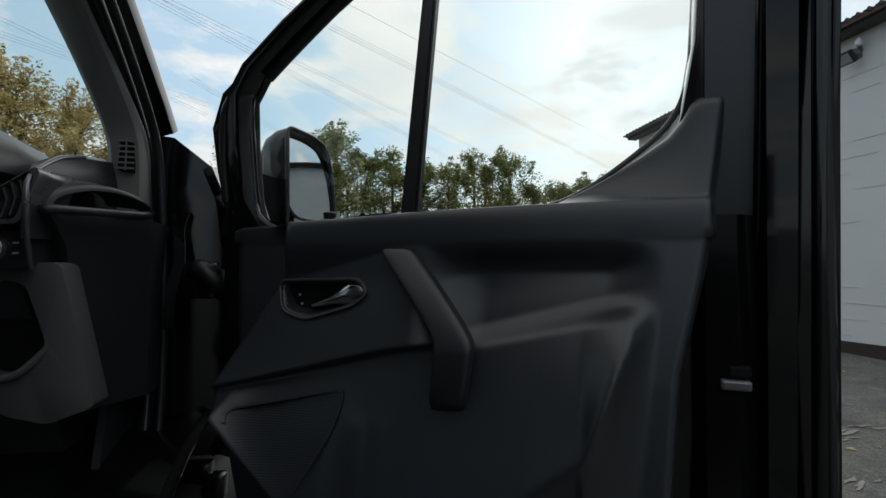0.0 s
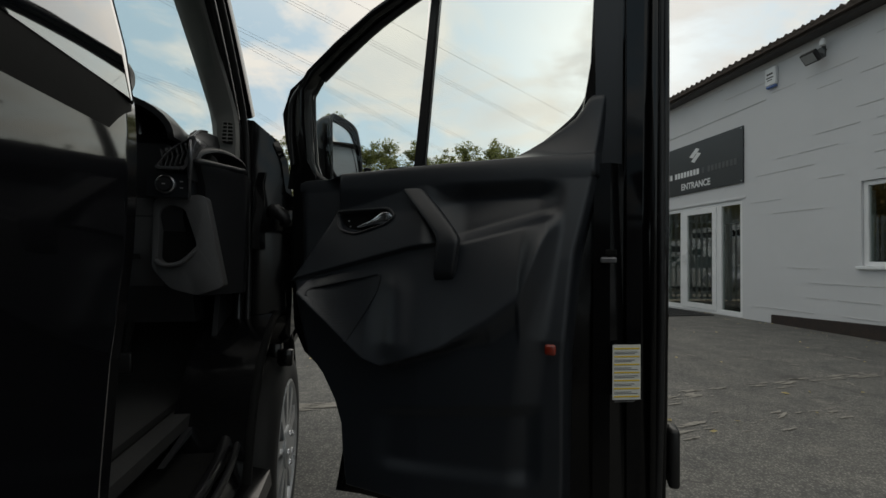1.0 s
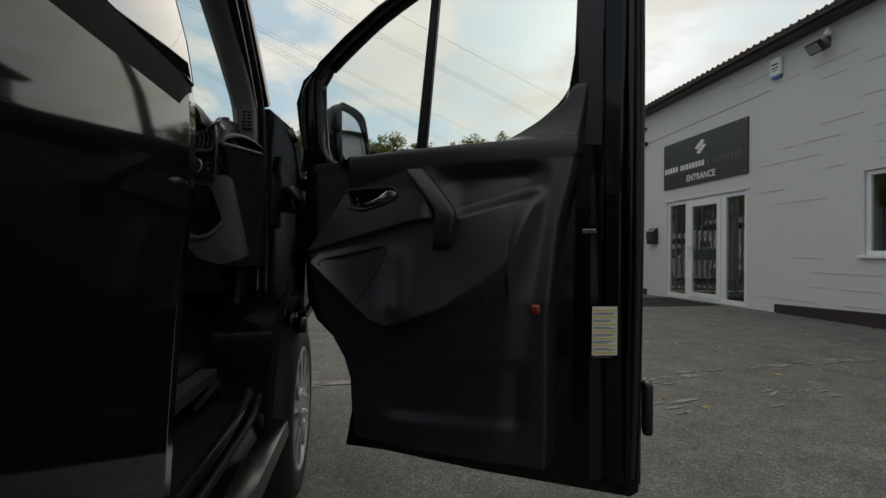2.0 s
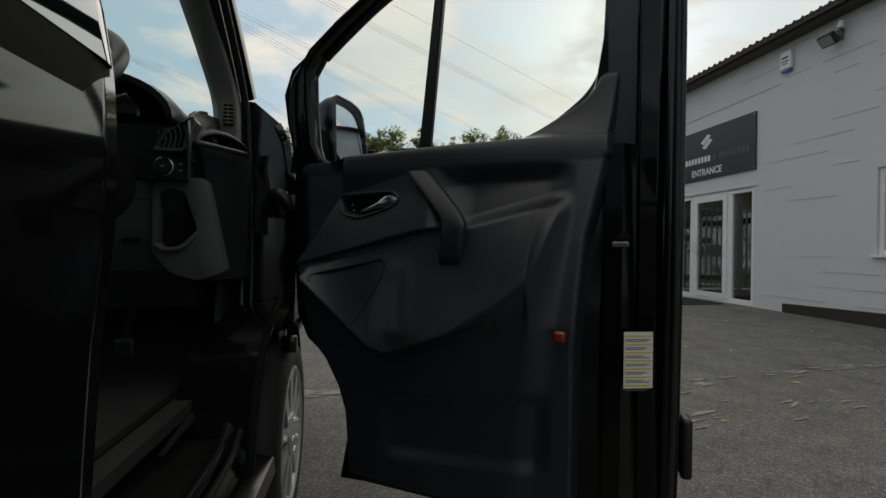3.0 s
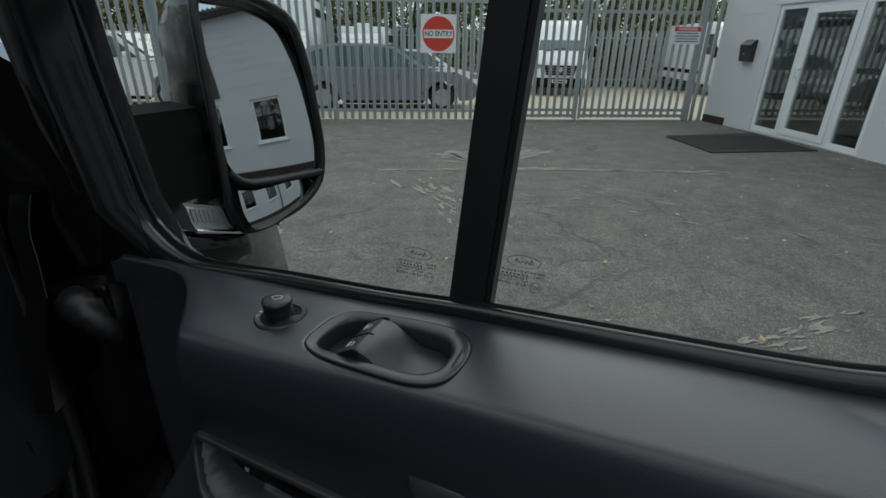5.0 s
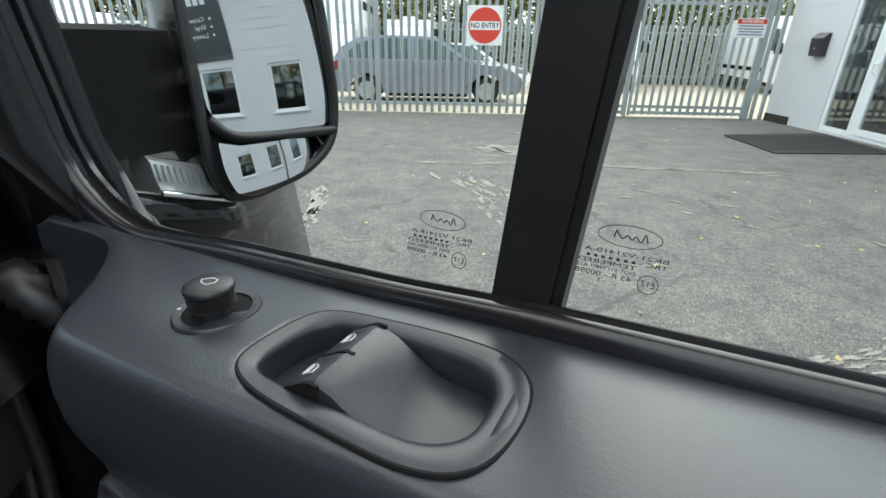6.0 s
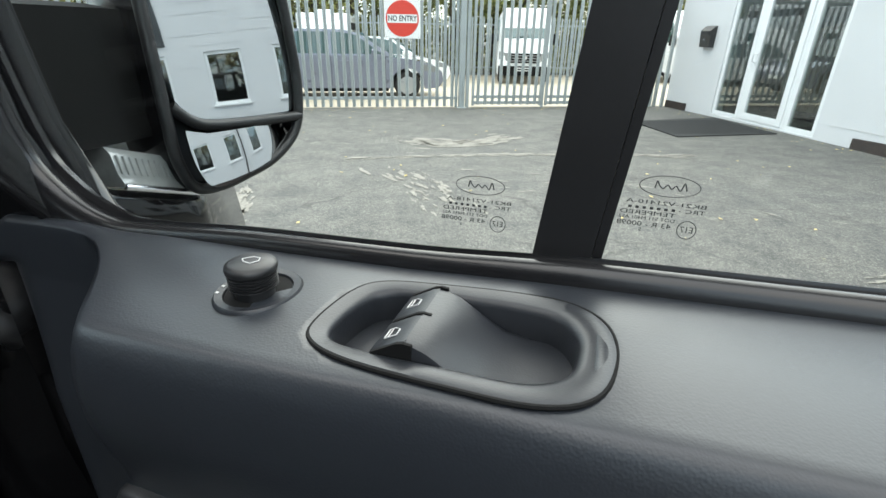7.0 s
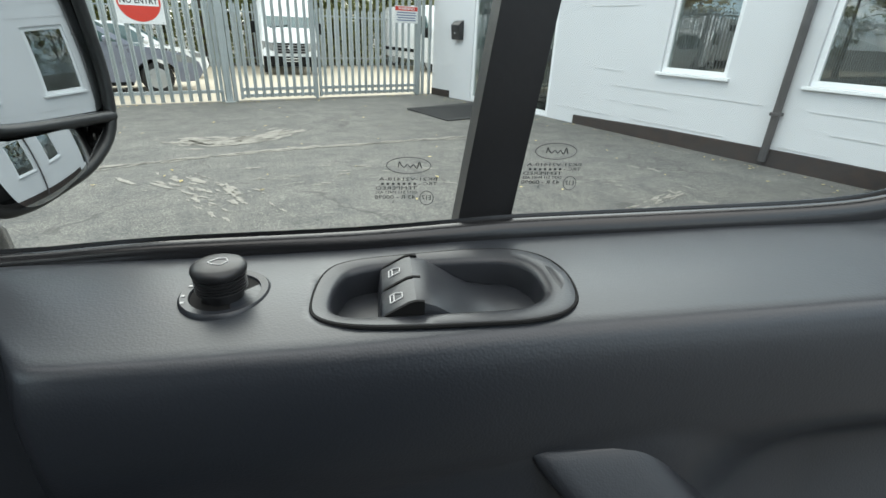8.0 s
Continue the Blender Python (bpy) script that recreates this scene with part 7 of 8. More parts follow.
def steering():
    s = part("steering_column", tube([(-0.44, 0.63, 1.265), (-0.44, 0.74, 1.20), (-0.44, 0.90, 1.12)], [0.055, 0.07, 0.085], 20), M_DASH, van, "black steering column shroud", smooth=50)
    wm = pose(-0.450, 0.55, 1.34, WHEEL_TILT, 0, 0)
    ring = [(0.187 * math.cos(t), 0.187 * math.sin(t), 0) for t in [2 * math.pi * k / 56 for k in range(56)]]
    part("steering_wheel_rim", tube(ring, 0.0165, 14, True), M_TRIM_SOFT, s, "black leather steering wheel rim", smooth=60, matrix=wm)
    part("steering_boss", bevel(prism(round_poly([(-0.085, -0.08), (0.085, -0.08), (0.10, 0.05), (-0.10, 0.05)], 0.04, 5), XY, -0.035, 0.012), 0.012, 3), M_DASH, s, smooth=50, matrix=wm)
    for a in (8, 172, 270):
        c, q = math.cos(radians(a)), math.sin(radians(a))
        part("steering_spoke", tube([(0.06 * c, 0.06 * q, -0.02), (0.12 * c, 0.12 * q, -0.015), (0.182 * c, 0.182 * q, 0.0)], [0.026, 0.022, 0.018], 10, False, 0.45), M_DASH, s, smooth=60, matrix=wm)
    part("stalk", tube([(-0.42, 0.72, 1.29), (-0.37, 0.73, 1.315), (-0.325, 0.74, 1.335)], [0.006, 0.007, 0.010], 10), M_DASH, s, "black indicator stalk", smooth=60)
    part("ignition_shroud", revolve([(0.045, 0.06), (0.042, 0.0), (0.030, -0.004), (0.028, 0.004)], 28, "y"), M_DASH, s, smooth=50, matrix=pose(-0.385, 0.70, 1.222, 0, 0, 18))
    part("ignition_lock", revolve([(0.0165, 0.006), (0.0165, -0.004), (0.013, -0.007), (0.001, -0.0072)], 24, "y"), M_CHROME, s, "bright ignition lock", smooth=40, matrix=pose(-0.385, 0.70, 1.222, 0, 0, 18))
    part("key_slot", box(-0.0055, 0.0055, -0.0085, -0.0068, -0.0014, 0.0014), M_DARK, s, matrix=pose(-0.385, 0.70, 1.222, 0, 0, 18))


WHEEL_TILT = 45
steering()
for k, (x, w) in enumerate(((-0.42, 0.05), (-0.56, 0.05), (-0.68, 0.05))):
    part("pedal", bevel(add_box(bmesh.new(), x - w / 2, x + w / 2, 0.93, 0.95, 0.66, 0.72), 0.006), M_RUBBER, van, "ribbed pedal", smooth=50)
    part("pedal_arm", tube([(x, 0.95, 0.70), (x, 1.0, 0.85), (x, 1.05, 1.0)], 0.010, 8), M_DARK, van, smooth=60)
part("footwell", bevel(loft([[(-1.8, 1.16, 0.56), (-0.20, 1.16, 0.56), (-0.20, 1.28, 1.2), (-1.8, 1.28, 1.2)], [(-1.8, 1.20, 0.56), (-0.20, 1.20, 0.56), (-0.20, 1.31, 1.2), (-1.8, 1.31, 1.2)]]), 0.004), M_CARPET, van, "dark carpeted footwell")
part("footwell_side", prism([(0.62, 0.52), (1.18, 0.56), (1.18, 0.90), (1.03, 0.90), (0.98, 0.66), (0.86, 0.56)], YZ, -0.205, -0.19, 0.004), M_DASH, van, smooth=50)

# ---- parked vehicles behind the fence ----


def car_wheel(parent, m, r=0.31):
    w = part("wheel", revolve([(r * 0.62, -0.16), (r * 0.9, -0.17), (r, -0.14), (r, -0.03), (r * 0.92, 0.0), (r * 0.66, 0.002)], 28, "y"), M_TYRE, parent, "black tyre", smooth=40, matrix=m)
    part("rim", revolve([(r * 0.66, 0.012), (r * 0.64, 0.0), (r * 0.5, -0.04), (0.05, -0.03), (0.01, -0.025)][::-1], 28, "y"), M_ALLOY, w, "silver rim", smooth=40)
    for k in range(7):
        a = 2 * math.pi * k / 7
        part("spoke", bevel(prism([(-0.022, 0.03), (0.022, 0.03), (0.016, r * 0.62), (-0.016, r * 0.62)], XZ, -0.028, 0.003), 0.004), M_ALLOY, w, matrix=Matrix.Rotation(a, 4, "Y"))


def hatchback(matrix, paint, label, group, length=4.45, height=1.48, half=0.87):
    """Nose at +x, near flank at -y; stands on z = 0."""
    c = thing("car", matrix, label, "car", group)
    L, H = length / 4.45, height / 1.48
    body = [(-2.2, 0.42), (-2.22, 0.62), (-2.13, 0.88), (-1.9, 0.95), (0.75, 0.93), (1.35, 0.88), (1.95, 0.76), (2.18, 0.60), (2.22, 0.40), (2.1, 0.24)]
    def arch(cx):
        return [(cx + 0.37 * math.cos(a), 0.30 + 0.37 * math.sin(a)) for a in [math.pi * k / 12 for k in range(13)] if 0.30 + 0.37 * math.sin(a) > 0.2]
    low = [(1.80, 0.22)] + arch(1.40) + [(0.98, 0.20), (-0.86, 0.20)] + arch(-1.30) + [(-1.72, 0.24), (-2.1, 0.30)]
    poly = [(x * L, z * H) for x, z in body + low]
    bm = prism(poly, XZ, -half, half, 0.035, 2, 35)
    part("body", bm, paint, c, smooth=50)
    cab = [(-2.02, 0.94), (-1.86, 1.20), (-1.45, 1.42), (-0.9, 1.475), (0.0, 1.47), (0.35, 1.40), (1.12, 0.92)]
    bm = bmesh.new()
    vs_l = [bm.verts.new((x * L, -(half - 0.03 - 0.20 * (z - 0.93)), z * H)) for x, z in cab]
    vs_r = [bm.verts.new((x * L, (half - 0.03 - 0.20 * (z - 0.93)), z * H)) for x, z in cab]
    n = len(cab)
    bm.faces.new(vs_l)
    bm.faces.new(vs_r[::-1])
    for i in range(n):
        bm.faces.new((vs_l[i], vs_r[i], vs_r[(i + 1) % n], vs_l[(i + 1) % n]))
    part("cabin", bevel(bm, 0.05, 3, 20), paint, c, smooth=50)

    def side_glass(name, pts):
        for sgn in (-1, 1):
            bm2 = bmesh.new()
            a = [bm2.verts.new((x * L, sgn * (half - 0.022 - 0.20 * (z - 0.93)), z * H)) for x, z in pts]
            b = [bm2.verts.new((x * L, sgn * (half - 0.050 - 0.20 * (z - 0.93)), z * H)) for x, z in pts]
            m = len(pts)
            bm2.faces.new(a)
            bm2.faces.new(b[::-1])
            for i in range(m):
                bm2.faces.new((a[i], a[(i + 1) % m], b[(i + 1) % m], b[i]))
            part(name, bm2, M_CAR_GLASS, c, "dark side glass")
    side_glass("front_window", [(-0.22, 0.97), (0.86, 0.97), (0.30, 1.36), (0.0, 1.41), (-0.22, 1.42)])
    side_glass("rear_window", [(-0.28, 0.97), (-0.28, 1.42), (-0.9, 1.42), (-1.18, 1.38), (-1.18, 0.98)])
    side_glass("quarter_window", [(-1.24, 0.98), (-1.24, 1.36), (-1.5, 1.28), (-1.72, 1.06), (-1.70, 0.99)])
    w = bmesh.new()
    y = half - 0.14
    q = [w.verts.new(p) for p in ((1.06 * L, -y, 0.985 * H), (1.06 * L, y, 0.985 * H), (0.40 * L, y - 0.06, 1.40 * H), (0.40 * L, -y + 0.06, 1.40 * H))]
    w.faces.new(q)
    bmesh.ops.translate(w, verts=w.verts[:], vec=(0.035, 0, 0.02))
    q2 = bmesh.ops.extrude_face_region(w, geom=w.faces[:])
    bmesh.ops.translate(w, verts=[v for v in q2["geom"] if isinstance(v, bmesh.types.BMVert)], vec=(-0.05, 0, -0.03))
    part("windscreen", w, M_CAR_GLASS, c, "dark windscreen")
    for sgn in (-1, 1):
        part("headlight", prism(round_poly([(1.78 * L, 0.62 * H), (2.12 * L, 0.58 * H), (2.06 * L, 0.70 * H), (1.70 * L, 0.78 * H)], 0.03), XZ, sgn * (half - 0.10), sgn * (half + 0.006), 0.01), M_CLEAR_LENS, c, "clear headlight", smooth=50)
        part("tail_light", prism(round_poly([(-2.17 * L, 0.68 * H), (-1.92 * L, 0.74 * H), (-1.90 * L, 0.93 * H), (-2.10 * L, 0.90 * H)], 0.03), XZ, sgn * (half - 0.10), sgn * (half + 0.006), 0.01), M_RED_LENS, c, "red tail light", smooth=50)
        part("door_mirror", bevel(add_box(bmesh.new(), 0.62 * L, 0.74 * L, min(sgn * half, sgn * (half + 0.17)), max(sgn * half, sgn * (half + 0.17)), 0.96 * H, 1.08 * H), 0.03, 3), paint, c, smooth=60)
        part("sill_strip", box(-0.85 * L, 0.97 * L, min(sgn * (half - 0.03), sgn * (half + 0.012)), max(sgn * (half - 0.03), sgn * (half + 0.012)), 0.17 * H, 0.24 * H, 0.01), M_DARK, c)
        for x in (0.55, -0.55):
            part("door_handle", box((x - 0.62) * L, (x - 0.42) * L, min(sgn * (half - 0.01), sgn * (half + 0.02)), max(sgn * (half - 0.01), sgn * (half + 0.02)), 0.80 * H, 0.835 * H, 0.008), paint, c, smooth=50)
        for x in (-0.25, 0.92, -1.2):
            part("door_gap", box(x * L - 0.004, x * L + 0.004, min(sgn * (half - 0.02), sgn * (half + 0.0015)), max(sgn * (half - 0.02), sgn * (half + 0.0015)), 0.26 * H, 0.93 * H), M_DARK, c)
        for x in (1.40, -1.30):
            car_wheel(c, pose(x * L, sgn * (half - 0.02), 0.305, 0, 0, 180 if sgn > 0 else 0) @ Matrix.Diagonal((1, -1 if sgn < 0 else -1, 1, 1)))
    part("front_plate", box(2.2 * L, 2.235 * L, -0.26, 0.26, 0.40 * H, 0.50 * H, 0.004), M_WHITE_SIGN, c)
    return c


hatchback(pose(-0.08, 14.55, ground_z(14.0), 0, 0, 1.5), M_CAR, "grey metallic hatchback parked behind the fence", "parked cars", 4.75, 1.52)
hatchback(pose(-6.6, 15.0, ground_z(14.3), 0, 0, -4), M_WHITE_CAR, "pale silver people carrier parked behind the fence", "parked cars", 4.6, 1.75)
hatchback(pose(0.9, 18.8, ground_z(18.6), 0, 0, 3), M_WHITE_CAR, "white estate car parked in the second row", "parked cars", 4.4, 1.5)


def white_van(matrix, label, group):
    """Nose at -y; stands on z = 0."""
    v = thing("delivery_van", matrix, label, "van", group)
    rings = []
    for y, w, z0, z1 in ((5.2, 0.98, 0.45, 2.50), (1.75, 0.99, 0.40, 2.55), (1.35, 0.985, 0.38, 2.50), (1.05, 0.97, 0.36, 2.20), (0.42, 0.96, 0.34, 1.45), (0.10, 0.93, 0.32, 1.22), (-0.02, 0.82, 0.34, 1.0), (-0.05, 0.78, 0.36, 0.55)):
        t = 0.12 if z1 > 1.9 else 0.06
        rings.append([(-w, y, z0), (w, y, z0), (w + 0.02, y, (z0 + z1) * 0.42), (w - t * 0.4, y, z1 - 0.25), (w - t - 0.08, y, z1), (-w + t + 0.08, y, z1), (-w + t * 0.4, y, z1 - 0.25), (-w - 0.02, y, (z0 + z1) * 0.42)])
    part("body", bevel(loft(rings), 0.03, 2, 25), M_WHITE_CAR, v, smooth=45)
    ws = [(-0.80, 0.50, 1.50), (0.80, 0.50, 1.50), (0.74, 1.08, 2.17), (-0.74, 1.08, 2.17)]
    bm = bmesh.new()
    a = [bm.verts.new((x, y - 0.03, z + 0.02)) for x, y, z in ws]
    b = [bm.verts.new((x, y + 0.03, z - 0.02)) for x, y, z in ws]
    bm.faces.new(a)
    bm.faces.new(b[::-1])
    for i in range(4):
        bm.faces.new((a[i], a[(i + 1) % 4], b[(i + 1) % 4], b[i]))
    part("windscreen", bm, M_CAR_GLASS, v, "dark windscreen")
    part("wiper", tube([(-0.6, 0.44, 1.50), (0.1, 0.52, 1.60)], 0.012, 6), M_DARK, v)
    part("grille", bevel(add_prism(bmesh.new(), [(-0.48, 0.72), (0.48, 0.72), (0.56, 1.04), (-0.56, 1.04)], XZ, -0.10, 0.02), 0.015), M_DARK, v, "dark grille")
    for z in (0.79, 0.88, 0.97):
        part("grille_bar", box(-0.50, 0.50, -0.118, -0.09, z - 0.012, z + 0.012, 0.004), M_SILVER_LINE, v)
    part("emblem", revolve([(0.085, -0.125), (0.085, -0.11), (0.065, -0.108)], 20, "y"), M_CHROME, v, "round bright emblem", matrix=Matrix.Translation((0, 0, 0.90)))
    part("bumper", bevel(loft([[(-0.95, 0.30, z), (-0.88, -0.10, z), (0.88, -0.10, z), (0.95, 0.30, z)] for z in (0.30, 0.62)]), 0.03), M_DARK, v, "dark plastic bumper")
    part("number_plate", box(-0.26, 0.26, -0.118, -0.10, 0.46, 0.57, 0.004), M_WHITE_SIGN, v)
    part("plate_bar", box(-0.22, 0.22, -0.121, -0.118, 0.485, 0.545), M_INK, v)
    for s in (-1, 1):
        part("headlight", bevel(loft([[(s * 0.56, -0.075, z), (s * 0.90, 0.06, z + 0.05), (s * 0.90, 0.16, z + 0.05), (s * 0.56, 0.03, z)] for z in (0.78, 1.04)]), 0.01), M_CLEAR_LENS, v, "clear headlight")
        part("side_window", bevel(add_prism(bmesh.new(), [(0.72, 1.42), (1.62, 1.42), (1.62, 2.12), (1.18, 2.12)], YZ, s * 0.935, s * 0.992), 0.008), M_CAR_GLASS, v, "dark cab window")
        part("door_mirror", bevel(add_box(bmesh.new(), min(s * 0.99, s * 1.20), max(s * 0.99, s * 1.20), 0.66, 0.80, 1.32, 1.68), 0.03, 3), M_DARK, v, smooth=60)
        for y in (0.98, 4.2):
            car_wheel(v, pose(s * 0.90, y, 0.345, 0, 0, 90 if s > 0 else -90) @ Matrix.Diagonal((1, -1, 1, 1)), 0.345)
        part("side_strip", box(min(s * 0.98, s * 1.015), max(s * 0.98, s * 1.015), 1.6, 5.0, 0.70, 0.84, 0.01), M_DARK, v)
    return v


dv = white_van(pose(5.95, 19.2, ground_z(19.5), 0, 0, -14), "white high-roof delivery van facing the gate", "delivery vans")
copy_thing(dv, pose(12.75, 18.8, ground_z(19.0), 0, 0, -2))


def box_truck(matrix, label, w, h, ln, group):
    t = thing("box_truck", matrix, label, "truck", group)
    part("box_body", box(-w / 2, w / 2, 0, ln, 0.75, h, 0.04), M_WHITE_CAR, t, "white box body", smooth=40)
    part("cab", bevel(loft([[(-w * 0.42, y, 0.5), (w * 0.42, y, 0.5), (w * 0.40, y + dy, zt), (-w * 0.40, y + dy, zt)] for y, dy, zt in ((-1.5, 0.35, 1.5), (-1.3, 0.6, 2.0), (-0.05, 0.0, 2.05))]), 0.05), M_WHITE_CAR, t, smooth=40)
    part("cab_window", box(-w * 0.425, w * 0.425, -0.85, -0.25, 1.4, 1.85, 0.02), M_CAR_GLASS, t, "dark cab window")
    part("chassis", box(-w * 0.35, w * 0.35, -1.4, ln - 0.1, 0.38, 0.74, 0.02), M_DARK, t)
    part("roof_vent", box(-0.25, 0.25, 0.5, 1.1, h + 0.002, h + 0.12, 0.03), M_WHITE_CAR, t, smooth=50)
    for s in (-1, 1):
        for y in (-0.9, ln * 0.65):
            car_wheel(t, pose(s * (w * 0.43), y, 0.36, 0, 0, 90 if s > 0 else -90) @ Matrix.Diagonal((1, -1, 1, 1)), 0.36)
        part("side_trim", box(min(s * w / 2, s * (w / 2 + 0.012)), max(s * w / 2, s * (w / 2 + 0.012)), 0.1, ln - 0.1, h - 0.5, h - 0.25, 0.004), M_DARK, t)
    return t


box_truck(pose(-3.4, 18.6, ground_z(19.5), 0, 0, 3), "white box truck parked among the cars", 2.1, 2.95, 4.0, "trucks")
box_truck(pose(-1.0, 19.8, ground_z(20.5), 0, 0, -2), "low white box truck with a roof vent", 1.7, 2.25, 3.6, "trucks")
box_truck(pose(-9.6, 15.2, ground_z(16), 0, 0, 80), "grey-white box truck behind the fence", 2.2, 2.5, 4.2, "trucks")

# ---- trees ----


def leaf_cloud(rnd, centres, n, size):
    vs, fs = [], []
    for _ in range(n):
        c, r = rnd.choice(centres)
        while True:
            d = Vector((rnd.uniform(-1, 1), rnd.uniform(-1, 1), rnd.uniform(-1, 1)))
            if 0.05 < d.length < 1:
                break
        d = d.normalized() * (d.length ** 0.9)
        r *= 1 + 0.7 * rnd.random() ** 3
        p = Vector(c) + Vector((d.x * r * 1.25, d.y * r * 1.25, d.z * r))
        a = Vector((rnd.gauss(0, 1), rnd.gauss(0, 1), rnd.gauss(0, 0.7))).normalized()
        b = a.cross(Vector((rnd.gauss(0, 1), rnd.gauss(0, 1), rnd.gauss(0, 1)))).normalized()
        s = size * rnd.uniform(0.5, 1.3)
        k = len(vs)
        vs += [p - a * s, p - b * s * 0.55, p + a * s, p + b * s * 0.55]
        fs.append((k, k + 1, k + 2, k + 3))
    return vs, fs


def tree(seed, h, spread, mat, label, n=10500, leaf=0.055, bare=0.0):
    """A broad-leaved tree, h metres high, with limbs and a ragged crown."""
    rnd = random.Random(seed)
    t = thing("tree", pose(0, 0, 0), label, "tree", "trees behind the fence")
    bm = bmesh.new()
    lean = rnd.uniform(-0.25, 0.25)
    trunk = [Vector((lean * (k / 6) ** 2 + rnd.gauss(0, 0.03), rnd.gauss(0, 0.03), h * 0.82 * k / 6)) for k in range(7)]
    trunk[0] = Vector((0, 0, -0.3))
    add_tube(bm, smooth_path(trunk, 3), [0.15 * h / 7 * (1 - 0.9 * k / 18) + 0.012 for k in range(19)], 8)
    centres, ends = [], []
    for k in range(17):
        f = 0.16 + 0.80 * k / 16
        z = h * f
        a = k * 2.4 + rnd.uniform(-0.4, 0.4)
        wide = spread * (0.55 + 0.65 * math.sin(min(1, f * 1.05) * math.pi) ** 0.8) * rnd.uniform(0.65, 1.1)
        if f > 0.88:
            wide *= 0.4
        s = Vector((lean * f * f, 0, z * 0.85))
        e = s + Vector((wide * math.cos(a), wide * math.sin(a), h * 0.10 * rnd.uniform(0.5, 1.4)))
        ends.append(e)
        mid = s.lerp(e, 0.5) + Vector((0, 0, 0.15))
        r0 = 0.045 * h / 7 * (1.15 - f)
        add_tube(bm, smooth_path([s, mid, e], 3), [r0, r0 * 0.85, r0 * 0.7, r0 * 0.55, r0 * 0.4, r0 * 0.3, 0.006], 5)
        for q in (0.55, 0.8, 1.0):
            c = s.lerp(e, q) + Vector((rnd.gauss(0, 0.2), rnd.gauss(0, 0.2), rnd.gauss(0.05, 0.15)))
            centres.append((c, rnd.uniform(0.22, 0.52) * h / 7))
        for q in range(4):
            tip = e + Vector((rnd.gauss(0, 0.35), rnd.gauss(0, 0.35), rnd.uniform(0.0, 0.55)))
            add_tube(bm, [s.lerp(e, 0.7), s.lerp(tip, 0.9), tip], [0.012, 0.008, 0.003], 4)
            if rnd.random() > bare:
                centres.append((tip, rnd.uniform(0.14, 0.30) * h / 7))
    for q in range(5):
        tip = trunk[-1] + Vector((rnd.gauss(0, 0.28), rnd.gauss(0, 0.28), h * rnd.uniform(0.08, 0.19)))
        add_tube(bm, [trunk[-2], trunk[-1].lerp(tip, 0.4), tip], [0.02, 0.010, 0.003], 4)
        if rnd.random() > bare:
            centres.append((trunk[-1].lerp(tip, 0.75), rnd.uniform(0.15, 0.34)))
    # upright shoots that make the outline feathery
    for q in range(26):
        foot = ends[rnd.randrange(len(ends) // 3, len(ends))]
        tip = foot + Vector((rnd.gauss(0, 0.20), rnd.gauss(0, 0.20), h * rnd.uniform(0.05, 0.15)))
        add_tube(bm, [foot, foot.lerp(tip, 0.5) + Vector((rnd.gauss(0, 0.04), 0, 0)), tip], [0.011, 0.007, 0.003], 4)
        for f in (0.35, 0.65, 0.95):
            if rnd.random() > bare:
                centres.append((foot.lerp(tip, f), rnd.uniform(0.07, 0.17) * h / 7))
    part("trunk", bm, M_BARK, t, "branching grey-brown trunk", smooth=60)
    vs, fs = leaf_cloud(rnd, centres, n, leaf)
    link_mesh("crown", vs, fs, mat, t, "ragged crown of small leaves")
    return t


SKY_LINE = [(-26, 8.8), (-17, 9.0), (-13.2, 7.6), (-10.9, 6.2), (-9.1, 5.4), (-6.4, 6.6), (-3.65, 7.6), (0.6, 7.8), (3, 6.1), (5.7, 7.4), (9.5, 5.8), (11.6, 5.2), (14.2, 5.9), (24, 6.5)]
protos = [tree(101, 7.0, 1.5, M_LEAF_GREEN, "green broad-leaved tree behind the fence"),
          tree(102, 7.0, 1.7, M_LEAF_OLIVE, "olive-green autumn tree behind the fence"),
          tree(103, 7.0, 1.6, M_LEAF_BROWN, "tall browning autumn tree behind the fence", 8000),
          tree(104, 7.0, 1.8, M_LEAF_GREEN, "dark green bushy tree behind the fence"),
          tree(105, 9.0, 1.1, M_LEAF_OLIVE, "tall thin tree with sparse leaves", 2600, 0.10, 0.5)]


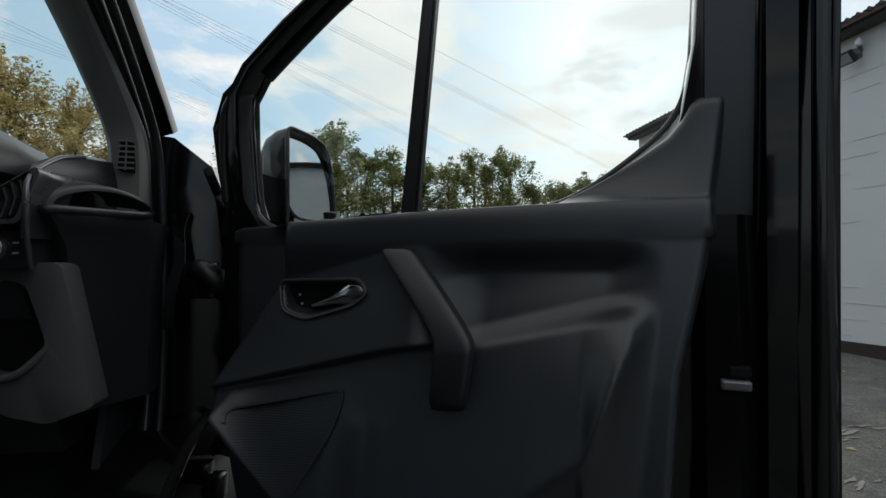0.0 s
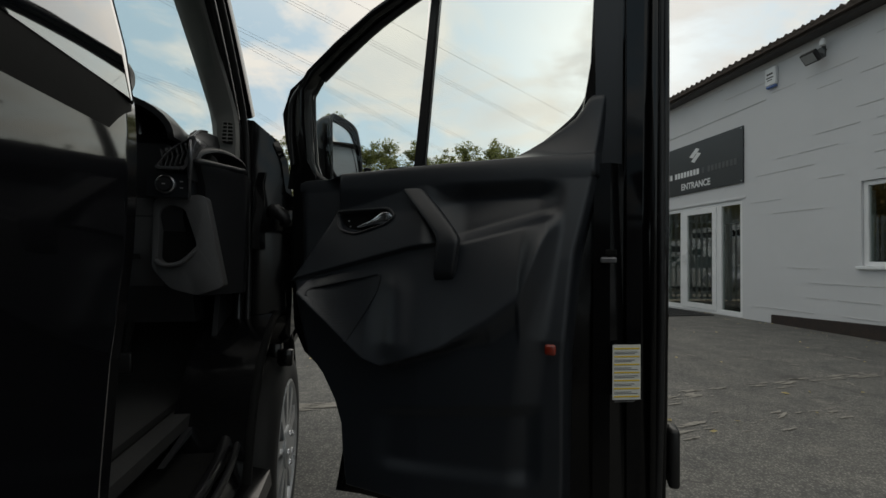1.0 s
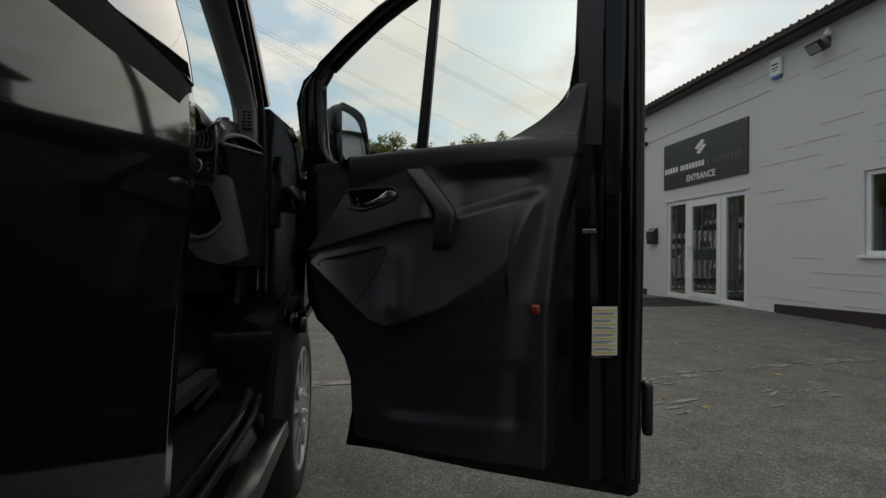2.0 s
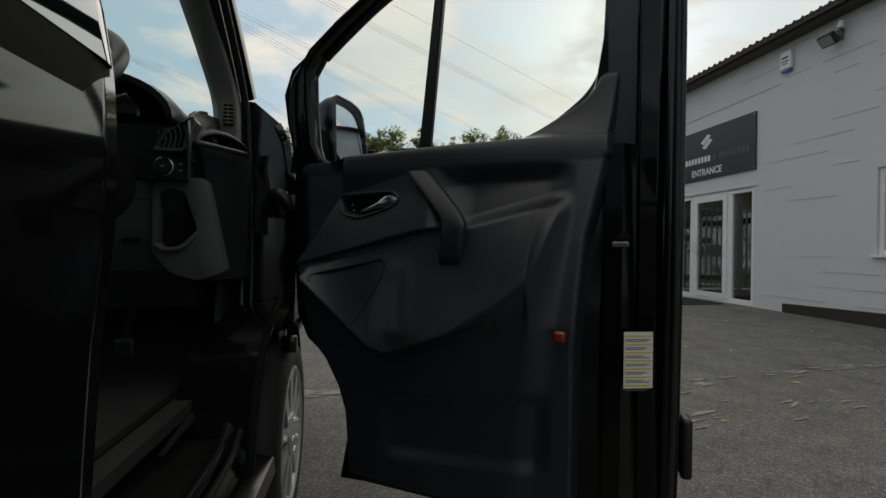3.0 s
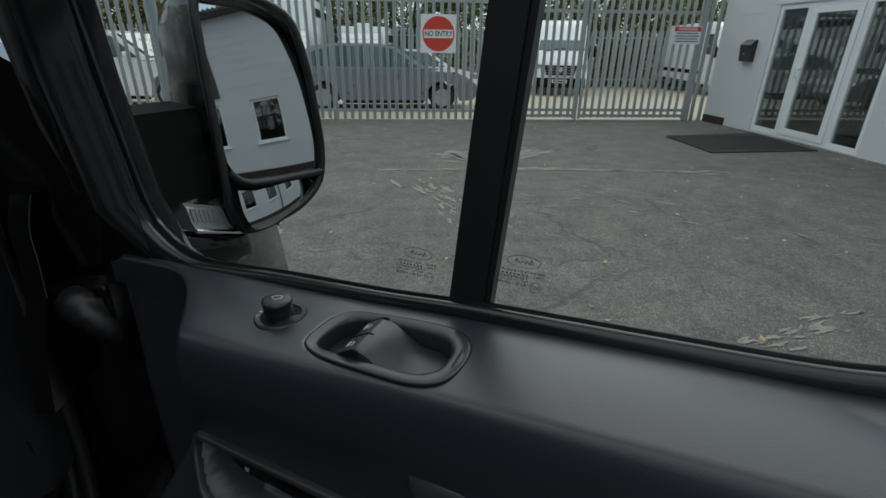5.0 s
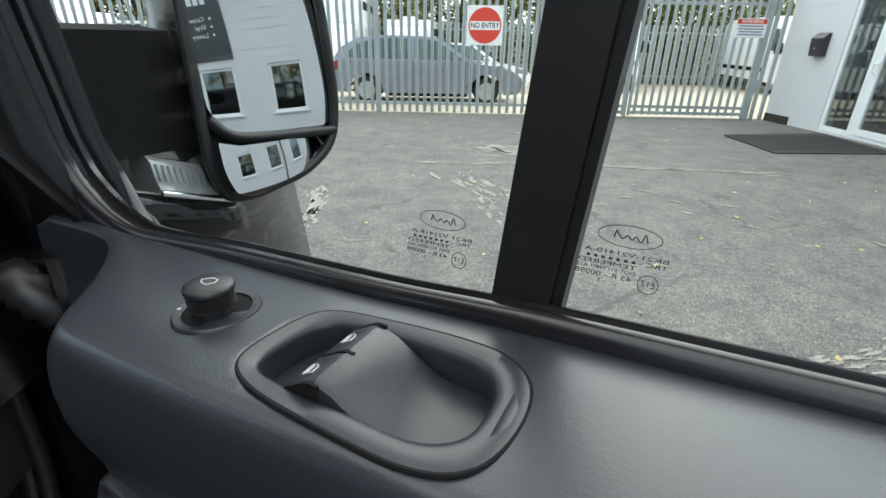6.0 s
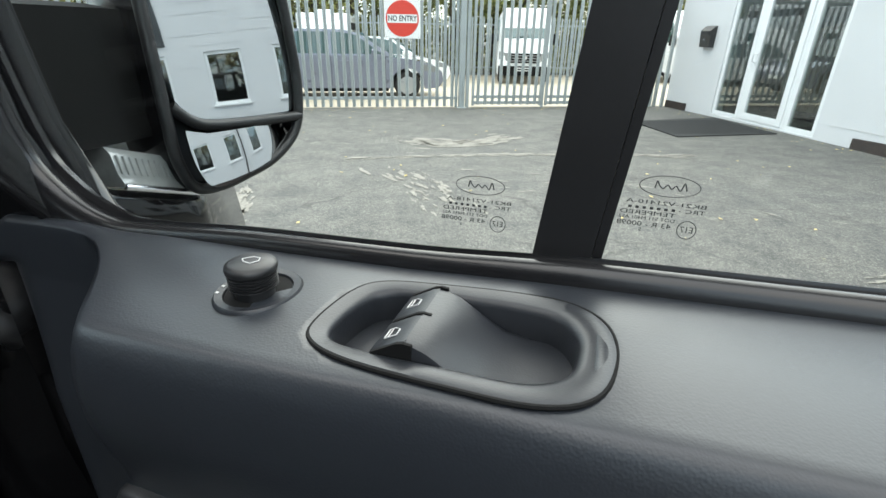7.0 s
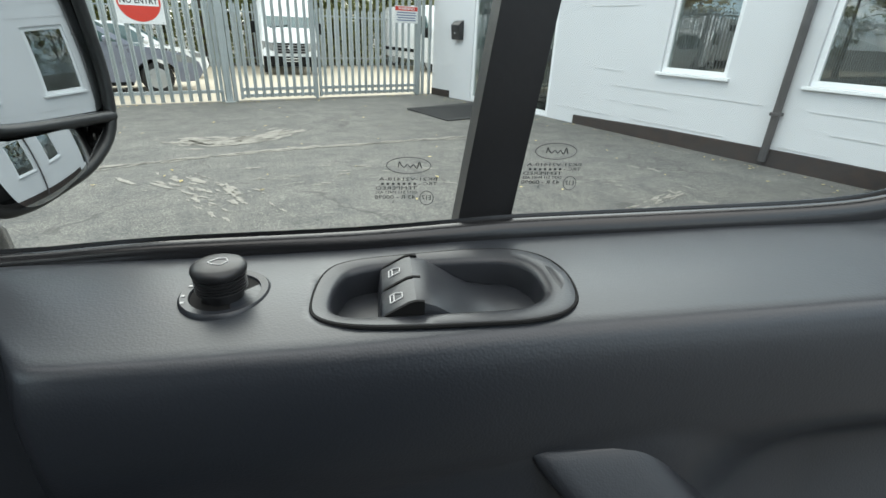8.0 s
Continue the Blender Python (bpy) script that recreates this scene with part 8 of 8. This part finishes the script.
def plant_trees():
    rnd = random.Random(77)
    used = [False] * 5
    spots = []
    x = -25.0
    while x < 23:
        y = 26.2 + rnd.uniform(-0.8, 1.4)
        h = interp(x, SKY_LINE) + 0.75 + rnd.uniform(-0.4, 0.4)
        kind = (2 if rnd.random() < 0.65 else 1) if x < -8.5 else rnd.choice((0, 0, 3, 3, 1))
        spots.append((x, y, h, kind))
        x += rnd.uniform(1.15, 1.75)
    x = -24.0
    while x < 24:
        spots.append((x, 28.5 + rnd.uniform(-1, 1), interp(x, SKY_LINE) * rnd.uniform(0.72, 0.95), 2 if x < -9 else rnd.choice((0, 3))))
        x += rnd.uniform(1.6, 2.4)
    spots += [(-1.55, 25.2, 9.1, 4), (6.3, 25.6, 7.6, 4), (-10.4, 25.6, 8.0, 4)]
    for k in range(9):
        spots.append((-19.5 + rnd.uniform(-1, 1), -9 + k * 2.6 + rnd.uniform(-0.8, 0.8), rnd.uniform(5.5, 8), rnd.choice((0, 1, 2, 3))))
    for x, y, h, kind in spots:
        base = protos[kind]
        s = h / (9.9 if kind == 4 else 7.7)
        m = Matrix.Translation((x, y, ground_z(y))) @ Matrix.Rotation(rnd.uniform(0, 6.28), 4, "Z") @ Matrix.Diagonal((s * rnd.uniform(0.95, 1.2), s * rnd.uniform(0.95, 1.2), s, 1))
        if not used[kind]:
            used[kind] = True
            base.matrix_basis = m
        else:
            copy_thing(base, m)


plant_trees()


def undergrowth():
    rnd = random.Random(55)
    centres = [((rnd.uniform(-26, 24), rnd.uniform(24.6, 27.5), rnd.uniform(-0.2, 2.6)), rnd.uniform(0.5, 1.0)) for _ in range(230)]
    vs, fs = leaf_cloud(rnd, centres, 26000, 0.13)
    tagged(link_mesh("undergrowth", vs, fs, M_LEAF_GREEN), "dark green scrub under the trees", "shrubs", kind="stuff")


undergrowth()


# ---- overhead lines ----
# each bundle: two places on it (x, y) at its height, how many wires, their spacing
LINES = [((-61, 90), (-49, 127), 41, 2, 0.55), ((-65, 96), (-47, 122), 41, 3, 0.5), ((-36, 127), (-30, 150), 41, 3, 0.5), ((-28, 82), (13, 134), 41, 2, 0.55),
         ((-29, 86), (12, 153), 41, 3, 0.5), ((-14, 76), (69, 158), 41, 3, 0.45), ((-4, 74), (44, 116), 41, 1, 0.5)]


def pylon(parent, x, y, h, matrix_turn):
    """A lattice tower with three cross-arms."""
    bm = bmesh.new()
    legs = [(-1, -1), (1, -1), (1, 1), (-1, 1)]
    at = lambda k, f: Vector((x + legs[k][0] * (3.0 - 2.4 * f), y + legs[k][1] * (3.0 - 2.4 * f), -0.5 + f * h))
    for k in range(4):
        add_tube(bm, [at(k, 0), at(k, 1)], 0.10, 4)
        for j in range(10):
            add_tube(bm, [at(k, j / 10), at((k + 1) % 4, (j + 1) / 10)], 0.05, 4)
            add_tube(bm, [at((k + 1) % 4, j / 10), at(k, (j + 1) / 10)], 0.05, 4)
    for f in (0.80, 0.90, 0.99):
        add_tube(bm, [Vector((x - 7, y + 5, h * f)), Vector((x + 7, y - 5, h * f))], 0.12, 4)
    part("pylon", bm, M_GALV_J, parent, "steel lattice pylon")


def overhead_lines():
    w = thing("power_line", pose(0, 0, 0), "bundles of thin overhead power lines on steel pylons", "power line")
    for (x0, y0), (x1, y1), h, n, gap in LINES:
        a, b = Vector((x0, y0, h)), Vector((x1, y1, h))
        d = (b - a)
        a, b = a - d * (0.5 if x0 < -40 else 0.75), b + d * (0.25 if x0 < -30 else 1.2)
        for j in range(n):
            pts = [a.lerp(b, s / 20) + Vector((0.15 * j, 0, gap * j)) for s in range(21)]
            part("wire", tube(pts, 0.022, 5), M_WIRE, w)
    ins = bmesh.new()
    for k in range(5):
        add_tube(ins, [Vector((-58.5 + 0.45 * k, 105.4 + 0.6 * k, 40.9 + 0.4 * (k % 2))), Vector((-58.0 + 0.45 * k, 106.1 + 0.6 * k, 41.7 + 0.4 * (k % 3)))], 0.13, 6)
    part("insulators", ins, M_WIRE, w, "dark insulator strings")
    pylon(w, -95, 70, 46, 0)
    pylon(w, 170, 262, 46, 0)


overhead_lines()
